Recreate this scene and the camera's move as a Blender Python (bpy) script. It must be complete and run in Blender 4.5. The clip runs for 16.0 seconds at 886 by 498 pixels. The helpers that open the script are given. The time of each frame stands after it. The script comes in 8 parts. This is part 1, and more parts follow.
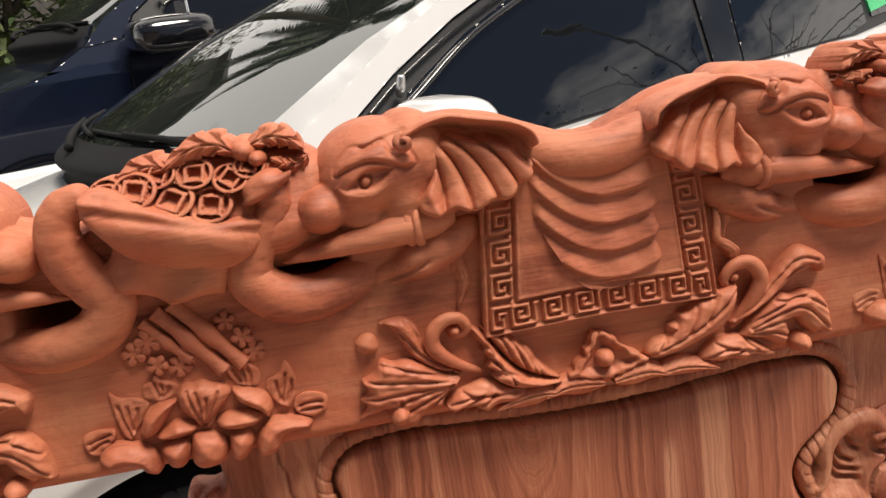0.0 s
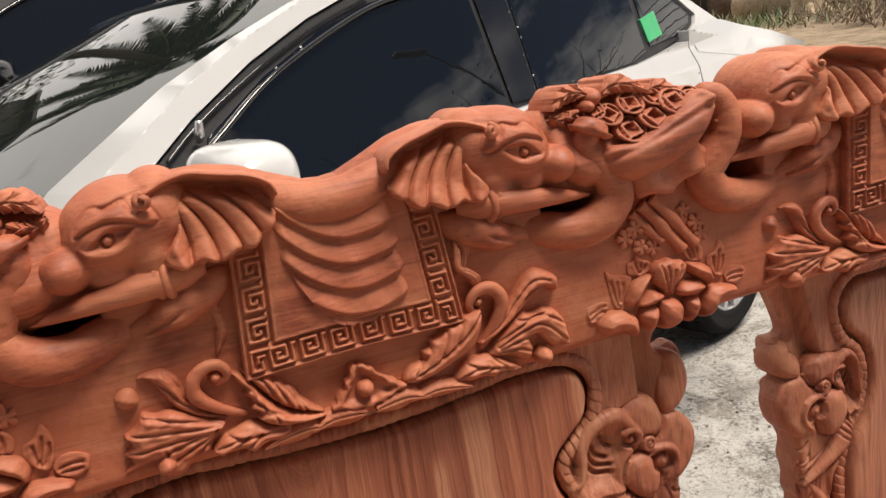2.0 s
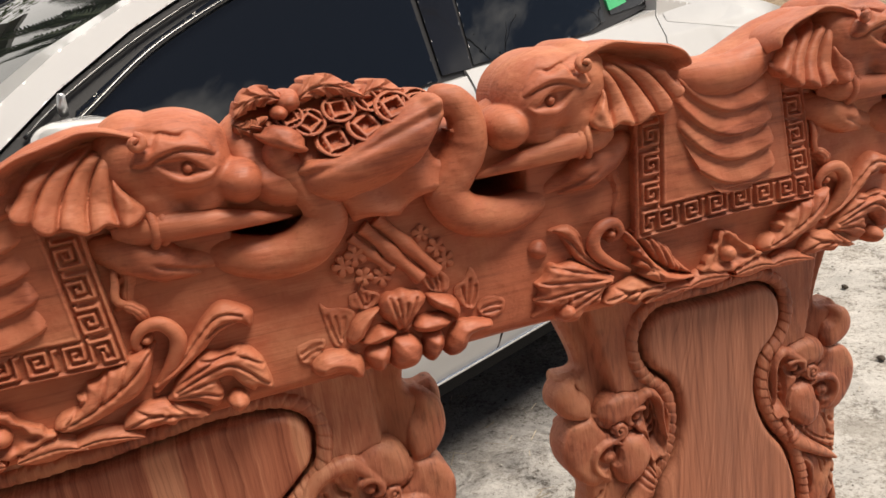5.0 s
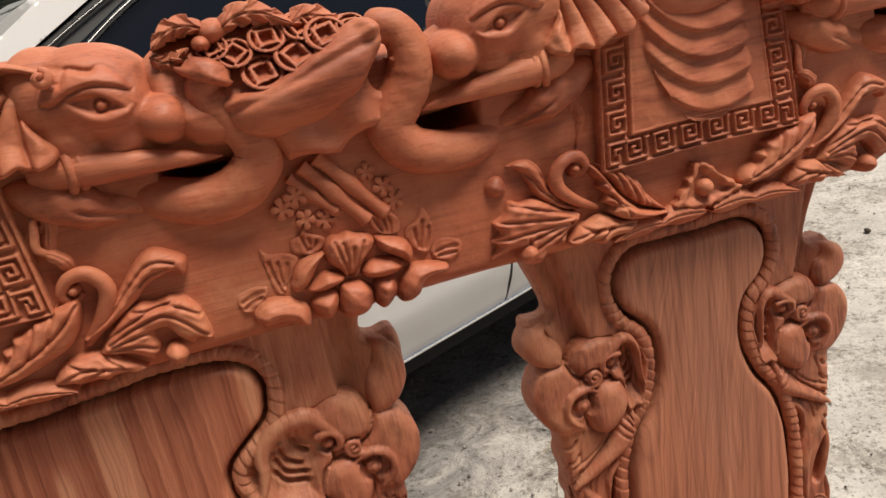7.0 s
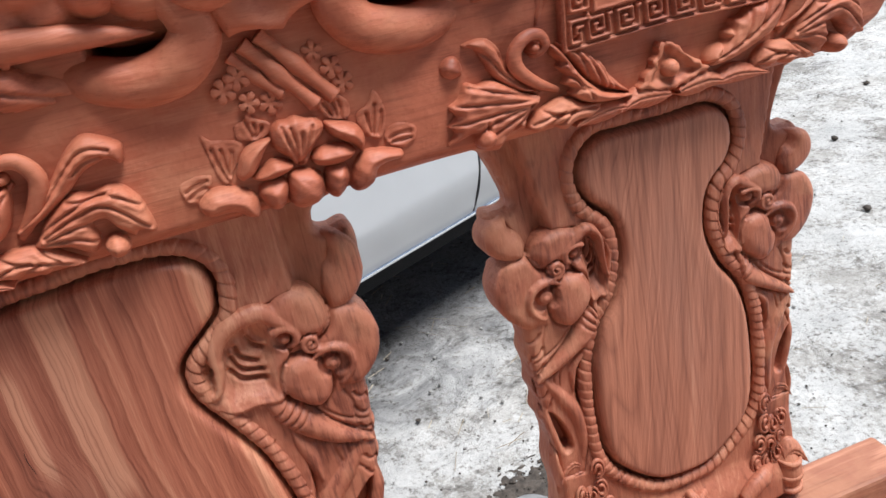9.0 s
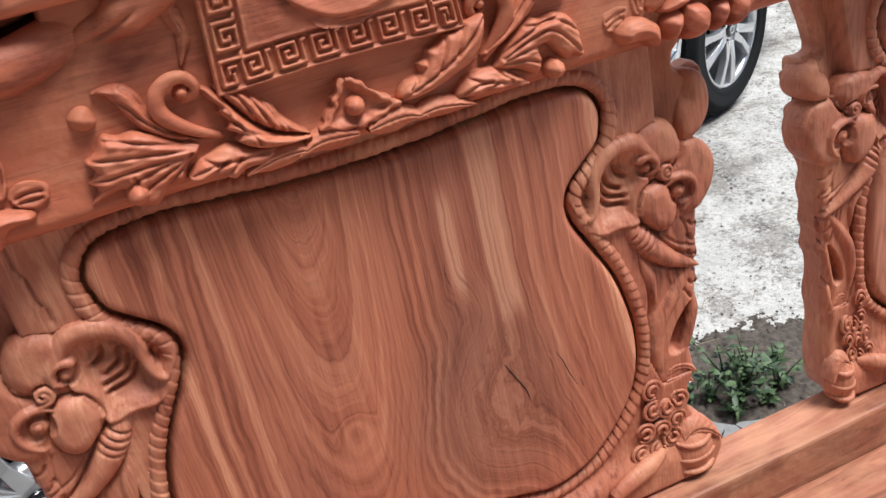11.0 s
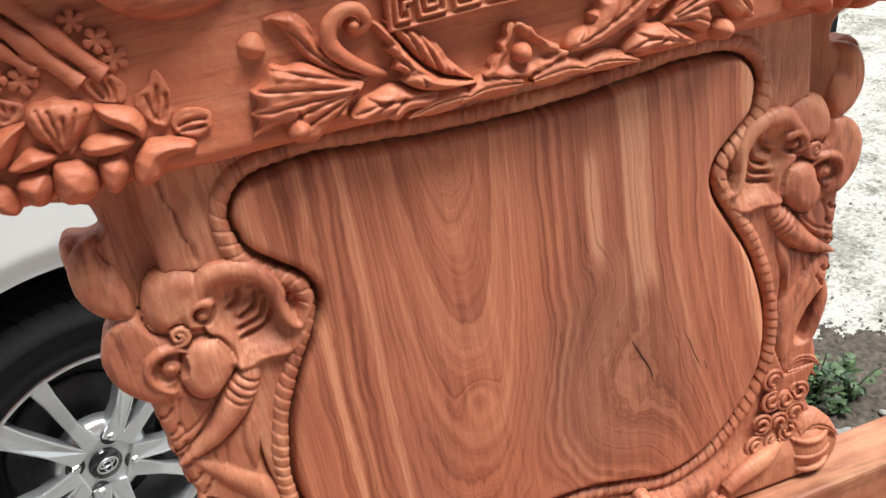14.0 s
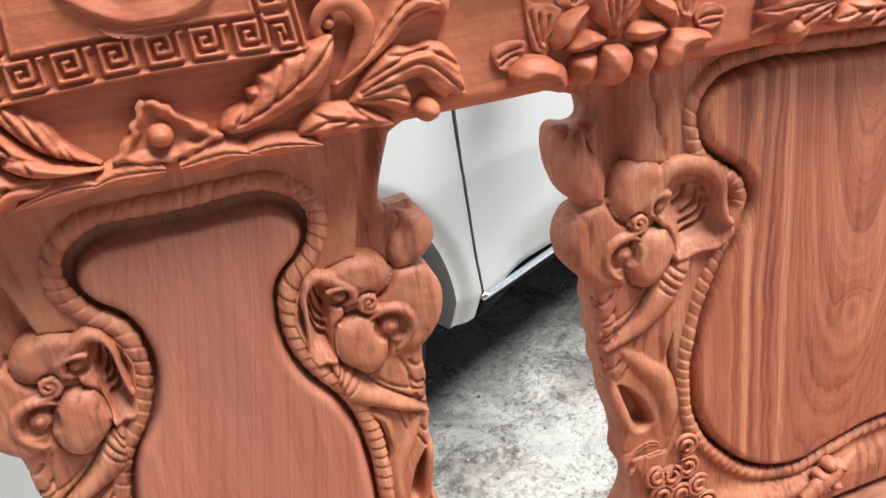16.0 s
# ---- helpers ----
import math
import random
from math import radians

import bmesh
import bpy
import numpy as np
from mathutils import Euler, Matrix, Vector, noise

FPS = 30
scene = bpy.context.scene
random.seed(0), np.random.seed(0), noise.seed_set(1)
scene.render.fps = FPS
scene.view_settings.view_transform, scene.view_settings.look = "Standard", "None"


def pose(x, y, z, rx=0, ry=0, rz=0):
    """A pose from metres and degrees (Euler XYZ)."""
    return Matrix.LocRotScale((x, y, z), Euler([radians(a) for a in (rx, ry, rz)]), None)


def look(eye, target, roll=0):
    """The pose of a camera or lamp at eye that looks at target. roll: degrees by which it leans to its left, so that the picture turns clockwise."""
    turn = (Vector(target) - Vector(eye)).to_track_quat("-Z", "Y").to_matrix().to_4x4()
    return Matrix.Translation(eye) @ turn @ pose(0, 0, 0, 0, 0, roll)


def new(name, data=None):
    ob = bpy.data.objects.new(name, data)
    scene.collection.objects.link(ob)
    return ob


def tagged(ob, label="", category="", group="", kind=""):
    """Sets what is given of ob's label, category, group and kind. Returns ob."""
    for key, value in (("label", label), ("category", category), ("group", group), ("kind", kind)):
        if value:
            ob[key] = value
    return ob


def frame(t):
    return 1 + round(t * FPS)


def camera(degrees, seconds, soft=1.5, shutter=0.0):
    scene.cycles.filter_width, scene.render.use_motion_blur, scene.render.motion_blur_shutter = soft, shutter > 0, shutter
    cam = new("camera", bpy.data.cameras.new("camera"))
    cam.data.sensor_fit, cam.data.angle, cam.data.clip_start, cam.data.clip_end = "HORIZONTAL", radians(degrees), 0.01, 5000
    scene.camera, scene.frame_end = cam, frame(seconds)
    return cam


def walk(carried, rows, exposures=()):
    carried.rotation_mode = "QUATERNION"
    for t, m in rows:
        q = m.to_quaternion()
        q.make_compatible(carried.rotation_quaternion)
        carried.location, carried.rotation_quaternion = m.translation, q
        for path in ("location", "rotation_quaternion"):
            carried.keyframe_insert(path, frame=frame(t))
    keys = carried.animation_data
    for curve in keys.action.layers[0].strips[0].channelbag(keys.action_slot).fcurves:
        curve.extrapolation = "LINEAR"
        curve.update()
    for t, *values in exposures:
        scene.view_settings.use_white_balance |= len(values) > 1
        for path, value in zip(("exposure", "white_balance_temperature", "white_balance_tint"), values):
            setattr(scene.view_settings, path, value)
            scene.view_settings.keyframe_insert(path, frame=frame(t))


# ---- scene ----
cam = camera(56.8, 16.0)
METRES, EYE, TILT, LEAN, TURN = 1.76, 1.308, -17.0, 6.97, -9.467
ROWS = [
    (0.0, 0.0, 0.0, 0.0, 0.0, 0.0, -0.0),
    (0.5, 0.0364, -0.0152, -0.0042, -1.67, 0.52, 1.7),
    (1.0, 0.0676, -0.0333, -0.0037, -1.83, 1.22, 3.35),
    (1.5, 0.0766, -0.0315, -0.0013, -4.97, 1.47, 3.85),
    (2.0, 0.0404, -0.0256, 0.003, -10.37, 1.68, 4.51),
    (2.5, 0.0047, -0.0283, 0.0008, -13.96, 1.74, 4.9),
    (3.0, 0.0033, -0.0359, -0.0033, -16.28, 1.4, 5.41),
    (3.5, 0.0591, -0.0241, 0.003, -16.98, 0.21, 4.82),
    (4.0, 0.1395, -0.0055, 0.0155, -13.64, -0.7, 3.38),
    (6.5, 0.2198, 0.0179, 0.0215, -5.85, -1.19, 3.59),
    (7.0, 0.2321, 0.0268, 0.0146, -6.62, -3.92, 4.45),
    (7.5, 0.2417, 0.0315, 0.0101, -7.55, -5.84, 5.02),
    (8.0, 0.2459, 0.034, 0.0063, -8.1, -6.88, 5.27),
    (10.5, 0.1333, 0.0309, -0.0234, -9.67, -12.42, 5.57),
    (11.0, 0.0378, 0.0157, -0.0404, -11.55, -11.66, 6.63),
    (11.5, 0.011, 0.005, -0.0419, -12.96, -11.75, 5.15),
    (12.0, 0.0286, 0.0051, -0.0414, -12.64, -12.47, 2.87),
    (12.5, 0.0443, 0.0174, -0.0374, -10.44, -12.93, 1.1),
    (13.0, 0.0467, 0.0294, -0.0384, -8.03, -12.24, 0.04),
    (13.5, 0.035, 0.032, -0.0392, -6.97, -11.74, 0.51),
    (14.0, -0.0131, 0.0353, -0.0557, -9.17, -11.48, 3.57),
    (14.5, -0.0904, 0.0283, -0.0708, -12.69, -11.22, 6.13),
    (15.0, -0.1532, 0.0148, -0.0737, -15.13, -10.63, 6.06),
    (15.5, -0.1732, 0.0236, -0.0804, -15.28, -10.2, 4.89),
    (16.0, -0.209, 0.0296, -0.0909, -8.98, -10.6, 1.83),
]
EXPOSURES = [(0.0, 0.1, 6850, 11), (2.5, -0.11, 6850, 11), (4.0, -0.07, 6850, 11), (6.5, -0.15, 7050, 11), (7.0, -0.17, 7000, 11), (7.5, -0.15, 6200, 10), (8.0, 0.0, 5650, 9), (10.5, 0.27, 5600, 7), (12.0, 0.27, 6100, 6), (14.0, 0.51, 6000, 3), (15.5, 0.53, 5900, 3), (16.0, 0.61, 5850, 3)]
walk(cam, [(t, pose(0, 0, EYE, TILT, LEAN, TURN) @ pose(METRES * x, METRES * y, METRES * z, 90 + pitch, roll, yaw)) for t, x, y, z, yaw, pitch, roll in ROWS], EXPOSURES)

# ---- world, sun, exposure ----
SUN_AZ, SUN_EL = -37.0, 68.0     # where the sun stands, degrees from +x towards +y, and its height


def build_world():
    w = bpy.data.worlds.new("sky")
    scene.world = w
    w.use_nodes = True
    nt = w.node_tree
    nt.nodes.clear()
    out = nt.nodes.new("ShaderNodeOutputWorld")
    bg = nt.nodes.new("ShaderNodeBackground")
    sky = nt.nodes.new("ShaderNodeTexSky")
    sky.sky_type = "NISHITA"
    sky.sun_disc = False
    sky.sun_elevation = radians(SUN_EL)
    sky.sun_rotation = radians(90 - SUN_AZ)
    sky.air_density, sky.dust_density = 1.0, 1.2
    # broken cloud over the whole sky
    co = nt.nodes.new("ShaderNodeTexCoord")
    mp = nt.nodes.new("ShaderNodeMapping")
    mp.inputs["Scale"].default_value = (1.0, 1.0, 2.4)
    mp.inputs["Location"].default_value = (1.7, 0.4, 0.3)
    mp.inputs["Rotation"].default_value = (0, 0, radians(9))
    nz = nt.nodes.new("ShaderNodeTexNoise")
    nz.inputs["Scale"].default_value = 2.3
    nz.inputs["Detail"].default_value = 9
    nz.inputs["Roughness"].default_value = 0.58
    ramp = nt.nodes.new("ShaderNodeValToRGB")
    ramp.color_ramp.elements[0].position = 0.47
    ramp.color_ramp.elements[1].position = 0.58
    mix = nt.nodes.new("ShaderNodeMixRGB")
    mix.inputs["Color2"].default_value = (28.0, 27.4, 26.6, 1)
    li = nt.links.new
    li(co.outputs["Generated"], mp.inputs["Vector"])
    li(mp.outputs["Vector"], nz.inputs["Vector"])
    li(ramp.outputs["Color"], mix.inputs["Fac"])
    # haze thickens towards the horizon
    sep = nt.nodes.new("ShaderNodeSeparateXYZ")
    hz = nt.nodes.new("ShaderNodeMapRange")
    hz.inputs["From Min"].default_value, hz.inputs["From Max"].default_value = 0.34, 0.10
    hz.inputs["To Min"].default_value, hz.inputs["To Max"].default_value = 0.0, 0.16
    hz.interpolation_type = "SMOOTHSTEP"
    sm = nt.nodes.new("ShaderNodeMath")
    sm.operation = "ADD"
    li(co.outputs["Generated"], sep.inputs[0])
    li(sep.outputs["Z"], hz.inputs["Value"])
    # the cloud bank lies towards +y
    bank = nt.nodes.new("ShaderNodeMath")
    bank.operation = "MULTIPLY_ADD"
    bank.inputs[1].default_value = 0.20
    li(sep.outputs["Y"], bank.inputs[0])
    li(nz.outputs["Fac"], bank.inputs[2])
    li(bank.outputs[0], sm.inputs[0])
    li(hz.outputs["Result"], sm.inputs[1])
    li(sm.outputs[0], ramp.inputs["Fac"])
    li(sky.outputs["Color"], mix.inputs["Color1"])
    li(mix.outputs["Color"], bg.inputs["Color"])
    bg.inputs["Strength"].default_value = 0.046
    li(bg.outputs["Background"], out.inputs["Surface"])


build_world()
sun = new("sun", bpy.data.lights.new("sun", "SUN"))
sun.data.energy = 5.0
sun.data.angle = radians(24)
sun.data.color = (1.0, 0.93, 0.84)
sx = math.cos(radians(SUN_EL)) * math.cos(radians(SUN_AZ))
sy = math.cos(radians(SUN_EL)) * math.sin(radians(SUN_AZ))
sun.matrix_world = look((sx * 20, sy * 20, math.sin(radians(SUN_EL)) * 20), (0, 0, 0))

# ---- materials ----
def material(name):
    m = bpy.data.materials.new(name)
    m.use_nodes = True
    nt = m.node_tree
    return m, nt, nt.nodes["Principled BSDF"], nt.links.new


def nnode(nt, kind, **inputs):
    n = nt.nodes.new(kind)
    for k, v in inputs.items():
        n.inputs[k.replace("_", " ")].default_value = v
    return n


def ramp_node(nt, stops):
    r = nt.nodes.new("ShaderNodeValToRGB")
    els = r.color_ramp.elements
    while len(els) < len(stops):
        els.new(0.5)
    for e, (p, c) in zip(els, stops):
        e.position, e.color = p, (*c, 1)
    return r


def plain(name, col, rough=0.5, metal=0.0, coat=0.0, bump=0.0, scale=60, vary=0.12):
    """Plain paint, plastic or metal with faint mottling and fine relief."""
    m, nt, b, li = material(name)
    co = nt.nodes.new("ShaderNodeTexCoord")
    nz = nnode(nt, "ShaderNodeTexNoise", Scale=scale, Detail=5.0, Roughness=0.6)
    li(co.outputs["Object"], nz.inputs["Vector"])
    r = ramp_node(nt, [(0.3, [c * (1 - vary) for c in col]), (0.7, [min(1, c * (1 + vary)) for c in col])])
    li(nz.outputs["Fac"], r.inputs["Fac"])
    li(r.outputs["Color"], b.inputs["Base Color"])
    b.inputs["Roughness"].default_value = rough
    b.inputs["Metallic"].default_value = metal
    b.inputs["Coat Weight"].default_value = coat
    b.inputs["Coat Roughness"].default_value = 0.04
    if bump:
        bp = nnode(nt, "ShaderNodeBump", Strength=bump, Distance=0.002)
        li(nz.outputs["Fac"], bp.inputs["Height"])
        li(bp.outputs["Normal"], b.inputs["Normal"])
    return m


def wood(name, stretch, dark, mid, light, scale=1.0, figure=1.0, rough=0.55, lines=1.0, grain=1.0):
    """Planed red hardwood: long grain along one axis, growth figure, fine pores."""
    m, nt, b, li = material(name)
    co = nt.nodes.new("ShaderNodeTexCoord")
    oi = nt.nodes.new("ShaderNodeObjectInfo")
    mul = nt.nodes.new("ShaderNodeVectorMath")
    mul.operation = "MULTIPLY_ADD"
    mul.inputs[1].default_value = (1, 1, 1)
    geo = nt.nodes.new("ShaderNodeNewGeometry")
    mp = nt.nodes.new("ShaderNodeMapping")
    mp.inputs["Scale"].default_value = stretch
    li(geo.outputs["Position"], mp.inputs["Vector"])
    warp = nnode(nt, "ShaderNodeTexNoise", Scale=3.0 * scale, Detail=3.0, Roughness=0.5, Distortion=0.8)
    li(mp.outputs["Vector"], warp.inputs["Vector"])
    # growth rings: slow field cut into bands
    k = nt.nodes.new("ShaderNodeMath")
    k.operation = "MULTIPLY"
    k.inputs[1].default_value = 24.0 * figure
    li(warp.outputs["Fac"], k.inputs[0])
    s = nt.nodes.new("ShaderNodeMath")
    s.operation = "SINE"
    li(k.outputs[0], s.inputs[0])
    fine = nnode(nt, "ShaderNodeTexNoise", Scale=42.0 * scale, Detail=6.0, Roughness=0.7)
    mp2 = nt.nodes.new("ShaderNodeMapping")
    mp2.inputs["Scale"].default_value = tuple(v * (0.35 if v == min(stretch) else 1.0) for v in stretch)
    li(geo.outputs["Position"], mp2.inputs["Vector"])
    li(mp2.outputs["Vector"], fine.inputs["Vector"])
    big = nnode(nt, "ShaderNodeTexNoise", Scale=1.6 * scale, Detail=4.0, Roughness=0.6)
    li(mp.outputs["Vector"], big.inputs["Vector"])
    a = nt.nodes.new("ShaderNodeMath")
    a.operation = "MULTIPLY_ADD"
    a.inputs[1].default_value = 0.13 * lines
    li(s.outputs[0], a.inputs[0])
    li(big.outputs["Fac"], a.inputs[2])
    c = nt.nodes.new("ShaderNodeMath")
    c.operation = "MULTIPLY_ADD"
    c.inputs[1].default_value = 0.35 * grain
    c2 = nt.nodes.new("ShaderNodeMath")
    c2.inputs[1].default_value = 0.175 * (1 - grain)
    li(fine.outputs["Fac"], c.inputs[0])
    li(a.outputs[0], c.inputs[2])
    r = ramp_node(nt, [(0.42, dark), (0.62, mid), (0.74, mid), (0.92, light)])
    li(c.outputs[0], c2.inputs[0])
    li(c2.outputs[0], r.inputs["Fac"])
    # paler sapwood and sanded patches
    sap = nnode(nt, "ShaderNodeTexNoise", Scale=13.0, Detail=5.0, Roughness=0.62, Distortion=0.6)
    li(geo.outputs["Position"], sap.inputs["Vector"])
    sr = ramp_node(nt, [(0.46, (0, 0, 0)), (0.74, (0.55, 0.55, 0.55))])
    li(sap.outputs["Fac"], sr.inputs["Fac"])
    mx = nt.nodes.new("ShaderNodeMix")
    mx.data_type = "RGBA"
    mx.inputs[7].default_value = (min(1, light[0] * 1.12), light[1] * 1.32, light[2] * 1.25, 1)
    li(sr.outputs["Color"], mx.inputs[0])
    li(r.outputs["Color"], mx.inputs[6])
    # dark pores drawn out along the grain
    mp3 = nt.nodes.new("ShaderNodeMapping")
    mp3.inputs["Scale"].default_value = tuple(0.035 if v == min(stretch) else 1.0 for v in stretch)
    li(geo.outputs["Position"], mp3.inputs["Vector"])
    pore = nnode(nt, "ShaderNodeTexNoise", Scale=330.0, Detail=3.0, Roughness=0.6, Distortion=0.15)
    li(mp3.outputs["Vector"], pore.inputs["Vector"])
    pr = ramp_node(nt, [(0.55, (1, 1, 1)), (0.72, (0.78, 0.73, 0.71))])
    li(pore.outputs["Fac"], pr.inputs["Fac"])
    mq = nt.nodes.new("ShaderNodeMixRGB")
    mq.blend_type = "MULTIPLY"
    mq.inputs["Fac"].default_value = 1.0
    li(mx.outputs[2], mq.inputs["Color1"])
    li(pr.outputs["Color"], mq.inputs["Color2"])
    li(mq.outputs["Color"], b.inputs["Base Color"])
    # worn smooth in places, dusty in others
    rr = nt.nodes.new("ShaderNodeMapRange")
    rr.inputs["From Min"].default_value, rr.inputs["From Max"].default_value = 0.35, 0.65
    rr.inputs["To Min"].default_value, rr.inputs["To Max"].default_value = rough - 0.08, rough + 0.10
    li(sap.outputs["Fac"], rr.inputs["Value"])
    li(rr.outputs["Result"], b.inputs["Roughness"])
    b.inputs["Specular IOR Level"].default_value = 0.42
    bp = nnode(nt, "ShaderNodeBump", Strength=0.35, Distance=0.0012)
    li(fine.outputs["Fac"], bp.inputs["Height"])
    # shallow chisel and sanding facets
    tool = nnode(nt, "ShaderNodeTexNoise", Scale=85.0, Detail=2.0, Roughness=0.5)
    li(geo.outputs["Position"], tool.inputs["Vector"])
    bt = nnode(nt, "ShaderNodeBump", Strength=0.30, Distance=0.004)
    li(tool.outputs["Fac"], bt.inputs["Height"])
    li(bp.outputs["Normal"], bt.inputs["Normal"])
    li(bt.outputs["Normal"], b.inputs["Normal"])
    return m


def board_wood(name, dark, mid, light, rough=0.48, place=(0.096, 0.125, 0), knots=(), wild=0.030, figure=1.0, sap=(), growth=0.0, turn=-6.7, heart=None):
    """A flat-sawn board: rings cut at a slant give pointed arches down the middle and straight grain at the sides."""
    m, nt, b, li = material(name)
    co = nt.nodes.new("ShaderNodeTexCoord")
    mp = nt.nodes.new("ShaderNodeMapping")
    mp.inputs["Location"].default_value = place
    mp.inputs["Rotation"].default_value = (radians(10.5), radians(turn), 0)
    li(co.outputs["Object"], mp.inputs["Vector"])
    st = nt.nodes.new("ShaderNodeMapping")
    st.inputs["Scale"].default_value = (1, 1, 0.28)
    li(co.outputs["Object"], st.inputs["Vector"])
    wob = nnode(nt, "ShaderNodeTexNoise", Scale=7.0, Detail=5.0, Roughness=0.42)
    li(st.outputs["Vector"], wob.inputs["Vector"])
    ad = nt.nodes.new("ShaderNodeVectorMath")
    ad.operation = "MULTIPLY_ADD"
    ad.inputs[1].default_value = (wild, wild, 0)
    li(wob.outputs["Color"], ad.inputs[0])
    li(mp.outputs["Vector"], ad.inputs[2])
    sep = nt.nodes.new("ShaderNodeSeparateXYZ")
    li(ad.outputs[0], sep.inputs[0])
    com = nt.nodes.new("ShaderNodeCombineXYZ")
    li(sep.outputs["X"], com.inputs["X"])
    li(sep.outputs["Y"], com.inputs["Y"])
    ln = nt.nodes.new("ShaderNodeVectorMath")
    ln.operation = "LENGTH"
    li(com.outputs[0], ln.inputs[0])
    total = ln.outputs["Value"]
    for kx, kz, size, push in knots:
        off = nt.nodes.new("ShaderNodeVectorMath")
        off.operation = "MULTIPLY_ADD"
        off.inputs[1].default_value = (1 / size, 0, 0.45 / size)
        off.inputs[2].default_value = (-kx / size, 0, -0.45 * kz / size)
        li(co.outputs["Object"], off.inputs[0])
        le = nt.nodes.new("ShaderNodeVectorMath")
        le.operation = "LENGTH"
        li(off.outputs[0], le.inputs[0])
        mr = nt.nodes.new("ShaderNodeMapRange")
        mr.interpolation_type = "SMOOTHERSTEP"
        mr.inputs["From Min"].default_value, mr.inputs["From Max"].default_value = 0.0, 1.3
        mr.inputs["To Min"].default_value, mr.inputs["To Max"].default_value = push, 0.0
        li(le.outputs["Value"], mr.inputs["Value"])
        sm = nt.nodes.new("ShaderNodeMath")
        li(total, sm.inputs[0])
        li(mr.outputs["Result"], sm.inputs[1])
        total = sm.outputs[0]
    fray = nnode(nt, "ShaderNodeTexNoise", Scale=130.0, Detail=4.0, Roughness=0.7)
    fs = nt.nodes.new("ShaderNodeMapping")
    fs.inputs["Scale"].default_value = (1, 1, 0.10)
    li(co.outputs["Object"], fs.inputs["Vector"])
    li(fs.outputs["Vector"], fray.inputs["Vector"])
    fr = nt.nodes.new("ShaderNodeMath")
    fr.operation = "MULTIPLY_ADD"
    fr.inputs[1].default_value = 0.0020
    li(fray.outputs["Fac"], fr.inputs[0])
    li(total, fr.inputs[2])
    total = fr.outputs[0]

    def ring_noise(scale, detail, rough_):
        n = nnode(nt, "ShaderNodeTexNoise", Scale=scale, Detail=detail, Roughness=rough_)
        n.noise_dimensions = "1D"
        li(total, n.inputs["W"])
        return n.outputs["Fac"]

    def stretched(scale, zs, detail, rough_, turn=0.0, dist=0.0):
        st2 = nt.nodes.new("ShaderNodeMapping")
        st2.inputs["Scale"].default_value = (1, 1, zs)
        st2.inputs["Rotation"].default_value = (0, radians(turn), 0)
        li(co.outputs["Object"], st2.inputs["Vector"])
        n = nnode(nt, "ShaderNodeTexNoise", Scale=scale, Detail=detail, Roughness=rough_, Distortion=dist)
        li(st2.outputs["Vector"], n.inputs["Vector"])
        return n.outputs["Fac"]

    def mad(x, k, y):
        n = nt.nodes.new("ShaderNodeMath")
        n.operation = "MULTIPLY_ADD"
        n.inputs[1].default_value = k
        li(x, n.inputs[0])
        if isinstance(y, float):
            n.inputs[2].default_value = y
        else:
            li(y, n.inputs[2])
        return n.outputs[0]
    bands = ring_noise(40.0, 2.0, 0.55)
    rings = ring_noise(125.0, 3.0, 0.6)
    lines = ring_noise(430.0, 4.0, 0.7)
    pores = stretched(620.0, 0.03, 4.0, 0.65)
    streak = stretched(150.0, 0.03, 4.0, 0.6, 3.0, 0.3)
    big = stretched(11.0, 0.25, 4.0, 0.6, 4.0, 0.5)
    # pale sapwood streaks with ragged edges
    pale = None
    for px, wide, amount in sap:
        dd = mad(sep.outputs["X"], 1.0, -px)
        ab = nt.nodes.new("ShaderNodeMath")
        ab.operation = "ABSOLUTE"
        li(dd, ab.inputs[0])
        rag = mad(streak, 0.020, ab.outputs[0])
        mr = nt.nodes.new("ShaderNodeMapRange")
        mr.interpolation_type = "SMOOTHSTEP"
        mr.inputs["From Min"].default_value, mr.inputs["From Max"].default_value = wide + 0.012, wide + 0.006
        mr.inputs["To Max"].default_value = amount
        li(rag, mr.inputs["Value"])
        pale = mr.outputs["Result"] if pale is None else mad(mr.outputs["Result"], 1.0, pale)
    v = mad(bands, 0.42 * figure, mad(rings, 0.52 * figure, mad(lines, 0.80 * figure, mad(pores, 0.62, mad(streak, 0.40, mad(big, 0.62, -0.82 + 0.87 * (1 - figure)))))))
    if pale is not None:
        v = mad(pale, 1.0, v)
    half = [0.5 * (p + q) for p, q in zip(mid, dark)]
    r = ramp_node(nt, [(0.35, dark), (0.54, half), (0.72, mid), (0.95, light)])
    sc = mad(v, 0.72, 0.0)
    li(sc, r.inputs["Fac"])
    # patches that drift from orange to a duller rose brown
    hue = stretched(6.0, 0.35, 3.0, 0.6, 8.0, 0.6)
    hr = ramp_node(nt, [(0.38, (1.0, 1.0, 1.0)), (0.62, (0.84, 0.90, 0.98))])
    li(hue, hr.inputs["Fac"])
    mx = nt.nodes.new("ShaderNodeMixRGB")
    mx.blend_type = "MULTIPLY"
    mx.inputs["Fac"].default_value = 1.0
    li(r.outputs["Color"], mx.inputs["Color1"])
    li(hr.outputs["Color"], mx.inputs["Color2"])
    out = mx.outputs["Color"]
    # thin dark late-wood lines along the rings, closer here and wider there, broken by the pores
    step = mad(ring_noise(34.0, 2.0, 0.6), 5.5, mad(total, 150.0, 0.0))
    pq = nt.nodes.new("ShaderNodeMath")
    pq.operation = "PINGPONG"
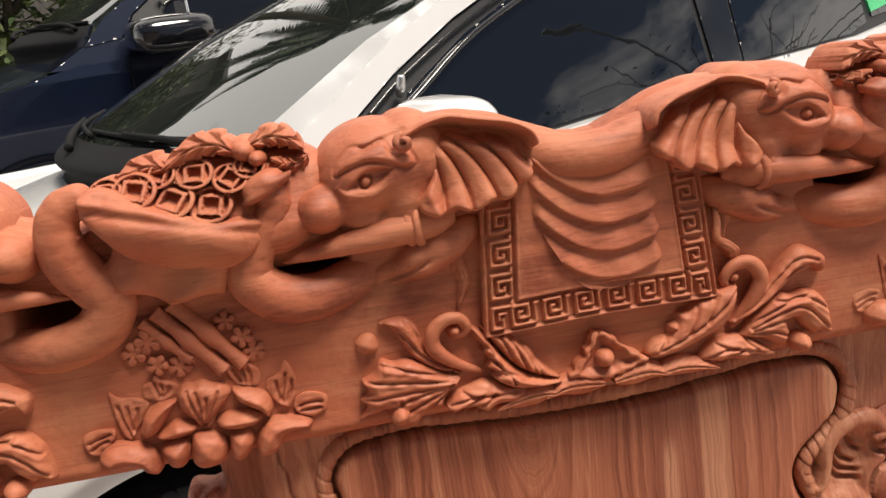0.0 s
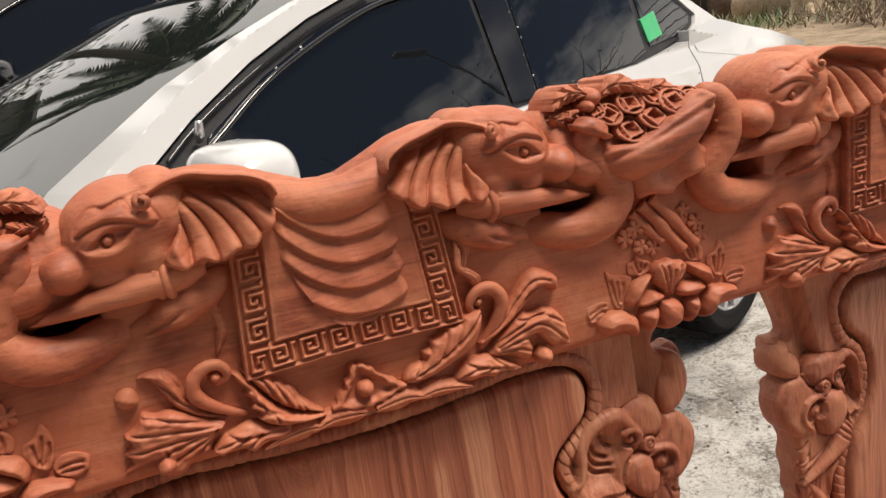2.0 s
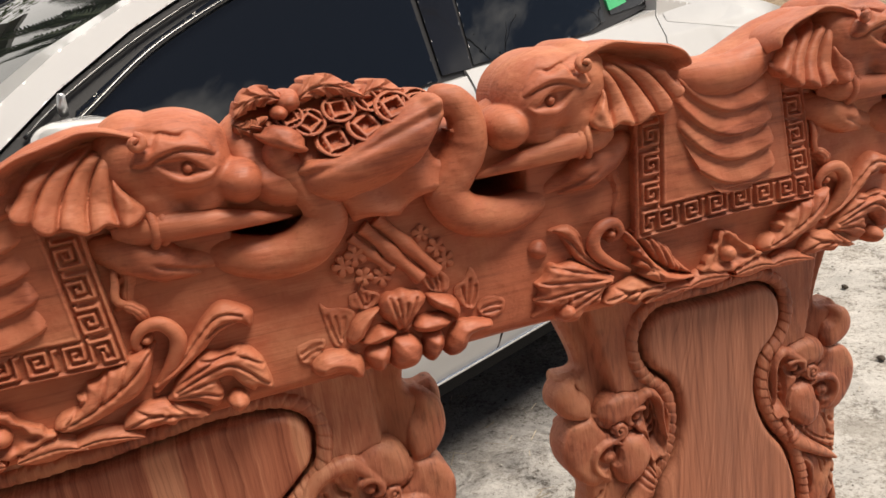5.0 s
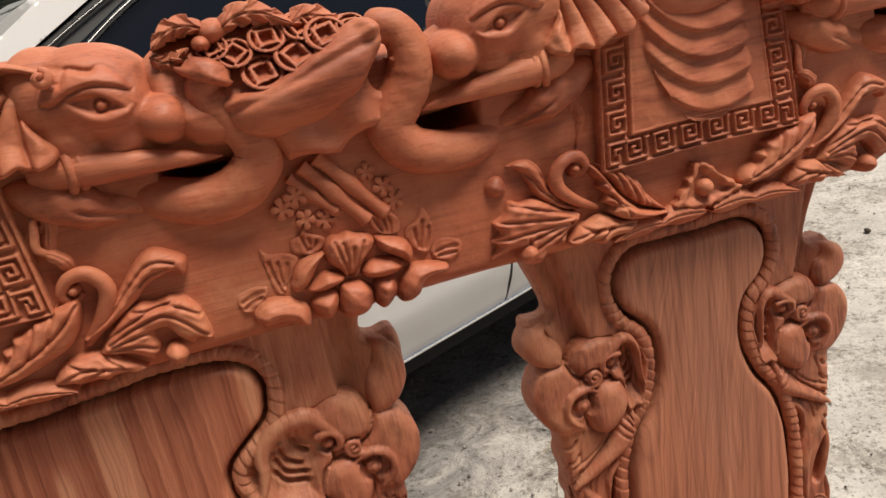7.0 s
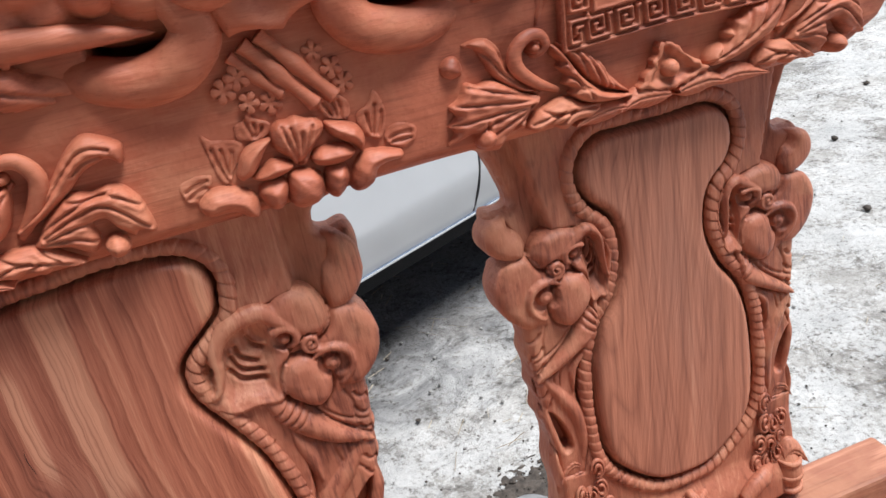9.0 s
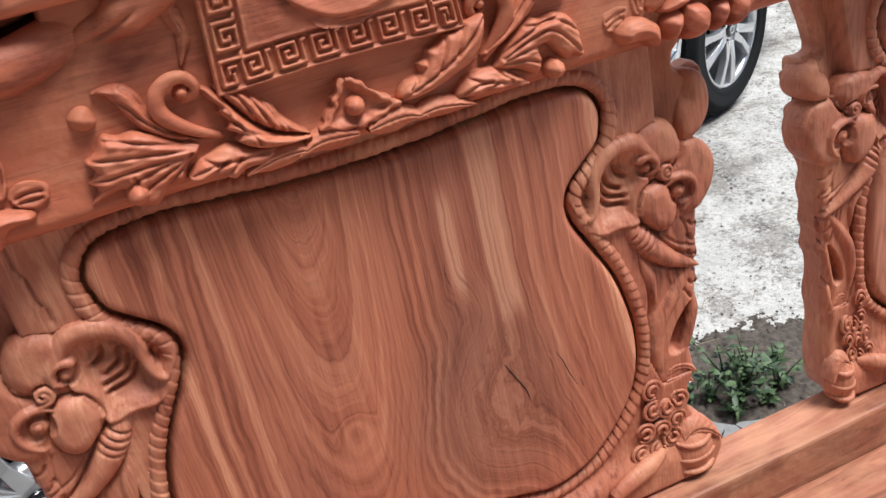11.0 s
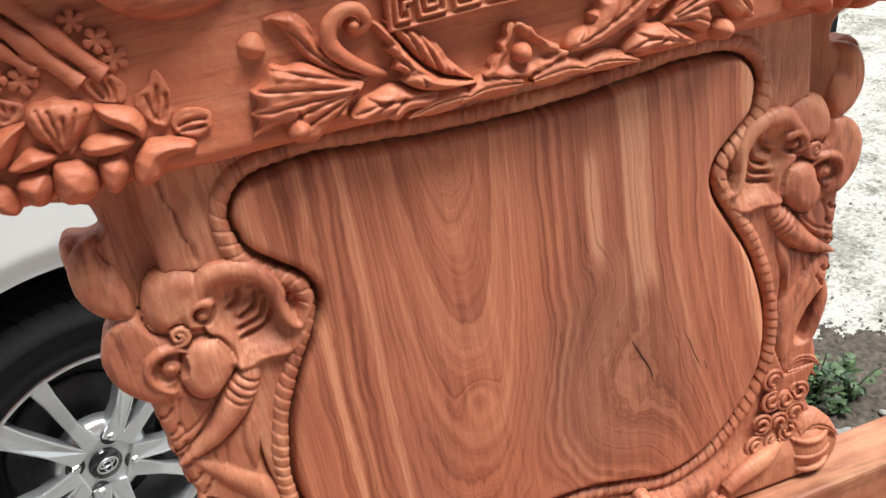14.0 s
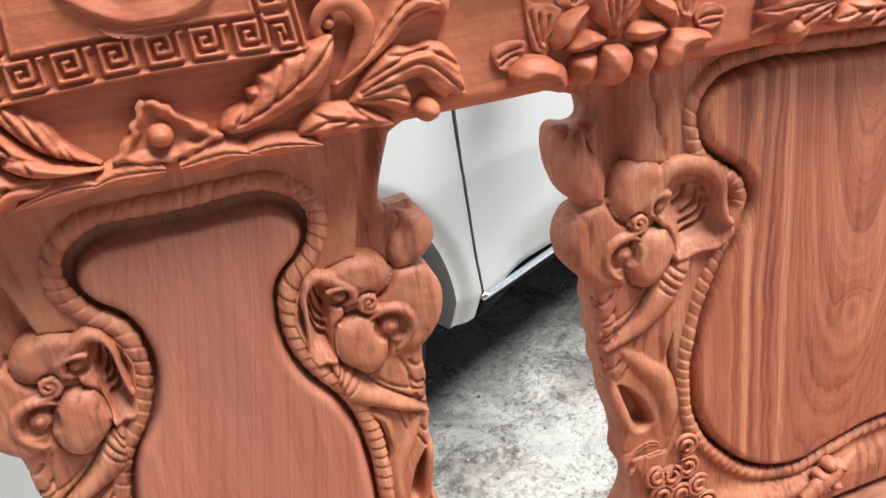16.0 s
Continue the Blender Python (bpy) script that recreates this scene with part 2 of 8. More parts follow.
    pq.inputs[1].default_value = 0.5
    li(step, pq.inputs[0])
    lw = ramp_node(nt, [(0.04, (0.56, 0.47, 0.44)), (0.12, (0.80, 0.75, 0.73)), (0.30, (1, 1, 1))])
    li(mad(streak, 0.34, mad(big, 0.30, mad(pq.outputs[0], 1.0, -0.30))), lw.inputs["Fac"])
    m3 = nt.nodes.new("ShaderNodeMixRGB")
    m3.blend_type = "MULTIPLY"
    m3.inputs["Fac"].default_value = 0.85 * figure
    li(out, m3.inputs["Color1"])
    li(lw.outputs["Color"], m3.inputs["Color2"])
    out = m3.outputs["Color"]
    if heart:
        # duller heartwood in one corner, with a ragged edge
        hx, hz, size = heart
        hv = nt.nodes.new("ShaderNodeVectorMath")
        hv.operation = "MULTIPLY_ADD"
        hv.inputs[1].default_value = (1 / size, 0, 0.75 / size)
        hv.inputs[2].default_value = (-hx / size, 0, -0.75 * hz / size)
        li(co.outputs["Object"], hv.inputs[0])
        hl = nt.nodes.new("ShaderNodeVectorMath")
        hl.operation = "LENGTH"
        li(hv.outputs[0], hl.inputs[0])
        hc = ramp_node(nt, [(0.60, (0.62, 0.62, 0.64)), (1.25, (1, 1, 1))])
        li(mad(big, 0.5, mad(streak, 0.3, mad(hl.outputs["Value"], 1.0, -0.40))), hc.inputs["Fac"])
        m4 = nt.nodes.new("ShaderNodeMixRGB")
        m4.blend_type = "MULTIPLY"
        m4.inputs["Fac"].default_value = 1.0
        li(out, m4.inputs["Color1"])
        li(hc.outputs["Color"], m4.inputs["Color2"])
        out = m4.outputs["Color"]
    if growth:
        # thin dark growth lines that wander along the board
        wv = mad(stretched(9.0, 0.10, 2.5, 0.45, 2.0, 0.5), 26.0, mad(sep.outputs["X"], 60.0, 0.0))
        pp = nt.nodes.new("ShaderNodeMath")
        pp.operation = "PINGPONG"
        pp.inputs[1].default_value = 0.5
        li(wv, pp.inputs[0])
        gr = ramp_node(nt, [(0.0, (1 - growth, 1 - 1.15 * growth, 1 - 1.1 * growth)), (0.09, (1 - .5 * growth, 1 - .6 * growth, 1 - .6 * growth)), (0.26, (1, 1, 1))])
        li(mad(streak, 0.12, mad(pp.outputs[0], 1.0, -0.05)), gr.inputs["Fac"])
        m2 = nt.nodes.new("ShaderNodeMixRGB")
        m2.blend_type = "MULTIPLY"
        m2.inputs["Fac"].default_value = 1.0
        li(out, m2.inputs["Color1"])
        li(gr.outputs["Color"], m2.inputs["Color2"])
        out = m2.outputs["Color"]
    li(out, b.inputs["Base Color"])
    b.inputs["Roughness"].default_value = rough
    b.inputs["Specular IOR Level"].default_value = 0.4
    bp = nnode(nt, "ShaderNodeBump", Strength=0.25, Distance=0.0008)
    li(pores, bp.inputs["Height"])
    li(bp.outputs["Normal"], b.inputs["Normal"])
    return m


def figured_board(name):
    """The wide panel: pointed arches on one side, straight grain on the other that parts round a dull swirl, and pale sapwood."""
    m, nt, b, li = material(name)
    co = nt.nodes.new("ShaderNodeTexCoord")
    sep = nt.nodes.new("ShaderNodeSeparateXYZ")
    li(co.outputs["Object"], sep.inputs[0])
    x, z = sep.outputs["X"], sep.outputs["Z"]

    def op(kind, *vals):
        n = nt.nodes.new("ShaderNodeMath")
        n.operation = kind
        for k, v in enumerate(vals):
            if isinstance(v, (int, float)):
                n.inputs[k].default_value = v
            else:
                li(v, n.inputs[k])
        return n.outputs[0]

    def mad(p, k, q):
        return op("MULTIPLY_ADD", p, k, q)

    def step(lo, hi, v, to=1.0):
        n = nt.nodes.new("ShaderNodeMapRange")
        n.interpolation_type = "SMOOTHSTEP"
        n.inputs["From Min"].default_value, n.inputs["From Max"].default_value = (lo, hi) if lo < hi else (hi, lo)
        n.inputs["To Min"].default_value, n.inputs["To Max"].default_value = (0.0, to) if lo < hi else (to, 0.0)
        li(v, n.inputs["Value"])
        return n.outputs["Result"]

    def cloud(scale, along, detail, rough_, dist=0.0, shift=0.0):
        mp = nt.nodes.new("ShaderNodeMapping")
        mp.inputs["Scale"].default_value = (1, 1, along)
        mp.inputs["Location"].default_value = (shift, 0, shift)
        li(co.outputs["Object"], mp.inputs["Vector"])
        n = nnode(nt, "ShaderNodeTexNoise", Scale=scale, Detail=detail, Roughness=rough_, Distortion=dist)
        li(mp.outputs["Vector"], n.inputs["Vector"])
        return n.outputs["Fac"]

    def spot(cx, cz, wide, tall):
        return op("SQRT", op("ADD", op("POWER", op("DIVIDE", op("SUBTRACT", x, cx), wide), 2.0), op("POWER", op("DIVIDE", op("SUBTRACT", z, cz), tall), 2.0)))
    pore = cloud(620.0, 0.035, 4.0, 0.65)
    streak = cloud(150.0, 0.035, 4.0, 0.6, 0.3)
    drift = cloud(9.0, 0.30, 4.0, 0.55, 0.4, 3.1)
    # the straight side bends outwards below the middle
    fall = op("MAXIMUM", op("SUBTRACT", 0.38, z), 0.0)
    bent = op("SUBTRACT", x, op("MULTIPLY", op("MULTIPLY", op("MULTIPLY", fall, fall), 0.85), step(-0.04, 0.10, x)))
    u = op("SUBTRACT", bent, -0.052)
    soft = op("SQRT", mad(u, u, 0.00030))
    side = mad(step(-0.01, 0.04, u), 0.75, mad(step(0.0, -0.09, u), 0.35, 0.55))
    lean = op("MULTIPLY", step(-0.150, -0.050, x), step(0.015, -0.045, x, 0.36))
    phi = op("SUBTRACT", op("MULTIPLY", soft, side), op("MULTIPLY", lean, op("SUBTRACT", z, 0.30)))
    phi = mad(op("SUBTRACT", cloud(8.0, 0.32, 3.0, 0.45), 0.5), 0.045, phi)
    phi = mad(op("SUBTRACT", cloud(45.0, 0.45, 3.0, 0.55, 0.0, 1.7), 0.5), 0.010, phi)
    phi = mad(op("SUBTRACT", cloud(170.0, 0.12, 3.0, 0.6), 0.5), 0.0030, phi)
    for cx, cz, wide, tall, push in ((0.050, 0.200, 0.090, 0.125, 0.058), (-0.061, 0.262, 0.024, 0.034, 0.016), (0.066, 0.335, 0.030, 0.045, -0.016)):
        phi = mad(step(1.0, 0.0, spot(cx, cz, wide, tall)), push, phi)

    near = step(1.2, 0.2, spot(0.062, 0.235, 0.080, 0.120))
    phi = mad(op("MULTIPLY", near, op("SUBTRACT", cloud(26.0, 0.6, 4.0, 0.6, 0.8, 2.3), 0.5)), 0.038, phi)

    def rings(scale, detail, rough_, shift=0.0):
        n = nnode(nt, "ShaderNodeTexNoise", Scale=scale, Detail=detail, Roughness=rough_)
        n.noise_dimensions = "1D"
        li(mad(phi, 1.0, shift), n.inputs["W"])
        return n.outputs["Fac"]
    swirl = step(1.25, 0.55, mad(drift, 0.5, mad(streak, 0.25, mad(spot(0.060, 0.235, 0.085, 0.115), 1.0, -0.37))))
    v = mad(rings(42.0, 2.0, 0.55), 0.80, mad(rings(130.0, 3.0, 0.6), 0.42, mad(rings(480.0, 3.0, 0.7), 0.30, mad(pore, 0.62, mad(streak, 0.42, mad(drift, 0.62, -1.05))))))
    # sapwood: two ragged streaks, a strip along each edge and a few thin lines
    for cx, wide, z0, z1, amount in ((0.057, 0.0040, 0.345, 0.430, 0.56), (0.097, 0.0110, 0.315, 0.520, 0.58), (0.203, 0.012, 0.10, 0.40, 0.30), (0.205, 0.010, 0.43, 0.52, 0.28), (-0.205, 0.012, 0.41, 0.52, 0.30),
                                     (-0.134, 0.0030, 0.10, 0.52, 0.32), (-0.160, 0.0020, 0.10, 0.52, 0.26), (-0.172, 0.0030, 0.10, 0.38, 0.30), (0.128, 0.0016, 0.25, 0.52, 0.18)):
        off = mad(streak, 0.012, mad(drift, 0.010, op("ABSOLUTE", op("SUBTRACT", bent, cx))))
        band = op("MULTIPLY", step(wide + 0.0140, wide + 0.0085, off), op("MULTIPLY", step(z0 - 0.02, z0 + 0.02, z), step(z1 + 0.03, z1, z)))
        v = mad(band, amount, v)
    tone = ramp_node(nt, [(0.18, (0.21, 0.064, 0.036)), (0.42, (0.365, 0.118, 0.065)), (0.62, (0.475, 0.168, 0.093)), (0.92, (0.66, 0.300, 0.170))])
    li(mad(v, 0.85, 0.10), tone.inputs["Fac"])
    out = tone.outputs["Color"]

    def times(col, fac=1.0):
        mx = nt.nodes.new("ShaderNodeMixRGB")
        mx.blend_type = "MULTIPLY"
        if isinstance(fac, float):
            mx.inputs["Fac"].default_value = fac
        else:
            li(fac, mx.inputs["Fac"])
        li(out, mx.inputs["Color1"])
        if isinstance(col, tuple):
            mx.inputs["Color2"].default_value = (*col, 1)
        else:
            li(col, mx.inputs["Color2"])
        return mx.outputs["Color"]
    # late wood: thin dark lines at uneven distances along the rings
    for scale, wide, dark in ((62.0, 0.024, (0.52, 0.42, 0.40)), (150.0, 0.026, (0.68, 0.60, 0.58))):
        gap = op("ABSOLUTE", op("SUBTRACT", rings(scale, 1.5, 0.5, 7.0 + scale), 0.5))
        lr = ramp_node(nt, [(0.006, dark), (wide, tuple(0.5 + 0.5 * c for c in dark)), (wide * 2.4, (1, 1, 1))])
        li(mad(streak, 0.06, mad(drift, 0.07, mad(gap, 1.0, -0.050))), lr.inputs["Fac"])
        out = times(lr.outputs["Color"], 0.65)
    out = times((0.80, 0.87, 0.91), swirl)
    hr = ramp_node(nt, [(0.40, (1.0, 1.0, 1.0)), (0.62, (0.85, 0.90, 0.97))])
    li(cloud(5.5, 0.4, 3.0, 0.6, 0.6, 5.0), hr.inputs["Fac"])
    out = times(hr.outputs["Color"])
    li(out, b.inputs["Base Color"])
    b.inputs["Roughness"].default_value = 0.48
    b.inputs["Specular IOR Level"].default_value = 0.4
    bp = nnode(nt, "ShaderNodeBump", Strength=0.25, Distance=0.0008)
    li(pore, bp.inputs["Height"])
    li(bp.outputs["Normal"], b.inputs["Normal"])
    return m


RED_D, RED_M, RED_L = (0.27, 0.070, 0.037), (0.455, 0.134, 0.068), (0.55, 0.198, 0.108)
WOOD_CREST = wood("carved_red_wood", (2.2, 6, 11), RED_D, RED_M, RED_L, 1.0, 0.9, 0.57, 0.6, 1.5)
WOOD_SPLAT = wood("carved_splat_wood", (11, 6, 1.8), (0.20, 0.058, 0.034), (0.41, 0.140, 0.078), (0.53, 0.225, 0.130), 1.0, 1.8, 0.54, 0.75, 1.8)
WOOD_PANEL = figured_board("figured_panel_wood")
WOOD_PANEL_SIDE = board_wood("straight_panel_wood", (0.29, 0.108, 0.064), (0.53, 0.218, 0.127), (0.65, 0.320, 0.192), place=(0.17, 0.09, 0), wild=0.10, figure=0.50, growth=0.24, turn=-5, sap=((0.10, 0.004, 0.14), (0.215, 0.005, 0.16)))
WOOD_PANEL_PLAIN = board_wood("plain_panel_wood", (0.32, 0.112, 0.072), (0.50, 0.192, 0.122), (0.58, 0.255, 0.165), place=(0.17, 0.09, 0), wild=0.05, figure=0.35, growth=0.05, turn=-9)
WOOD_SEAT = wood("seat_wood", (1.4, 9, 9), (0.18, 0.064, 0.035), (0.32, 0.123, 0.068), (0.46, 0.205, 0.120), 1.0, 1.0, 0.6)
WHITE_PAINT = plain("white_car_paint", (0.64, 0.645, 0.65), 0.25, 0, 0.8, 0, 8, 0.02)
NAVY_PAINT = plain("navy_car_paint", (0.006, 0.010, 0.026), 0.2, 0, 1.0, 0, 8, 0.1)
TYRE = plain("tyre_rubber", (0.011, 0.011, 0.012), 0.85, 0, 0, 0.4, 300, 0.25)
TYRE.node_tree.nodes["Principled BSDF"].inputs["Specular IOR Level"].default_value = 0.15
BLACK_PLASTIC = plain("black_plastic", (0.018, 0.018, 0.02), 0.5, 0, 0, 0.1, 200, 0.2)
BLACK_GLOSS = plain("gloss_black", (0.008, 0.008, 0.01), 0.12, 0, 0.5, 0, 20, 0.1)
ALLOY = plain("silver_alloy", (0.62, 0.63, 0.65), 0.28, 0.85, 0.3, 0, 90, 0.05)
CHROME = plain("chrome", (0.85, 0.86, 0.88), 0.08, 1.0, 0, 0, 20, 0.03)
DARK_METAL = plain("dark_metal", (0.05, 0.05, 0.055), 0.5, 0.7, 0, 0.2, 100, 0.3)
CHECK_DARK = plain("drying_check_dark", (0.045, 0.018, 0.012), 0.9, 0, 0, 0.2, 90, 0.3)

# ---- helpers for meshes ----
def link_mesh(name, verts, faces, mat, parent=None, label="", smooth=True, m=None):
    me = bpy.data.meshes.new(name)
    me.from_pydata([tuple(v) for v in verts], [], [tuple(f) for f in faces])
    me.materials.append(mat)
    if smooth:
        me.polygons.foreach_set("use_smooth", [True] * len(me.polygons))
    me.update()
    ob = new(name, me)
    if parent is not None:
        ob.parent = parent
    if m is not None:
        ob.matrix_basis = m
    if label:
        ob["label"] = label
    return ob


def part(name, bm, mat, parent, label="", smooth=False):
    me = bpy.data.meshes.new(name)
    bmesh.ops.recalc_face_normals(bm, faces=bm.faces)
    bm.to_mesh(me)
    bm.free()
    me.materials.append(mat)
    if smooth:
        me.polygons.foreach_set("use_smooth", [True] * len(me.polygons))
    ob = new(name, me)
    if parent is not None:
        ob.parent = parent
    if label:
        ob["label"] = label
    return ob


def again(ob, parent, m):
    """The same mesh once more, as an object of its own."""
    o = new(ob.name.split(".")[0], ob.data)
    o.parent = parent
    o.matrix_basis = m
    if "label" in ob:
        o["label"] = ob["label"]
    return o


def box_bm(x0, x1, y0, y1, z0, z1, bevel=0.0, seg=2):
    bm = bmesh.new()
    bmesh.ops.create_cube(bm, size=1.0)
    for v in bm.verts:
        v.co = Vector((x0 + (v.co.x + .5) * (x1 - x0), y0 + (v.co.y + .5) * (y1 - y0), z0 + (v.co.z + .5) * (z1 - z0)))
    if bevel:
        bmesh.ops.bevel(bm, geom=list(bm.edges), offset=bevel, segments=seg, affect="EDGES", profile=0.5)
    return bm


def spline(pts, n, closed=False):
    """Catmull-Rom through the points, n samples."""
    p = np.array(pts, float)
    k = len(p)
    seg = k if closed else k - 1
    u = np.linspace(0, seg, n, endpoint=not closed)
    i = np.minimum(u.astype(int), seg - 1)
    f = (u - i)[:, None]

    def at(j):
        return p[j % k] if closed else p[np.clip(j, 0, k - 1)]
    a, b, c, e = at(i - 1), at(i), at(i + 1), at(i + 2)
    return 0.5 * ((2 * b) + (-a + c) * f + (2 * a - 5 * b + 4 * c - e) * f ** 2 + (-a + 3 * b - 3 * c + e) * f ** 3)


def poly_sdf(X, Z, poly):
    """Signed distance to a closed polygon, inside negative."""
    p = np.array(poly)
    q = np.roll(p, -1, axis=0)
    best = np.full(X.shape, 1e9)
    inside = np.zeros(X.shape, bool)
    for (ax, az), (bx, bz) in zip(p, q):
        ex, ez = bx - ax, bz - az
        l2 = ex * ex + ez * ez + 1e-12
        t = np.clip(((X - ax) * ex + (Z - az) * ez) / l2, 0, 1)
        best = np.minimum(best, (X - ax - t * ex) ** 2 + (Z - az - t * ez) ** 2)
        c = (az > Z) != (bz > Z)
        inside ^= c & (X < (bx - ax) * (Z - az) / (ez if abs(ez) > 1e-12 else 1e-12) + ax)
    dist = np.sqrt(best)
    return np.where(inside, -dist, dist)


def relief(name, box, step, fn, back, mat, parent, label="", mirror=False):
    """A carved piece seen from -y: fn(X, Z) gives its height towards the viewer and the signed distance to its outline;
    the rim follows the outline and side walls run back to the depth back."""
    x0, x1, z0, z1 = box
    nx, nz = int(round((x1 - x0) / step)) + 1, int(round((z1 - z0) / step)) + 1
    X, Z = np.meshgrid(np.linspace(x0, x1, nx), np.linspace(z0, z1, nz))
    h, s = fn(X, Z)
    gz, gx = np.gradient(s, (z1 - z0) / (nz - 1), (x1 - x0) / (nx - 1))
    gl = np.sqrt(gx * gx + gz * gz) + 1e-9
    near = (s < 1.5 * step) & (s > -0.12 * step)
    mv = np.where(near, s, 0.0)
    X2, Z2 = X - mv * gx / gl, Z - mv * gz / gl
    if near.any():
        h2, _ = fn(X2, Z2)
        h = np.where(near, h2, h)
    ok = (s < 0) | near
    inn = s < 0
    q = ok[:-1, :-1] & ok[1:, :-1] & ok[:-1, 1:] & ok[1:, 1:] & (inn[:-1, :-1] | inn[1:, :-1] | inn[:-1, 1:] | inn[1:, 1:])
    idx = np.arange(nx * nz).reshape(nz, nx)
    F = np.stack([idx[:-1, :-1], idx[:-1, 1:], idx[1:, 1:], idx[1:, :-1]], -1)[q]
    V = np.stack([X2.ravel(), -h.ravel(), Z2.ravel()], -1)
    # side walls
    E = np.concatenate([F[:, [0, 1]], F[:, [1, 2]], F[:, [2, 3]], F[:, [3, 0]]])
    key = np.sort(E, 1)
    kk = key[:, 0].astype(np.int64) * (nx * nz) + key[:, 1]
    _, inv, cnt = np.unique(kk, return_inverse=True, return_counts=True)
    rim = E[cnt[inv.ravel()] == 1]
    used, new_i = np.unique(F, return_inverse=True)
    verts = V[used]
    faces = new_i.reshape(F.shape)
    lut = np.full(nx * nz, -1)
    lut[used] = np.arange(len(used))
    rim = lut[rim]
    n = len(verts)
    rv, ri = np.unique(rim, return_inverse=True)
    ri = ri.reshape(rim.shape)
    top = verts[rv]
    low = top.copy()
    low[:, 1] = np.maximum(back, top[:, 1] + 1e-4)
    allv = np.concatenate([verts, top, low])
    m = len(rv)
    walls = np.stack([n + ri[:, 1], n + ri[:, 0], n + m + ri[:, 0], n + m + ri[:, 1]], -1)
    allf = np.concatenate([faces, walls])
    if mirror:
        allv[:, 0] *= -1
        allf = allf[:, ::-1]
    me = bpy.data.meshes.new(name)
    me.from_pydata(allv.tolist(), [], allf.tolist())
    me.polygons.foreach_set("use_smooth", [True] * len(me.polygons))
    me.materials.append(mat)
    me.update()
    ob = new(name, me)
    ob.parent = parent
    if label:
        ob["label"] = label
    return ob


def smax(a, b, k):
    t = np.clip(0.5 + 0.5 * (a - b) / k, 0, 1)
    return b + (a - b) * t + k * t * (1 - t)


def smooth(e0, e1, x):
    t = np.clip((x - e0) / (e1 - e0), 0, 1)
    return t * t * (3 - 2 * t)


def tube_h(X, Z, pts, rad, lift, n=28):
    """Height of a round tube along a curve: radii and lifts of the axis at even steps along it. Also the distance past its side."""
    c = spline(pts, n)
    r = np.interp(np.linspace(0, 1, n), np.linspace(0, 1, len(rad)), rad)
    l = np.interp(np.linspace(0, 1, n), np.linspace(0, 1, len(lift)), lift)
    H = np.full(X.shape, -1.0)
    S = np.full(X.shape, 1e9)
    for i in range(n - 1):
        ex, ez = c[i + 1] - c[i]
        l2 = ex * ex + ez * ez + 1e-12
        t = np.clip(((X - c[i, 0]) * ex + (Z - c[i, 1]) * ez) / l2, 0, 1)
        dd = np.sqrt((X - c[i, 0] - t * ex) ** 2 + (Z - c[i, 1] - t * ez) ** 2)
        rr = r[i] + t * (r[i + 1] - r[i])
        ll = l[i] + t * (l[i + 1] - l[i])
        H = np.maximum(H, np.where(dd < rr, ll + np.sqrt(np.maximum(rr * rr - dd * dd, 0)), -1.0))
        S = np.minimum(S, dd - rr)
    return H, S


def dome(X, Z, cx, cz, rx, rz, ang, lift, h):
    c, s = math.cos(radians(ang)), math.sin(radians(ang))
    u, v = ((X - cx) * c + (Z - cz) * s) / rx, (-(X - cx) * s + (Z - cz) * c) / rz
    q = u * u + v * v
    return lift + h * np.sqrt(np.maximum(1 - q, 0)) - 0.06 * np.maximum(np.sqrt(q) - 1, 0), (np.sqrt(q) - 1) * min(rx, rz)


def sweep(name, pts, rad, mat, parent, label="", sides=10, n=None, cap=True, closed=False, squash=1.0):
    """A round bar along a curve in space."""
    n = n or max(8, len(pts) * 5)
    c = spline(pts, n, closed)
    r = np.interp(np.linspace(0, 1, n), np.linspace(0, 1, len(rad)), rad) if not np.isscalar(rad) else np.full(n, rad)
    t = np.gradient(c, axis=0) if not closed else np.roll(c, -1, 0) - np.roll(c, 1, 0)
    t /= np.linalg.norm(t, axis=1)[:, None] + 1e-12
    up = np.array([0.0, 1.0, 0.0]) if abs(t[0][1]) < 0.9 else np.array([1.0, 0, 0])
    verts, faces = [], []
    for i in range(n):
        a = np.cross(t[i], up)
        a /= np.linalg.norm(a) + 1e-12
        b = np.cross(a, t[i])
        up = b
        for k in range(sides):
            w = 2 * math.pi * k / sides
            verts.append(c[i] + r[i] * (math.cos(w) * a + squash * math.sin(w) * b))
    for i in range(n if closed else n - 1):
        j = (i + 1) % n
        for k in range(sides):
            k2 = (k + 1) % sides
            faces.append((i * sides + k, i * sides + k2, j * sides + k2, j * sides + k))
    if cap and not closed:
        faces.append(tuple(range(sides))[::-1])
        faces.append(tuple((n - 1) * sides + k for k in range(sides)))
    return link_mesh(name, verts, faces, mat, parent, label)

# ---- the carved bench ----
BENCH = (0.183, 0.523, 0.50)
LEANBACK = 4.5
UNIT = 0.588                      # from one blanket to the next along the crest
bench = tagged(new("carved_bench"), "unpainted red hardwood bench with an elephant-carved crest and three splats", "bench")
bench.matrix_basis = pose(*BENCH, -LEANBACK, 0, 0)


def crest_top(x):
    """Upper edge of the crest board: dips over each blanket, stays low behind the dishes."""
    a = np.abs(((x + UNIT / 2) % UNIT) - UNIT / 2)
    return np.interp(a, [0, .02, .045, .07, .092, .115, .15, .175, .20, .23, .26, .294], [.706, .708, .718, .729, .734, .733, .724, .708, .698, .697, .697, .695])


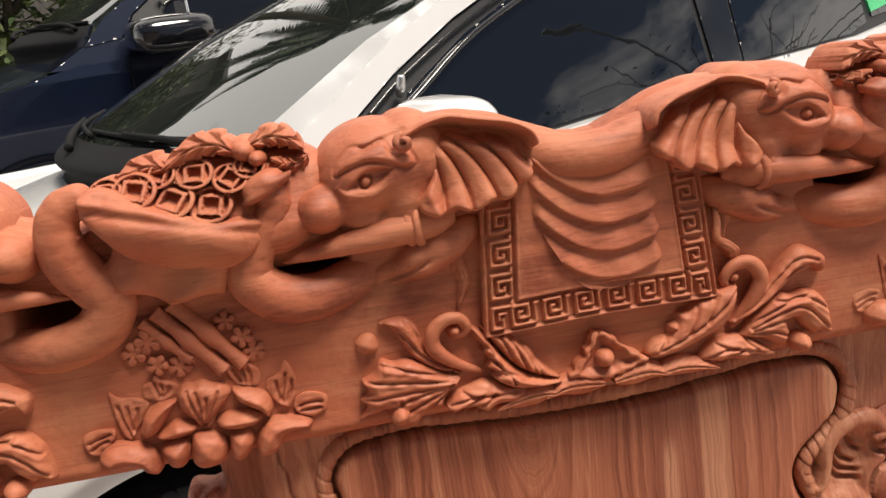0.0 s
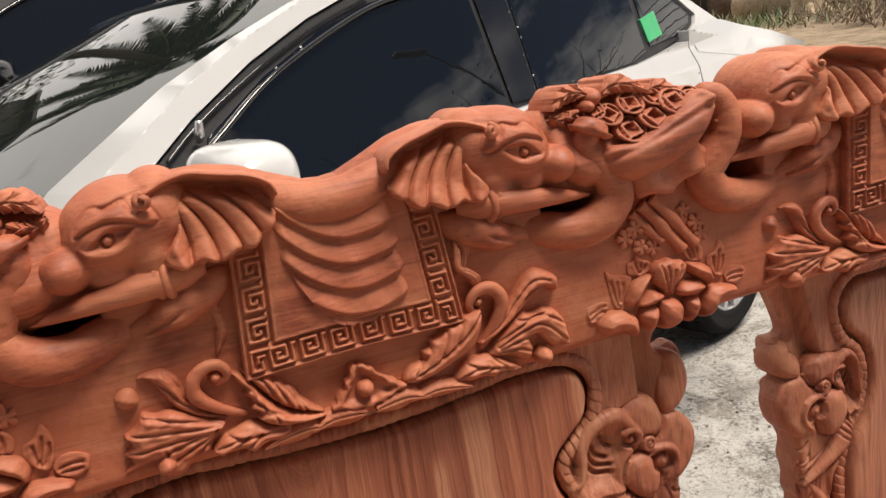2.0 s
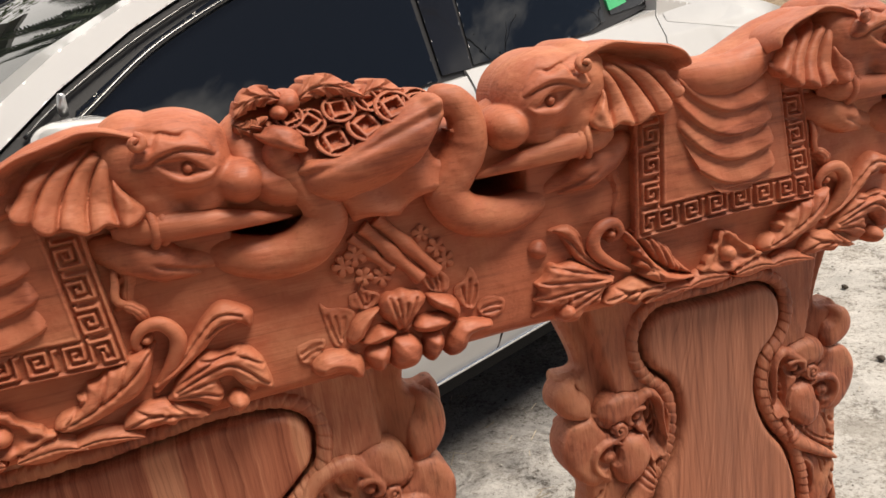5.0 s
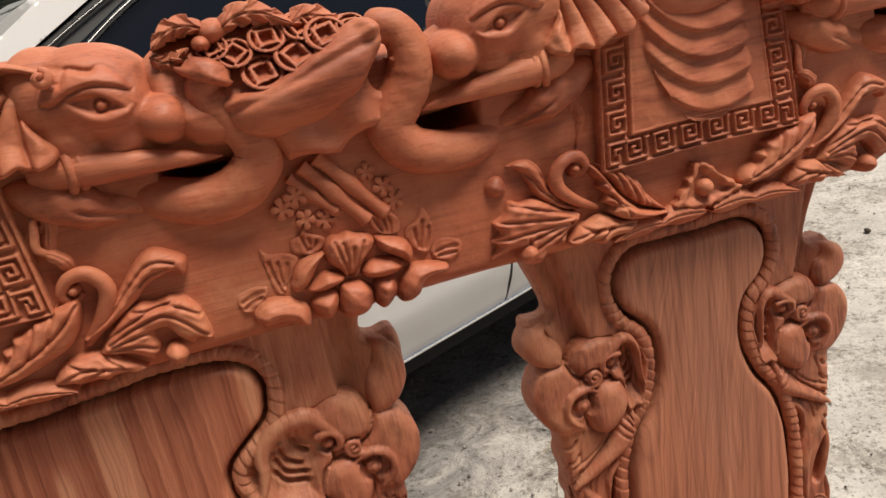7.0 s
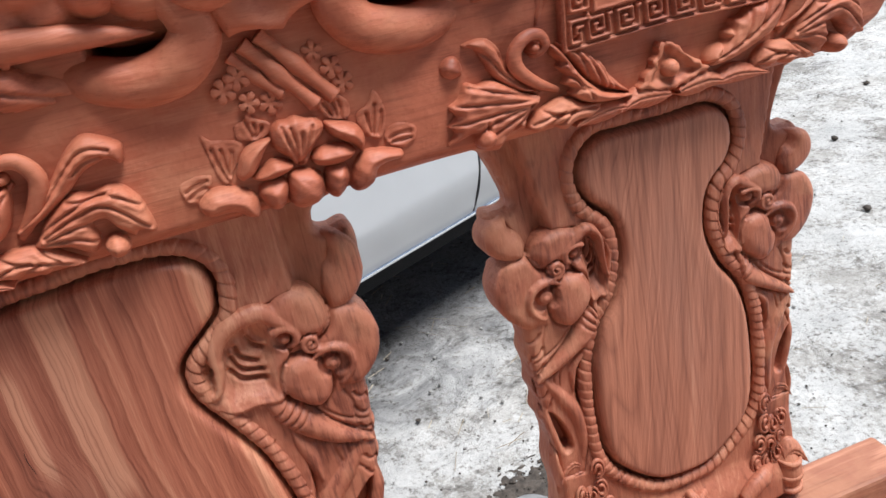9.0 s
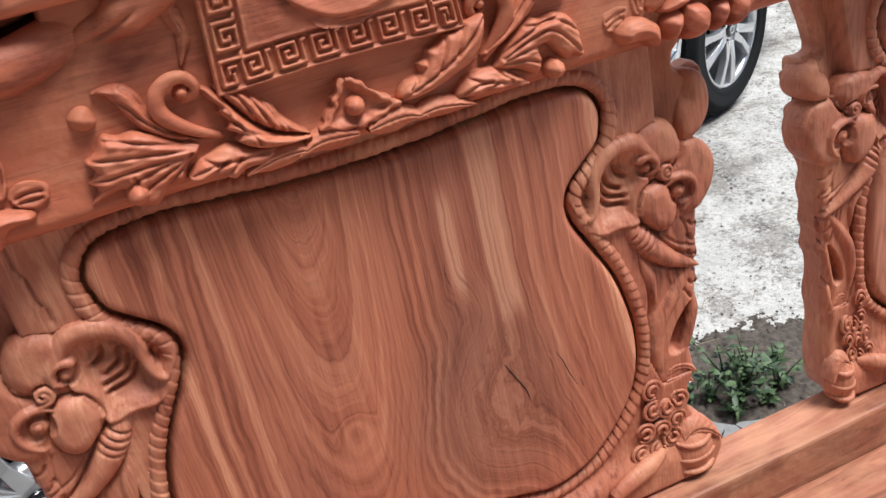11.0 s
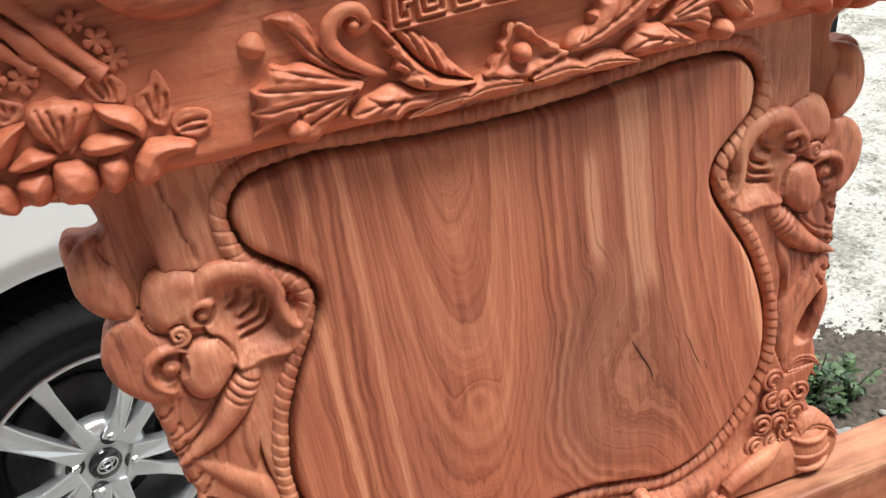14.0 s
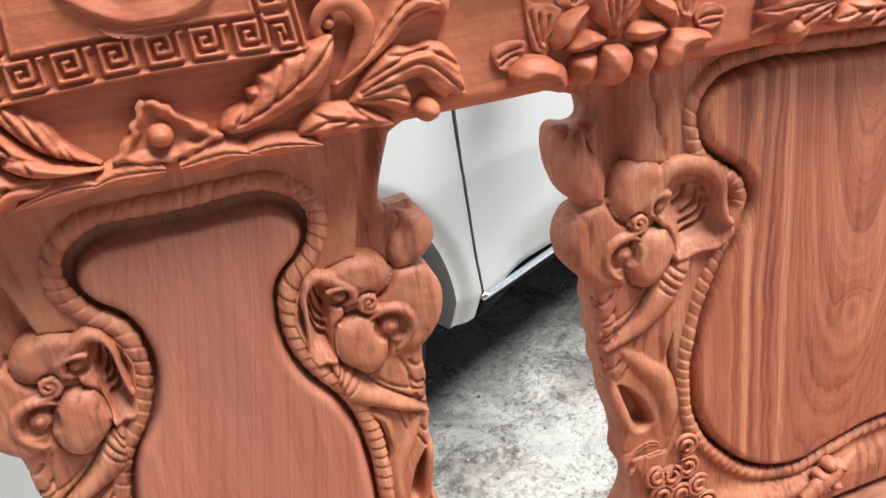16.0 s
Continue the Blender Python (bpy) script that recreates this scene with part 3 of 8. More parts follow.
def crest_outline():
    xs = np.linspace(-0.80, 0.80, 240)
    top = [(x, crest_top(x) - 0.006) for x in xs]
    end = [(0.815, .70), (0.83, .66), (0.835, .60), (0.825, .555), (0.80, .527), (.765, .511)]
    bot = [(.70, .509), (.40, .511), (0, .509), (-.40, .511), (-.70, .509)]
    return top + end + bot + [(-a, b) for a, b in end[::-1]]


CREST_POLY = crest_outline()


def crest_board(X, Z):
    s = poly_sdf(X, Z, CREST_POLY)
    a = ((X + UNIT / 2) % UNIT) - UNIT / 2
    sg = np.sign(a) * 1.0
    aa = np.abs(a)
    pit = poly_sdf(aa, Z, [(.180, .660), (.208, .664), (.230, .650), (.231, .630), (.208, .622), (.183, .627)])
    pit2 = np.sqrt((aa - .247) ** 2 + (Z - .678) ** 2) - 0.013
    deep = smooth(0.004, -0.005, np.minimum(pit, pit2))
    h = 0.014 - 0.090 * deep - 0.010 * np.clip(1 - (-s) / 0.010, 0, 1) ** 2
    h = h - 0.034 * np.clip(1 - (-s) / 0.024, 0, 1) ** 2 * smooth(.62, .68, Z)
    h = h + 0.0015 * np.sin(X * 37) * np.sin(Z * 60)
    return h, s


crest = relief("crest_rail", (-0.845, 0.845, 0.50, 0.76), 0.0026, crest_board, 0.035, WOOD_CREST, bench, "crest rail carved with elephants, blankets and fruit")

# rounded back of the crest: a roll that follows its upper edge
roll_x = np.linspace(-0.80, 0.80, 161)
sweep("top_roll", [(x, 0.009, crest_top(x) - 0.0280) for x in roll_x], 0.0292, WOOD_CREST, bench, "rounded top of the crest rail", 18, 480)

SPLAT_C = [(.301, .515), (.298, .494), (.296, .482), (.299, .476), (.307, .474), (.318, .4765), (.3245, .472), (.3265, .456), (.323, .437), (.314, .422), (.304, .412), (.313, .407), (.321, .396), (.324, .382), (.320, .364),
           (.310, .350), (.302, .342), (.304, .328), (.301, .312), (.303, .298), (.299, .284), (.300, .268), (.295, .254), (.294, .238), (.288, .224), (.286, .205), (.283, .185), (.285, .165), (.278, .150), (.276, .128),
           (.288, .104), (.300, .092), (.306, .075), (.298, .055), (.287, .044), (.25, .044), (.12, .048), (0, .052)]
SPLAT_S = [(.148, .515), (.145, .496), (.137, .474), (.131, .453), (.134, .4465), (.142, .4455), (.1525, .446), (.1550, .438), (.1535, .422), (.147, .409), (.139, .401), (.148, .399), (.1545, .394), (.153, .378), (.151, .358), (.143, .340), (.138, .325), (.142, .308),
           (.138, .287), (.140, .270), (.136, .256), (.139, .240), (.133, .225), (.132, .205), (.136, .180), (.132, .150), (.136, .110), (.132, .070), (.116, .050), (.06, .045), (0, .048)]
ROPE_C = [(0, .495), (.05, .496), (.10, .500), (.15, .504), (.190, .500), (.210, .489), (.220, .470), (.219, .450), (.213, .434), (.197, .419), (.179, .402), (.178, .382), (.193, .352), (.211, .318), (.223, .280), (.229, .240),
          (.226, .200), (.214, .168), (.191, .137), (.164, .113), (.135, .100), (.103, .096), (.068, .105), (.028, .114), (0, .115)]
ROPE_S = [(0, .499), (.030, .500), (.055, .499), (.074, .488), (.083, .470), (.082, .447), (.072, .428), (.058, .415), (.052, .398), (.052, .374), (.062, .345), (.078, .322), (.088, .295), (.093, .262), (.093, .205), (.084, .165), (.058, .135), (.03, .117), (0, .113)]
ROPE_L = [(x, z - .010 * smooth(.43, .49, z)) for x, z in ROPE_S]      # the far splat's moulding sits lower under the crest
FACE_HULL = [(.222, .428), (.178, .400), (.175, .388), (.191, .360), (.235, .352), (.239, .30), (.238, .26), (.235, .20), (.246, .168), (.280, .170), (.288, .22), (.298, .28), (.300, .33), (.315, .365), (.320, .384),
             (.310, .404), (.304, .412), (.318, .430), (.320, .450), (.314, .465), (.304, .466), (.298, .450), (.295, .430), (.289, .414), (.279, .432), (.262, .438), (.246, .434)]
CENTRE = -0.005                   # the splats stand a little to one side of the crest's middle


def both_sides(half):
    return half + [(-a, b) for a, b in half[::-1]]


def slim(x, z):
    """Where a point of the wide splat's edge lies on the narrow splat."""
    up = np.where(x > .24, x - .1615, .0785 + (x - .24) * .36)
    low = .099 + (x - .236) * .62
    k = smooth(.325, .285, z)
    return up * (1 - k) + low * k, np.where(z > .405, .399 + (z - .405) * .64, z - .006 * smooth(.20, .32, z))


def splat(half, rope, cx, name, label, neck, seam, grain, low=0.0):
    out = spline(both_sides(half), 260, True)
    inn = spline(both_sides(rope), 200, True)
    hull = np.array(FACE_HULL) if seam else np.stack(slim(*np.array(FACE_HULL).T), -1)
    xs = max(a for a, b in half) + 0.01

    def fn(X, Z):
        s = poly_sdf(X, Z, out)
        r = poly_sdf(X, Z, inn)
        edge = np.clip(1 + s / 0.0065, 0, 1) ** 2
        s = np.maximum(s, 0.0055 - r)
        h = -0.006 - 0.013 * edge
        h = h - .020 * smooth(.001, -.002, poly_sdf(np.abs(X), Z, hull))
        # swelling apron under the rope
        h = h + 0.012 * smooth(.110, .075, Z) * np.clip((r - .006) / .014, 0, 1) ** .7
        # cove that runs down the neck into the curl, with a crisp inner lip
        aa = np.abs(X)
        line = neck[0] + (Z - .45) * neck[1]
        cove = smooth(line, line + .005, aa) * smooth(neck[2] - .010, neck[2] + .004, Z)
        h = h - cove * (.015 - .007 * smooth(line + .008, line + .034, aa))
        # fine seam between the neck and the board beside it
        h = h - 0.004 * np.exp(-((aa - .243 - (Z - .45) * .16 + .0012 * np.sin(Z * 240)) / .0010) ** 2) * smooth(.438, .446, Z) * seam * (X < 0)
        return h, s

    def pan(X, Z):
        r = poly_sdf(X, Z, inn)
        t = np.clip((-r - .0090 - low * smooth(.44, .475, Z)) / .0075, 0, 1)
        h = -0.019 + 0.019 * np.sqrt(1 - (1 - t) ** 2) + .0008 * np.sin(X * 21) * np.sin(Z * 17)
        return h, r - 0.008
    o = relief(name, (-xs, xs, 0.03, 0.53), 0.0022, fn, 0.042, WOOD_SPLAT, bench, label)
    o.matrix_basis = pose(cx, 0, 0)
    p = relief("panel", (-xs, xs, 0.03, 0.53), 0.0028, pan, 0.026, grain, o, "smooth figured hardwood panel")
    return o


splat_mid = splat(SPLAT_C, ROPE_C, CENTRE, "center_splat", "wide splat with elephant-carved edges and a smooth panel", (.2645, -.02, .420), 1, WOOD_PANEL)
splat_r = splat(SPLAT_S, ROPE_S, UNIT + CENTRE, "side_splat", "narrow splat with elephant-carved edges", (.109, .22, .402), 0, WOOD_PANEL_SIDE)
splat_l = splat(SPLAT_S, ROPE_L, -UNIT + CENTRE, "side_splat", "narrow splat with elephant-carved edges", (.109, .22, .402), 0, WOOD_PANEL_PLAIN, .010)
part("back_rail", box_bm(-.84, .84, -.03, .03, -.02, .045, .004), WOOD_SEAT, bench, "plain planed rail under the splats")
part("seat", box_bm(-.84, .84, -.52, -.031, -.05, -.006, .006), WOOD_SEAT, bench, "broad planed seat boards")
for lx in (-.80, .74):
    for ly in (-.50, -.03):
        part("leg", box_bm(lx, lx + .06, ly, ly + .06, -.50, -.05, .006), WOOD_SEAT, bench)

# ---- carving on the crest ----
UNITS = (-1, 0, 1)


def spread(ob, offsets, parent):
    """Put the carved piece at the first offset and the same mesh again at the rest."""
    ob.matrix_basis = pose(offsets[0], 0, 0)
    for o in offsets[1:]:
        again(ob, parent, pose(o, 0, 0))
    return ob


KEY = ["##########",
       "..........",
       ".########.",
       ".#......#.",
       ".#.####.#.",
       ".#.#..#.#.",
       ".#.##.#.#.",
       ".#....#.#.",
       ".######.##",
       "..........",
       "##########"]
KEYMAP = np.array([[1.0 if c == "#" else 0.0 for c in r] for r in KEY])


def key_at(s, t):
    """Soft lookup in the fret pattern: s along the band in cells, t across it in cells."""
    s, t = s - 0.5, np.clip(t - 0.5, 0, 10)
    i0, j0 = np.floor(s).astype(int), np.floor(t).astype(int)
    fs, ft = smooth(0.12, 0.88, s - i0), smooth(0.12, 0.88, t - j0)
    j1 = np.minimum(j0 + 1, 10)
    g = KEYMAP
    a = g[j0, i0 % 10] * (1 - fs) + g[j0, (i0 + 1) % 10] * fs
    b = g[j1, i0 % 10] * (1 - fs) + g[j1, (i0 + 1) % 10] * fs
    return a * (1 - ft) + b * ft


def blanket(X, Z):
    side = 0.0905 - (Z - 0.570) * 0.085
    dl, dr, db = X + side, side - X, Z - 0.570 - 0.0015 * np.cos(X * 30)
    s = -np.minimum(np.minimum(dl, dr), db)
    s = np.maximum(s, Z - 0.700)
    w = 0.0265
    cell = w / 11
    nearest = np.minimum(np.minimum(dl, dr), db)
    along = np.where(nearest == db, X, Z - 0.57) / cell
    t = nearest / cell
    k = np.where(t < 11, key_at(along, t), 0.0)
    h = 0.0230 + np.where(t < 11, 0.0046 * k, 0.0040) + 0.0015 * np.cos(X * 25)
    h = h - 0.004 * np.clip(1 + s / 0.003, 0, 1) ** 2
    return h, s


def drape(X, Z):
    half = np.interp(Z, [.590, .597, .610, .632, .66, .69, .715], [.004, .015, .026, .037, .048, .064, .078])
    straight = np.interp(Z, [.590, .597, .606, .66, .69, .715], [.012, .030, .046, .056, .064, .078])
    s = np.maximum(np.where(X < 0, -X - half, X - straight), Z - 0.703 - 4.0 * X * X)
    s = np.maximum(s, 0.592 - Z + 5 * (X - .010) ** 2)
    ph = (Z - 9.0 * (X - .010) ** 2 * np.where(X < .010, 1.25, .75) - 0.597) / 0.0205
    f = ph - np.floor(ph)
    g = smooth(0, 0.16, f) * (1 - f) ** 0.7
    top = smooth(0.684, 0.692, Z - 6.0 * X * X)
    h = 0.0265 + (0.0066 * g + 0.0008 * np.sin(X * 190 + Z * 60) * g) * (1 - top) + 0.004 * top
    h = h - 0.014 * smooth(0.040, 0.058, np.abs(X))
    h = h - 0.034 * smooth(0.684, 0.708, Z - 4.0 * X * X) ** 1.6
    return h, s


spread(relief("saddle_blanket", (-0.094, 0.094, 0.567, 0.70), 0.00085, blanket, 0.0, WOOD_CREST, crest, "blanket with a carved square-fret border"), [k * UNIT for k in UNITS], crest)
spread(relief("draped_cloth", (-0.082, 0.082, 0.588, 0.728), 0.0014, drape, 0.03, WOOD_CREST, crest, "cloth carved in hanging folds"), [k * UNIT for k in UNITS], crest)


# the smooth seat of the saddle above each cloth
seat_x = np.linspace(-.082, .082, 21)
spread(sweep("saddle_seat", [(x, -.0185 + 2.2 * x * x, crest_top(x) - .0170 - 0.8 * x * x) for x in seat_x], [.010, .015, .0175, .018, .0175, .015, .010], WOOD_CREST, crest, "smooth rounded saddle seat", 22, 90), [k * UNIT for k in UNITS], crest)


EAR = [(.135, .713), (.131, .724), (.122, .7285), (.112, .732), (.098, .7335), (.086, .731), (.073, .728), (.058, .7245), (.046, .718), (.0405, .709), (.0425, .699), (.0435, .690), (.048, .6825), (.055, .6795), (.060, .6735),
       (.066, .6705), (.074, .672), (.080, .6695), (.087, .6655), (.094, .6665), (.101, .6695), (.108, .6665), (.116, .6660), (.124, .6700), (.126, .6765), (.119, .685), (.1135, .693), (.1115, .703), (.117, .712), (.126, .711)]
EAR_TOP = [(.136, .715), (.1305, .7235), (.114, .731), (.098, .7335), (.080, .7295), (.058, .7245), (.044, .7165), (.0405, .708)]


def ear(mirror):
    """A fan: a rolled upper rim with a hollow under it, then curved flutes that flare out to a scalloped edge."""
    line = spline(EAR, 150, True)

    def fn(X, Z):
        s = poly_sdf(X, Z, line)
        d = np.maximum(tube_h(X, Z, EAR_TOP, [.0001, .0001], [0, 0], 40)[1], 0)
        dx, dz = X - .126, Z - .728
        r = np.sqrt(dx * dx + dz * dz)
        a = np.degrees(np.arctan2(dz, dx)) % 360 - 480 * r
        ph = np.interp(a, [120, 150, 162, 174, 188, 205, 224, 250, 280], [-2, 0, 1, 2, 3, 4, 5, 6, 7])
        f = ph - np.floor(ph)
        out = smooth(.016, .034, r) * smooth(.007, .015, d)
        h = .029 + .011 * smooth(.030, .085, r) + .0035 * smooth(.020, .0, -s) * smooth(.02, .04, r)
        h = h + out * (.0040 * np.sin(math.pi * f ** .75) - .0015 - .0032 * np.exp(-(np.minimum(f, 1 - f) / .085) ** 2))
        # hollow and rolled rim along the top
        h = h - .0165 * np.exp(-((d - .0105) / .0058) ** 2) * smooth(-.001, .004, d)
        h = h + .0075 * smooth(.0062, .0022, d)
        # thick inner fold by the cheek
        h = h + .004 * np.exp(-((X - .121 + .35 * np.abs(Z - .690)) / .005) ** 2) * smooth(.716, .700, Z)
        h = h - .0045 * np.clip(1 + s / .0026, 0, 1) ** 2
        return h, s
    return relief("ear", (.034, .142, .660, .740), .0010, fn, .004, WOOD_CREST, crest, "fan-shaped elephant ear with carved ribs", mirror)


def head(X, Z):
    X = X - 0.006
    h, s = dome(X, Z, .146, .703, .042, .034, -10, 0.0, 0.043)
    for args in ((.186, .681, .020, .0185, 0, 0.010, 0.034), (.158, .694, .030, .028, -35, 0.004, 0.038), (.128, .680, .028, .026, 0, 0.0, 0.034),
                 (.118, .706, .028, .034, 0, 0.0, 0.036), (.160, .672, .020, .013, 10, 0.006, 0.028)):
        a, b = dome(X, Z, *args)
        h, s = smax(h, a, 0.008), np.minimum(s, b)
    t, b = tube_h(X, Z, [(.100, .672), (.128, .664), (.158, .664), (.176, .668)], [.012, .014, .011, .006], [.014, .018, .016, .010])
    h, s = smax(h, t, 0.005), np.minimum(s, b)
    # almond eye with lids, and a frowning brow
    brow = spline([(.118, .705), (.124, .716), (.133, .714), (.139, .7225), (.150, .7185), (.160, .7205), (.170, .711), (.173, .7035), (.163, .7075), (.150, .7105), (.136, .7075), (.127, .703)], 70, True)
    d = poly_sdf(X, Z, brow)
    h = h + 0.0034 * smooth(0.0006, -0.0030, d) - 0.0016 * np.exp(-(np.maximum(d, 0) / .0016) ** 2) * (d > 0)
    dx, dz = X - .150, Z - .6985
    c, sn = math.cos(-0.30), math.sin(-0.30)
    u, v = (dx * c + dz * sn) / 0.0170, (-dx * sn + dz * c) / 0.0066
    almond = np.abs(u) ** 1.5 + np.abs(v) ** 1.2
    h = h - 0.0050 * np.exp(-(np.maximum(almond - 0.55, 0) * 2.8) ** 2)
    u_, _ = tube_h(X, Z, [(.130, .7030), (.141, .7070), (.154, .7060), (.166, .7005), (.174, .6945)], [.0010, .0024, .0028, .0022, .0008], [.0365, .0385, .0395, .0385, .0360])
    h = np.maximum(h, u_)
    h = smax(h, dome(X, Z, .1535, .6975, .0066, .0062, 0, 0.0335, 0.0078)[0], 0.001)
    ring = np.sqrt((X - .1535) ** 2 + (Z - .6975) ** 2)
    h = h - 0.0034 * np.exp(-((ring - 0.0040) / 0.0010) ** 2)
    l, _ = tube_h(X, Z, [(.131, .7035), (.140, .694), (.152, .6885), (.166, .690), (.172, .695)], [.0012, .0026, .003, .0024, .001], [.037, .0385, .040, .040, .037])
    h = np.maximum(h, l)
    # creases on the brow and by the ear
    h = h - 0.0022 * np.exp(-((Z - .722 + 0.25 * (X - .14)) / 0.0022) ** 2) * smooth(.112, .13, X) * smooth(.17, .15, X)
    return h, s


def jaw(X, Z):
    h, s = tube_h(X, Z, [(.088, .652), (.106, .644), (.128, .634), (.152, .622)], [.010, .015, .015, .003], [.008, .013, .016, .012])
    a, b = tube_h(X, Z, [(.120, .630), (.142, .629), (.158, .626), (.172, .622)], [.010, .012, .010, .003], [.004, .008, .006, .002])
    h, s = smax(h, a, .003), np.minimum(s, b)
    h = h - 0.004 * np.exp(-((Z - .627 + 0.4 * (X - .14)) / 0.0018) ** 2) * smooth(.118, .13, X)
    return np.maximum(h, -.006), s


TRUNK_A = [(.105, .026, .648), (.135, .012, .640), (.162, -.002, .631), (.184, -.010, .624), (.206, -.014, .619), (.230, -.018, .624), (.2465, -.020, .641), (.243, -.022, .660), (.230, -.023, .677), (.2215, -.024, .690), (.225, -.026, .700)]
TRUNK_B = [(.105, .026, .636), (.135, .012, .628), (.166, -.003, .618), (.190, -.011, .613), (.212, -.016, .614), (.236, -.018, .623), (.247, -.019, .642), (.239, -.021, .656), (.2295, -.023, .669), (.2255, -.026, .683), (.2265, -.027, .698), (.233, -.027, .708), (.243, -.026, .712)]


def trunk(pts, mirror, stout=1.0, flare=True):
    n, sides = 72, 20
    c = spline(pts, n)
    r = np.interp(np.linspace(0, 1, n), [0, .25, .5, .7, .85, 1], [.009, .0155, .0178, .0160 * stout, .0132 * stout, .0112 * stout])
    r = r * (1 + 0.012 * np.sin(np.linspace(0, 1, n) * 90) * smooth(0.4, 0.7, np.linspace(0, 1, n)))
    t = np.gradient(c, axis=0)
    t /= np.linalg.norm(t, axis=1)[:, None]
    verts, faces = [], []
    for i in range(n):
        b = np.array([0, 1.0, 0])
        a = np.cross(t[i], b)
        a /= np.linalg.norm(a)
        for k in range(sides):
            w = 2 * math.pi * k / sides
            verts.append(c[i] + r[i] * (math.cos(w) * a + 0.92 * math.sin(w) * b))
    for i in range(n - 1):
        for k in range(sides):
            k2 = (k + 1) % sides
            faces.append((i * sides + k, i * sides + k2, (i + 1) * sides + k2, (i + 1) * sides + k))
    # flared, lobed lip at the tip
    last = (n - 1) * sides
    d, b = t[-1], np.array([0, 1.0, 0])
    a = np.cross(d, b)
    rings = [(-0.002, 0.0150), (0.0005, 0.0180), (0.0028, 0.0190), (0.0040, 0.0165), (0.0090, 0.0148), (0.0125, 0.0100), (0.0140, 0.003)]
    if not flare:
        rings = [(0.003, 0.0112), (0.006, 0.0100), (0.0085, 0.0075), (0.0098, 0.0040), (0.0102, 0.001)]
    for q, (up, rr) in enumerate(rings):
        for k in range(sides):
            w = 2 * math.pi * k / sides
            wob = 1 + (0.17 * math.cos(3 * w + 0.6) if flare and q in (1, 2) else 0)
            verts.append(c[-1] + d * up + rr * wob * (math.cos(w) * a + 0.95 * math.sin(w) * b))
        for k in range(sides):
            k2 = (k + 1) % sides
            o = last + q * sides
            faces.append((o + k, o + k2, o + sides + k2, o + sides + k))
    faces.append(tuple(len(verts) - sides + k for k in range(sides)))
    faces.append(tuple(range(sides))[::-1])
    if mirror:
        verts = [(-v[0], v[1], v[2]) for v in verts]
        faces = [f[::-1] for f in faces]
    return link_mesh("trunk", verts, faces, WOOD_CREST, crest, "curled elephant trunk with a flared tip")


def tusk(mirror):
    g = -1 if mirror else 1
    pts = [(g * x, y, z) for x, y, z in ((.104, -.012, .662), (.122, -.020, .661), (.143, -.025, .6590), (.170, -.027, .6565), (.198, -.025, .6525), (.223, -.020, .6480))]
    rings = [.0100, .0135, .0125, .0112, .0094, .0072, .0044, .0006]
    return sweep("tusk", pts, rings, WOOD_CREST, crest, "pointed carved tusk", 16, 40)


def tusk_collar(x, z, r, mirror):
    g = -1 if mirror else 1
    pts = [(g * (x + 0.35 * r * math.sin(a)), -.019 - r * math.sin(a), z + r * math.cos(a)) for a in np.linspace(0, 2 * math.pi, 14, endpoint=False)]
    return sweep("tusk_collar", pts, .0036, WOOD_CREST, crest, "", 8, 36, closed=True)


def spiral(name, x, z, r0, turns, y, thick, start, hand, parent, mat, tail=()):
    """A carved volute: a coil that winds inwards, rising to its eye; tail: points of the stem that runs into it."""
    pts = [(*p,) for p in tail]
    n = int(turns * 9)
    for i in range(n + 1):
        f = i / n
        a = radians(start) + hand * 2 * math.pi * turns * f
        r = r0 * (1 - 0.82 * f)
        pts.append((x + r * math.cos(a), y - 0.006 * f, z + r * math.sin(a)))
    return sweep(name, pts, [thick * 0.7, thick, thick, thick * 0.9, thick * 0.75], mat, parent, "", 9, len(pts) * 3)


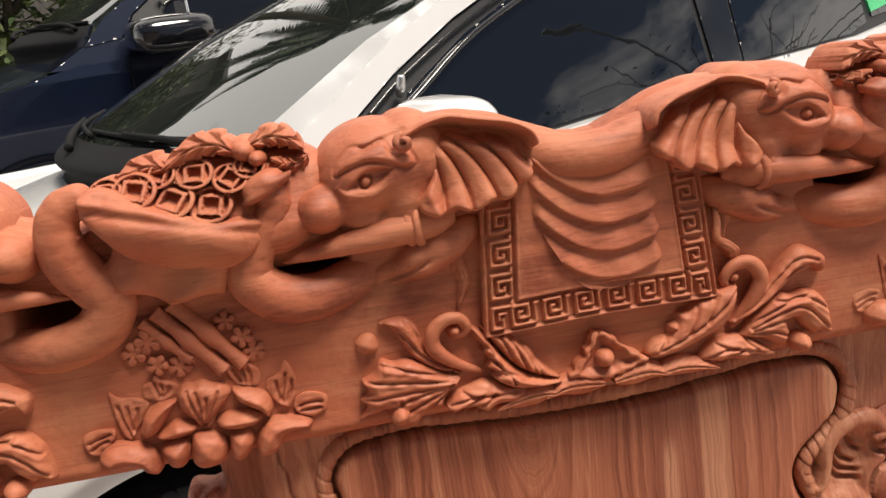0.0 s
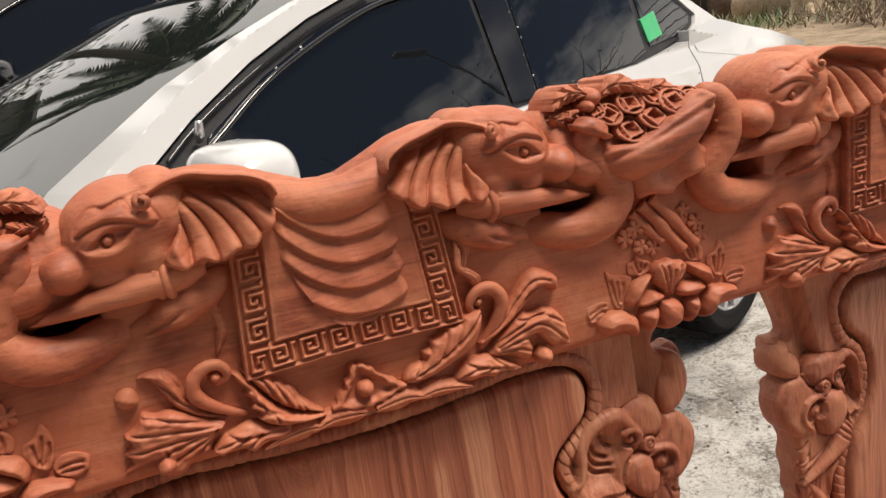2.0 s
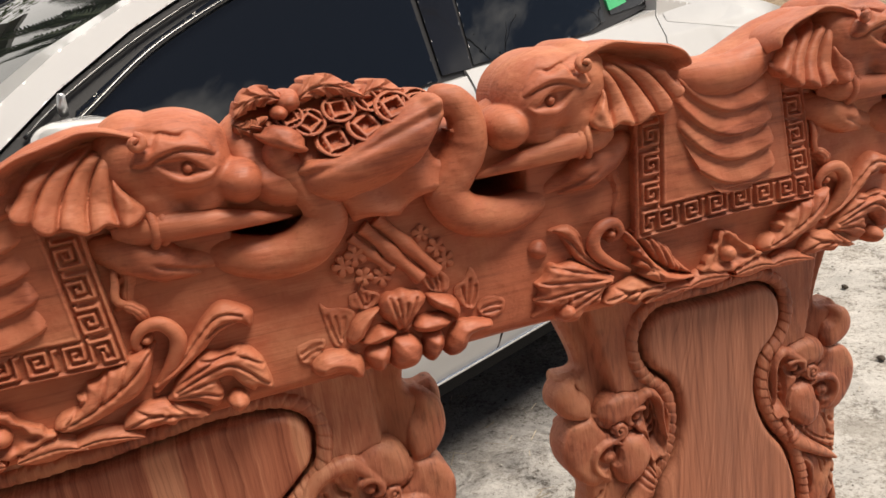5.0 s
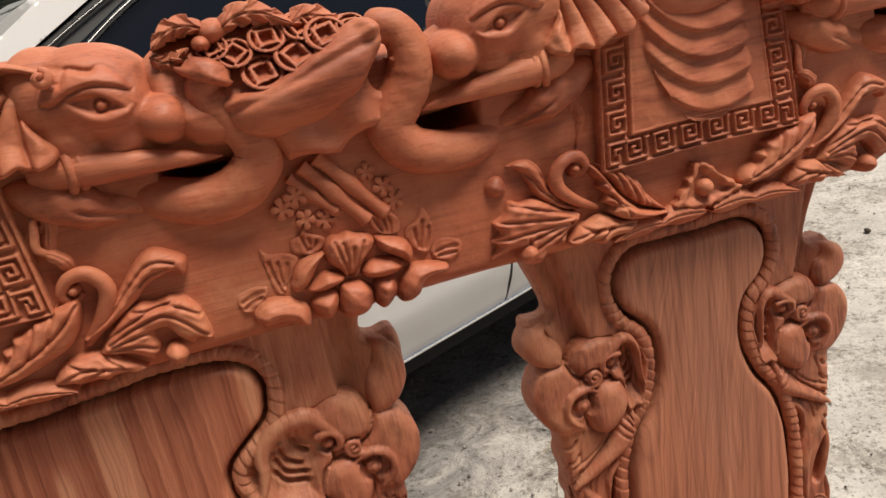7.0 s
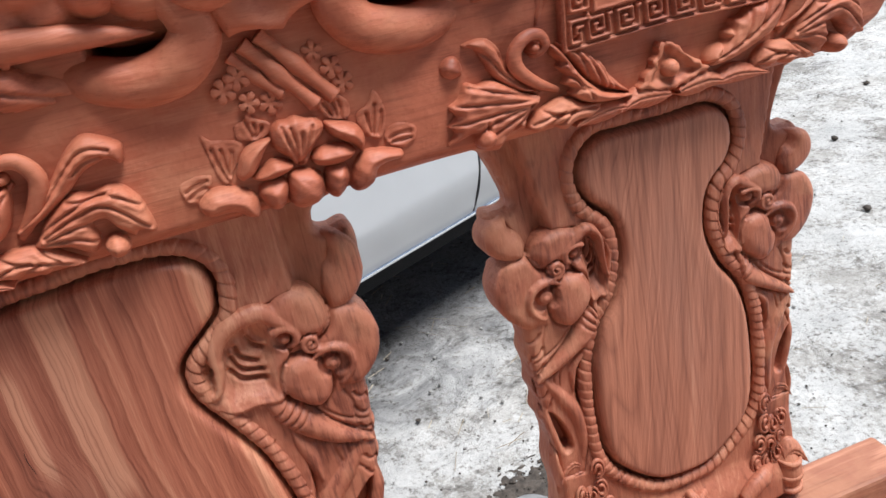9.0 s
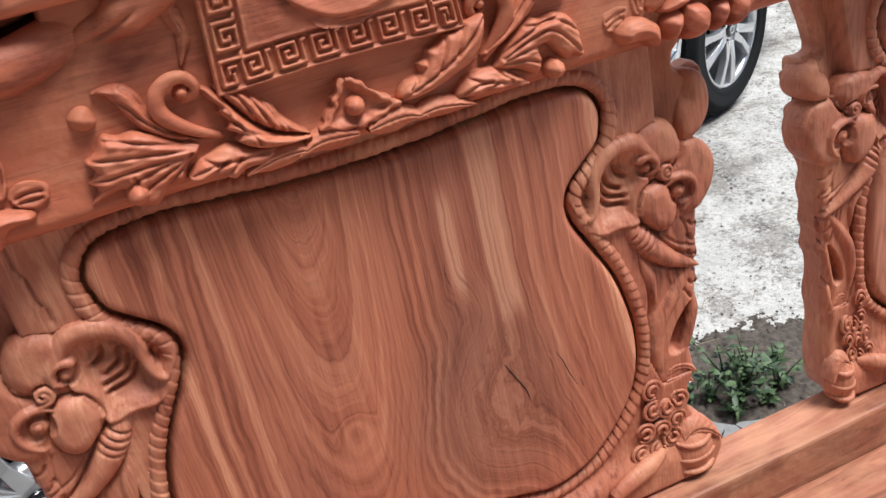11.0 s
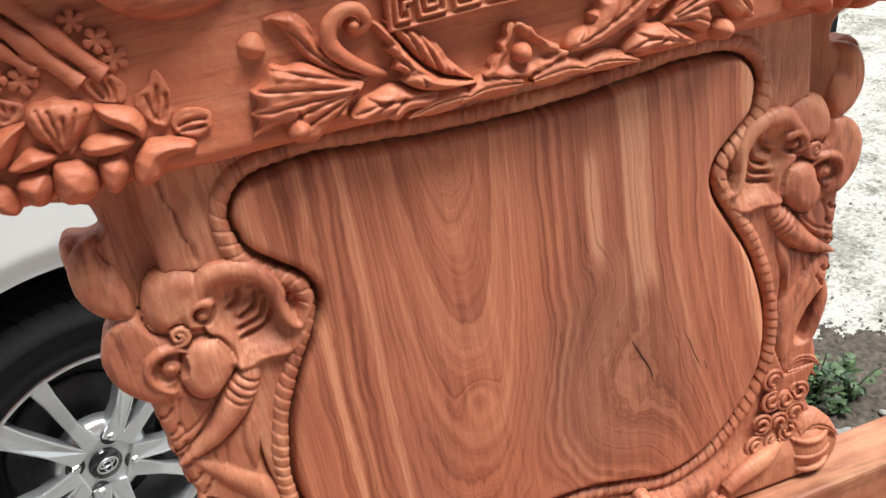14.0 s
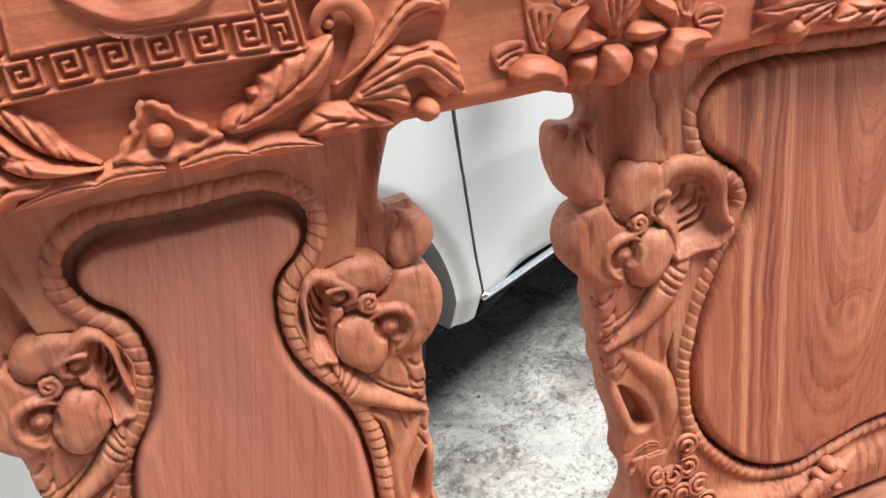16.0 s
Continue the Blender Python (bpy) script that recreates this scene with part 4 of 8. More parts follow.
def leaf(name, spine, width, lift, parent, mat, lobes=4, serr=0.22, arch=0.006, curl=0.0, base=0.004, shape=0.8, vein=0.0022, mirror=False):
    n, m = 96, 17
    c = spline(spine, n)
    t = np.gradient(c, axis=0)
    t /= np.linalg.norm(t, axis=1)[:, None] + 1e-12
    nrm = np.stack([-t[:, 1], t[:, 0]], -1)
    verts, faces = [], []
    for i in range(n):
        s = i / (n - 1)
        w = width * max(0.03, math.sin(math.pi * min(1, s * 0.97 + 0.03) ** shape)) ** 0.75
        ph = lobes * s
        f = ph - math.floor(ph)
        w *= 1 - serr * (f ** 2.2) if lobes else 1
        for j in range(m):
            q = -1 + 2 * j / (m - 1)
            p = c[i] + nrm[i] * w * q + t[i] * (0.25 * width * abs(q) * (1 if lobes else 0))
            h = lift + arch * (1 - q * q) - vein * math.exp(-(q / 0.10) ** 2) + curl * s * s
            if lobes:
                h -= 1.1 * vein * (0.5 + 0.5 * math.cos(2 * math.pi * (ph - 0.5 * abs(q)))) * min(1, 3 * abs(q)) * (1.0 - 0.2 * s)
                h += 0.35 * vein * abs(q) ** 3
                h -= 0.22 * vein * (0.5 + 0.5 * math.cos(2 * math.pi * (3 * ph - 1.6 * abs(q)))) * min(1, 2.5 * abs(q))
            else:
                h -= 0.34 * vein * (0.5 + 0.5 * math.cos(2 * math.pi * (7 * s - 1.7 * abs(q)))) * min(1, 2.5 * abs(q))
            verts.append((p[0], -h, p[1]))
        for side in (m - 1, 0):
            x, y, z = verts[i * (m + 2) + side]
            verts.append((x, -base, z))
    w2 = m + 2
    order = [m + 1] + list(range(m)) + [m]
    for i in range(n - 1):
        for a, b in zip(order[:-1], order[1:]):
            faces.append((i * w2 + a, i * w2 + b, (i + 1) * w2 + b, (i + 1) * w2 + a))
    for i in (0, n - 1):
        faces.append(tuple(i * w2 + a for a in order))
    if mirror:
        verts = [(-x, y, z) for x, y, z in verts]
        faces = [f[::-1] for f in faces]
    return link_mesh(name, verts, faces, mat, parent)


def petal(name, cx, cz, rx, rz, ang, lift, h, parent, mat, groove=0, label="", step=0.0013, mirror=False, back=0.0):
    """A rounded boss; groove: fan lines cut from its foot."""
    c, s_ = math.cos(radians(ang)), math.sin(radians(ang))
    R = max(rx, rz) * 1.1

    def fn(X, Z):
        a, s = dome(X, Z, cx, cz, rx, rz, ang, lift, h)
        if groove:
            u, v = (X - cx) * c + (Z - cz) * s_, -(X - cx) * s_ + (Z - cz) * c
            th = np.arctan2(u, v + rz * 1.05)
            q = np.abs(np.sin(th * groove))
            a = a - 0.0028 * np.exp(-(q / 0.28) ** 2) * smooth(-rz, -0.3 * rz, v) * smooth(1.0, 0.7, np.sqrt((u / rx) ** 2 + (v / rz) ** 2))
        return a, s
    return relief(name, (cx - R, cx + R, cz - R, cz + R), step, fn, back, mat, parent, label, mirror)


for side in (False, True):
    spread(ear(side), [k * UNIT for k in UNITS], crest)
    spread(relief("elephant_head", (.078, .214, .640, .752), 0.0010, head, 0.032, WOOD_CREST, crest, "carved elephant head with a frowning eye", side), [k * UNIT for k in UNITS], crest)
    spread(relief("lower_jaw", (.072, .206, .608, .672), 0.0016, jaw, 0.0, WOOD_CREST, crest, "", side), [k * UNIT for k in UNITS], crest)
    g = -1 if side else 1
    spread(trunk(TRUNK_A, side), [0, g * UNIT], crest)
    spread(trunk(TRUNK_B, side, 1.04, False), [-g * UNIT], crest)
    spread(tusk(side), [k * UNIT for k in UNITS], crest)
    for cx, r in ((.1245, .0140), (.1315, .0126)):
        spread(tusk_collar(cx, .6605, r, side), [k * UNIT for k in UNITS], crest)
    spread(spiral("ear_curl", g * .131, .720, .0050, 1.1, -.041, .0036, 90 if side else 90, -g, crest, WOOD_CREST), [k * UNIT for k in UNITS], crest)


# dishes of coins between the elephants
def dish(mirror):
    ang = radians(16)
    c, s_ = math.cos(ang), math.sin(ang)
    ox, oz = .284, .694

    def uv(X, Z):
        return (X - ox) * c + (Z - oz) * s_, -(X - ox) * s_ + (Z - oz) * c

    def bowl(X, Z):
        p = spline([(.228, .682), (.240, .6865), (.258, .6870), (.276, .6930), (.293, .7010), (.318, .7150), (.331, .7195), (.342, .715), (.344, .702), (.332, .6855), (.319, .668), (.298, .657), (.268, .651), (.246, .656), (.231, .667)], 90, True)
        s = poly_sdf(X, Z, p)
        u, v = uv(X, Z)
        t = np.clip((.006 - v) / .046, 0, 1)
        h = 0.022 + 0.031 * np.sin(math.pi * (.24 + .70 * t)) * np.clip(1 - ((u - .004) / .068) ** 4, .3, 1)
        rim = np.exp(-((v - 0.0020) / 0.0026) ** 2)
        h = h + 0.003 * rim - 0.0022 * np.exp(-((v + 0.0045) / 0.0022) ** 2)
        h = h + 0.010 * smooth(.045, .060, u) * smooth(-.02, .005, v)
        h = h - 0.008 * np.clip(1 + s / 0.005, 0, 1) ** 2
        return h, s

    def cloth(X, Z):
        u, v = uv(X, Z)
        lo = -.064 + 0.007 * np.abs(np.sin(u * 75)) + 0.35 * np.maximum(-u - 0.01, 0)
        s = np.maximum(np.abs(u - 0.012) - 0.046 - 0.15 * (v + .05), np.maximum(v + .022, lo - v))
        s = np.maximum(s, .0112 - np.sqrt((X - .342) ** 2 + (Z - .6785) ** 2))
        h = 0.033 + 0.003 * np.sin(u * 150 + v * 40) + 0.10 * (v + .05) - .004 * np.clip(1 + s / .004, 0, 1)
        return h, s

    def heap(X, Z):
        p = [(.182, .708), (.192, .722), (.208, .729), (.234, .731), (.262, .732), (.292, .727), (.325, .721), (.338, .712), (.326, .682), (.30, .665), (.22, .655), (.19, .68)]
        s = poly_sdf(X, Z, spline(p, 60, True))
        h = 0.026 - 0.85 * np.clip(Z - .697, -.02, .03) * .5 - 0.014 * np.clip(1 + s / 0.014, 0, 1) ** 2
        return h, s
    box = (.165, .365, .620, .76)
    out = [relief("dish", box, 0.0016, bowl, 0.025, WOOD_CREST, crest, "tilted round dish heaped with coins", mirror),
           relief("dish_cloth", box, 0.0018, cloth, 0.01, WOOD_CREST, crest, "scalloped cloth under the dish", mirror),
           relief("heap_ground", box, 0.002, heap, 0.028, WOOD_CREST, crest, "", mirror)]
    g = -1 if mirror else 1

    def coin(x, z, r, y, turn):
        def disc(X, Z):
            W = (Z - z) * 1.28
            d = np.sqrt((X - x) ** 2 + W ** 2)
            p, q = np.abs((X - x) * math.cos(turn) + W * math.sin(turn)), np.abs(-(X - x) * math.sin(turn) + W * math.cos(turn))
            sq = np.maximum(p, q)
            frame_ = np.maximum(smooth(.74 * r, .82 * r, d), smooth(.60 * r, .54 * r, sq))
            h = y - 0.85 * (Z - z) - 0.0075 * (1 - frame_) - 0.0085 * smooth(.36 * r, .30 * r, sq)
            return h - 0.0015 * np.clip(1 + (d - r) / 0.002, 0, 1) ** 2, d - r
        out.append(relief("coin", (x - 1.15 * r, x + 1.15 * r, z - 1.15 * r, z + 1.15 * r), 0.0009, disc, 0.0, WOOD_CREST, crest, "round coin with a square hole", mirror))
    for x, z, r, y, tn in ((.262, .693, .0150, .036, .2), (.286, .700, .0155, .037, .5), (.308, .709, .0150, .036, .25), (.326, .711, .0110, .034, .1), (.247, .708, .0125, .029, .7),
                           (.270, .714, .0130, .027, .1), (.293, .717, .0120, .027, .4), (.234, .714, .0110, .026, .3)):
        coin(x, z + .0045, r * .98, y, tn)
    # bat above the heap: body, two ribbed wings, and a leaf
    out.append(petal("bat_body", .236, .728, .011, .009, 20, .008, .022, crest, WOOD_CREST, 0, "", 0.0013, mirror, 0.026))
    out.append(petal("bat_head", .228, .722, .0065, .0058, 0, .018, .017, crest, WOOD_CREST, 0, "", 0.0013, mirror, 0.02))
    for sp, w in (([(.240, .727), (.254, .735), (.270, .734), (.288, .724)], .009), ([(.234, .730), (.220, .735), (.208, .733), (.198, .725)], .008),
                  ([(.284, .722), (.298, .727), (.310, .724), (.326, .714)], .008), ([(.244, .720), (.232, .711), (.220, .712), (.208, .716)], .007),
                  ([(.194, .720), (.202, .715), (.210, .715), (.218, .720)], .007)):
        out.append(leaf("wing", sp, w, .020, crest, WOOD_CREST, 4, 0.3, 0.005, 0.005, -0.022, 0.8, 0.0035, mirror))
    return out


dish(False)
dish(True)


def lump(X, Z, pts, low, high, run, n=60):
    """A rounded lump inside a closed outline: height from low at its edge to high, over the width run."""
    q = poly_sdf(X, Z, spline(pts, n, True))
    d = np.clip(-q / run, 0, 1)
    return np.where(q < 0, low + (high - low) * np.sqrt(1 - (1 - d) ** 2), -1.0), q


def groove(X, Z, pts, wide, n=16):
    """How deep in a cut along a curve: 1 on its line."""
    return np.exp(-(np.maximum(tube_h(X, Z, pts, [.0001, .0001], [0, 0], n)[1], 0) / wide) ** 2)


def carve(name, outline, low, high, run, cuts=(), tilt=(0, 0)):
    """One carved leaf or fruit on the crest: an outline, the height at its edge and inside, and the cut veins."""
    o = np.array(outline)
    c = o.mean(0)
    x0, z0 = o.min(0) - .004
    x1, z1 = o.max(0) + .004

    def fn(X, Z):
        q = poly_sdf(X, Z, spline(outline, len(outline) * 6, True))
        d = np.clip(-q / run, 0, 1)
        h = low - .003 + (high - low + .002) * np.sqrt(1 - (1 - d) ** 2) + tilt[0] * (X - c[0]) + tilt[1] * (Z - c[1])
        for line in cuts:
            k = tube_h(X, Z, line, [.0001, .0001], [0, 0], 18)[1]
            h = h - .0024 * np.exp(-(np.maximum(k, 0) / .0009) ** 2) + .0006 * np.exp(-((k - .0028) / .0014) ** 2)
        h = h + .0005 * np.sin(X * 410 + 3 * np.sin(Z * 130)) * np.sin(Z * 350) - .0015 * np.clip(1 + q / .0012, 0, 1)
        return h, q
    return relief(name, (x0, x1, z0, z1), .00095, fn, 0.0, WOOD_CREST, crest)


def blossom(cx, cz, R, turn, lift):
    """A small five-petalled flower with a sunk middle."""
    def fn(X, Z):
        d, a = np.sqrt((X - cx) ** 2 + (Z - cz) ** 2), np.arctan2(Z - cz, X - cx) + turn
        lobe = np.abs(np.cos(2.5 * a))
        edge = R * (.62 + .38 * lobe ** .7)
        h = lift + .0035 * np.sqrt(np.maximum(1 - ((d / edge) - .55) ** 2 * 3.0, 0)) - .0022 * smooth(.45, .1, lobe) * smooth(.2, .5, d / R)
        h = np.maximum(h, lift + .003 - .0015 * (d / (.22 * R)) ** 2 * (d < .25 * R)) * (d < .25 * R) + h * (d >= .25 * R)
        return h, d - edge
    return relief("blossom", (cx - R * 1.1, cx + R * 1.1, cz - R * 1.1, cz + R * 1.1), .0008, fn, 0.0, WOOD_CREST, crest)


def cluster():
    """Bamboo stems, small blossoms, a fan-shaped flower, grooved leaves and round fruit under each dish."""
    made = []
    for pts, r in ((((.272, .628), (.291, .604), (.311, .578)), .0056), (((.284, .632), (.304, .607), (.325, .580)), .0056), (((.262, .622), (.276, .605), (.290, .590)), .004)):
        p = spline([(x, -.016, z) for x, z in pts], 7)
        made.append(sweep("stem", [tuple(q) for q in p], [r * 1.15, r * .9, r * .9, r * 1.25, r * .9, r * .9, r * 1.15], WOOD_CREST, crest, "jointed bamboo stem", 10, 30))
    rnd = random.Random(5)
    for cx, cz in ((.253, .601), (.264, .608), (.267, .590), (.281, .586), (.289, .595), (.302, .598), (.327, .600), (.317, .613), (.333, .588)):
        made.append(blossom(cx, cz, rnd.uniform(.0075, .0095), rnd.uniform(0, 6), rnd.uniform(.013, .016)))
    # fan-shaped flower, hollow leaves round it, fruit and curled petals below
    made.append(carve("fan_flower", ((.275, .555), (.275, .567), (.281, .573), (.288, .573), (.294, .574), (.301, .571), (.307, .570), (.313, .563), (.309, .555), (.302, .548), (.296, .539), (.288, .539), (.282, .546)), 0.016, 0.026, 0.009, (((.289, .541), (.286, .556), (.283, .569)), ((.289, .541), (.290, .555), (.289, .567)), ((.290, .540), (.294, .554), (.296, .562)), ((.291, .541), (.298, .553), (.304, .565)), ((.292, .541), (.300, .549), (.308, .555))), (0, 0.12)))
    made.append(carve("cup_leaf", ((.230, .576), (.236, .571), (.246, .569), (.255, .564), (.252, .556), (.244, .547), (.240, .539), (.234, .542), (.232, .553), (.231, .564)), 0.02, 0.0165, 0.012, (((.234, .565), (.236, .553), (.239, .542)), ((.240, .563), (.240, .553), (.241, .545)), ((.247, .560), (.245, .553), (.242, .545))), (0, 0)))
    made.append(carve("cup_leaf", ((.264, .585), (.267, .579), (.277, .573), (.275, .567), (.267, .564), (.254, .567), (.253, .576), (.260, .579)), 0.02, 0.0165, 0.012, (((.261, .578), (.262, .572), (.263, .567)), ((.266, .575), (.266, .570), (.264, .566)), ((.271, .572), (.269, .568), (.266, .566))), (0, 0)))
    made.append(carve("cup_leaf", ((.316, .587), (.328, .580), (.334, .572), (.331, .563), (.320, .565), (.314, .570), (.311, .578)), 0.02, 0.0165, 0.012, (((.321, .580), (.323, .572), (.323, .566)), ((.326, .576), (.327, .570), (.326, .565)), ((.316, .577), (.318, .572), (.320, .567))), (0, 0)))
    made.append(carve("cup_leaf", ((.353, .577), (.358, .563), (.355, .549), (.349, .542), (.339, .550), (.337, .563), (.346, .568)), 0.02, 0.0165, 0.012, (((.351, .567), (.348, .556), (.346, .547)), ((.344, .562), (.344, .555), (.345, .548)), ((.355, .561), (.353, .553), (.349, .546))), (0, 0)))
    made.append(carve("cup_leaf", ((.354, .545), (.364, .550), (.377, .545), (.376, .536), (.367, .531), (.356, .536)), 0.02, 0.0165, 0.012, (((.357, .540), (.364, .542), (.373, .541)), ((.358, .537), (.365, .537), (.372, .537))), (0, 0)))
    made.append(carve("cup_leaf", ((.206, .546), (.216, .550), (.229, .548), (.225, .539), (.216, .531), (.208, .536)), 0.02, 0.0165, 0.012, (((.210, .541), (.216, .543), (.225, .545)), ((.211, .536), (.216, .539), (.223, .541))), (0, 0)))
    made.append(carve("fruit", ((.247, .549), (.252, .558), (.263, .564), (.276, .563), (.270, .556), (.265, .549), (.258, .541), (.249, .538), (.245, .543)), 0.014, 0.031, 0.015, (), (0, 0)))
    made.append(carve("fruit", ((.313, .565), (.325, .563), (.337, .556), (.340, .545), (.335, .537), (.330, .542), (.320, .549), (.314, .556)), 0.014, 0.031, 0.015, (), (0, 0)))
    made.append(carve("fruit", ((.298, .543), (.307, .548), (.323, .547), (.331, .539), (.324, .533), (.310, .532), (.300, .536)), 0.014, 0.031, 0.015, (), (0, 0)))
    made.append(carve("fruit", ((.260, .543), (.272, .549), (.284, .544), (.285, .538), (.274, .534), (.262, .534), (.255, .538)), 0.014, 0.031, 0.015, (), (0, 0)))
    made.append(carve("fruit", ((.279, .534), (.285, .537), (.297, .535), (.304, .527), (.302, .514), (.294, .508), (.282, .508), (.276, .516)), 0.014, 0.031, 0.015, (), (0, 0)))
    made.append(carve("fruit", ((.257, .530), (.265, .535), (.277, .533), (.278, .523), (.271, .512), (.262, .513), (.257, .522)), 0.014, 0.031, 0.015, (), (0, 0)))
    made.append(carve("fruit", ((.306, .532), (.320, .533), (.323, .523), (.318, .513), (.309, .508), (.303, .516)), 0.014, 0.031, 0.015, (), (0, 0)))
    made.append(carve("fruit", ((.325, .527), (.336, .537), (.351, .536), (.364, .531), (.363, .524), (.346, .522), (.339, .512), (.330, .508), (.322, .511)), 0.014, 0.031, 0.015, (), (0, 0)))
    made.append(carve("fruit", ((.214, .529), (.220, .537), (.230, .540), (.243, .537), (.254, .529), (.256, .519), (.253, .510), (.245, .512), (.237, .518), (.220, .519)), 0.014, 0.031, 0.015, (), (0, 0)))
    for ob in made:
        again(ob, crest, pose(-UNIT, 0, 0))


cluster()


# leaf border under each blanket
def border():
    first = []

    def B(x, z, r):
        first.append(petal("bead", x, z, r, r * .95, 0, .012, .014, crest, WOOD_CREST))

    def F(name, pts, rad):
        n = len(pts)
        axis = [(x, -.010 - .013 * math.sin(math.pi * min(1, .15 + .75 * i / (n - 1))), z) for i, (x, z) in enumerate(pts)]
        if name != "finger":
            first.append(sweep(name, axis, [r * 1.22 for r in rad], WOOD_CREST, crest, "", 12, 36, squash=.95))
            return
        # a lobe of the leaf: rounded blade with gouged lines along it and a wavy edge
        rows, m = 40, 17
        c = spline([(*a, r * 1.55) for a, r in zip(axis, rad)], rows)
        t = np.gradient(c[:, [0, 2]], axis=0)
        t /= np.linalg.norm(t, axis=1)[:, None] + 1e-12
        verts, faces = [], []
        for i in range(rows):
            s = i / (rows - 1)
            w = max(.0006, c[i, 3]) * (1 + .12 * math.sin(19 * s + 90 * pts[0][1]))
            for j in range(m):
                q = -1 + 2 * j / (m - 1)
                cut = sum(math.exp(-((q - g) / .12) ** 2) for g in (-.42, .46)) * min(1, 4 * (1 - s)) * min(1, 5 * s)
                h = -c[i, 1] + .72 * w * math.sqrt(max(0, 1 - .9 * q * q)) - .15 * w * cut
                verts.append((c[i, 0] - t[i, 1] * w * q, -h, c[i, 2] + t[i, 0] * w * q))
            for j in (m - 1, 0):
                x, _, z = verts[i * (m + 2) + j]
                verts.append((x, -.004, z))
        order = [m + 1] + list(range(m)) + [m]
        for i in range(rows - 1):
            for a, b in zip(order[:-1], order[1:]):
                faces.append((i * (m + 2) + a, i * (m + 2) + b, (i + 1) * (m + 2) + b, (i + 1) * (m + 2) + a))
        for i in (0, rows - 1):
            faces.append(tuple(i * (m + 2) + a for a in order))
        first.append(link_mesh(name, verts, faces, WOOD_CREST, crest))
    made = first
    F("volute", [(-0.095, 0.542), (-0.114, 0.553), (-0.128, 0.567), (-0.128, 0.58), (-0.118, 0.588), (-0.107, 0.587), (-0.103, 0.578), (-0.112, 0.573), (-0.115, 0.578)], [0.0016, 0.0036, 0.005, 0.0046, 0.004, 0.0035, 0.003, 0.0024, 0.0015])
    B(-0.1120, 0.5780, 0.0058)
    F("volute", [(0.102, 0.541), (0.119, 0.560), (0.126, 0.578), (0.118, 0.591), (0.105, 0.591), (0.097, 0.581), (0.102, 0.573), (0.110, 0.577)], [0.0022, 0.005, 0.0052, 0.0045, 0.0038, 0.003, 0.0025, 0.0016])
    B(0.1050, 0.5815, 0.0052)
    F("finger", [(0.109, 0.591), (0.105, 0.603), (0.097, 0.609), (0.089, 0.606)], [0.0019, 0.0027, 0.0019, 0.0011])
    F("ribbon", [(0.106, 0.605), (0.093, 0.614), (0.094, 0.626), (0.095, 0.641)], [0.002, 0.0025, 0.0025, 0.0015])
    # their common ground
    first.append(petal("leaf_ground", -.150, .540, .034, .020, 12, .002, .014, crest, WOOD_CREST, 0, "", .0016))
    first.append(petal("leaf_ground", .140, .545, .034, .022, -30, .002, .014, crest, WOOD_CREST, 0, "", .0016))
    # lobed leaves to either side, veins cut from the stem
    made.append(carve("leaf", ((-.166, .591), (-.160, .594), (-.148, .594), (-.141, .589), (-.137, .582), (-.134, .569), (-.124, .555), (-.108, .543), (-.125, .548), (-.140, .557), (-.148, .568), (-.153, .579), (-.158, .587)), 0.016, 0.024, 0.008, (((-.162, .591), (-.148, .579), (-.138, .564), (-.117, .547)), ((-.147, .591), (-.141, .583), (-.136, .568))), (0, 0)))
    made.append(carve("leaf", ((-.185, .580), (-.179, .586), (-.171, .586), (-.167, .579), (-.168, .572), (-.176, .569), (-.183, .573)), 0.014, 0.023, 0.01, (), (0, 0)))
    made.append(carve("acanthus_leaf", ((-.168, .565), (-.159, .562), (-.149, .563), (-.137, .557), (-.125, .548), (-.111, .541), (-.123, .529), (-.127, .520), (-.138, .519), (-.147, .510), (-.156, .509), (-.165, .513), (-.167, .521), (-.170, .526), (-.190, .521), (-.183, .531), (-.187, .537), (-.180, .543), (-.184, .551), (-.176, .555)), 0.016, 0.026, 0.008, (((-.114, .541), (-.141, .552), (-.168, .562)), ((-.116, .540), (-.148, .546), (-.180, .551)), ((-.118, .538), (-.151, .538), (-.184, .537)), ((-.119, .537), (-.149, .533), (-.168, .526), (-.186, .523)), ((-.120, .536), (-.139, .529), (-.153, .523), (-.166, .515)), ((-.122, .533), (-.134, .525), (-.148, .512)), ((-.158, .533), (-.157, .529), (-.158, .527))), (0, 0.1)))
    made.append(carve("bead", ((-.167, .523), (-.163, .528), (-.157, .529), (-.152, .525), (-.152, .519), (-.157, .514), (-.163, .514), (-.167, .517)), 0.02, 0.032, 0.01, (), (0, 0)))
    made.append(carve("pleated_leaf", ((-.092, .578), (-.082, .572), (-.073, .568), (-.066, .562), (-.057, .554), (-.053, .545), (-.046, .537), (-.036, .526), (-.048, .530), (-.061, .536), (-.073, .546), (-.082, .559), (-.090, .571)), 0.018, 0.027, 0.007, (((-.073, .567), (-.067, .554), (-.061, .538)), ((-.066, .562), (-.060, .550), (-.055, .535)), ((-.058, .554), (-.055, .544), (-.050, .532)), ((-.081, .570), (-.075, .559), (-.070, .546))), (0, 0)))
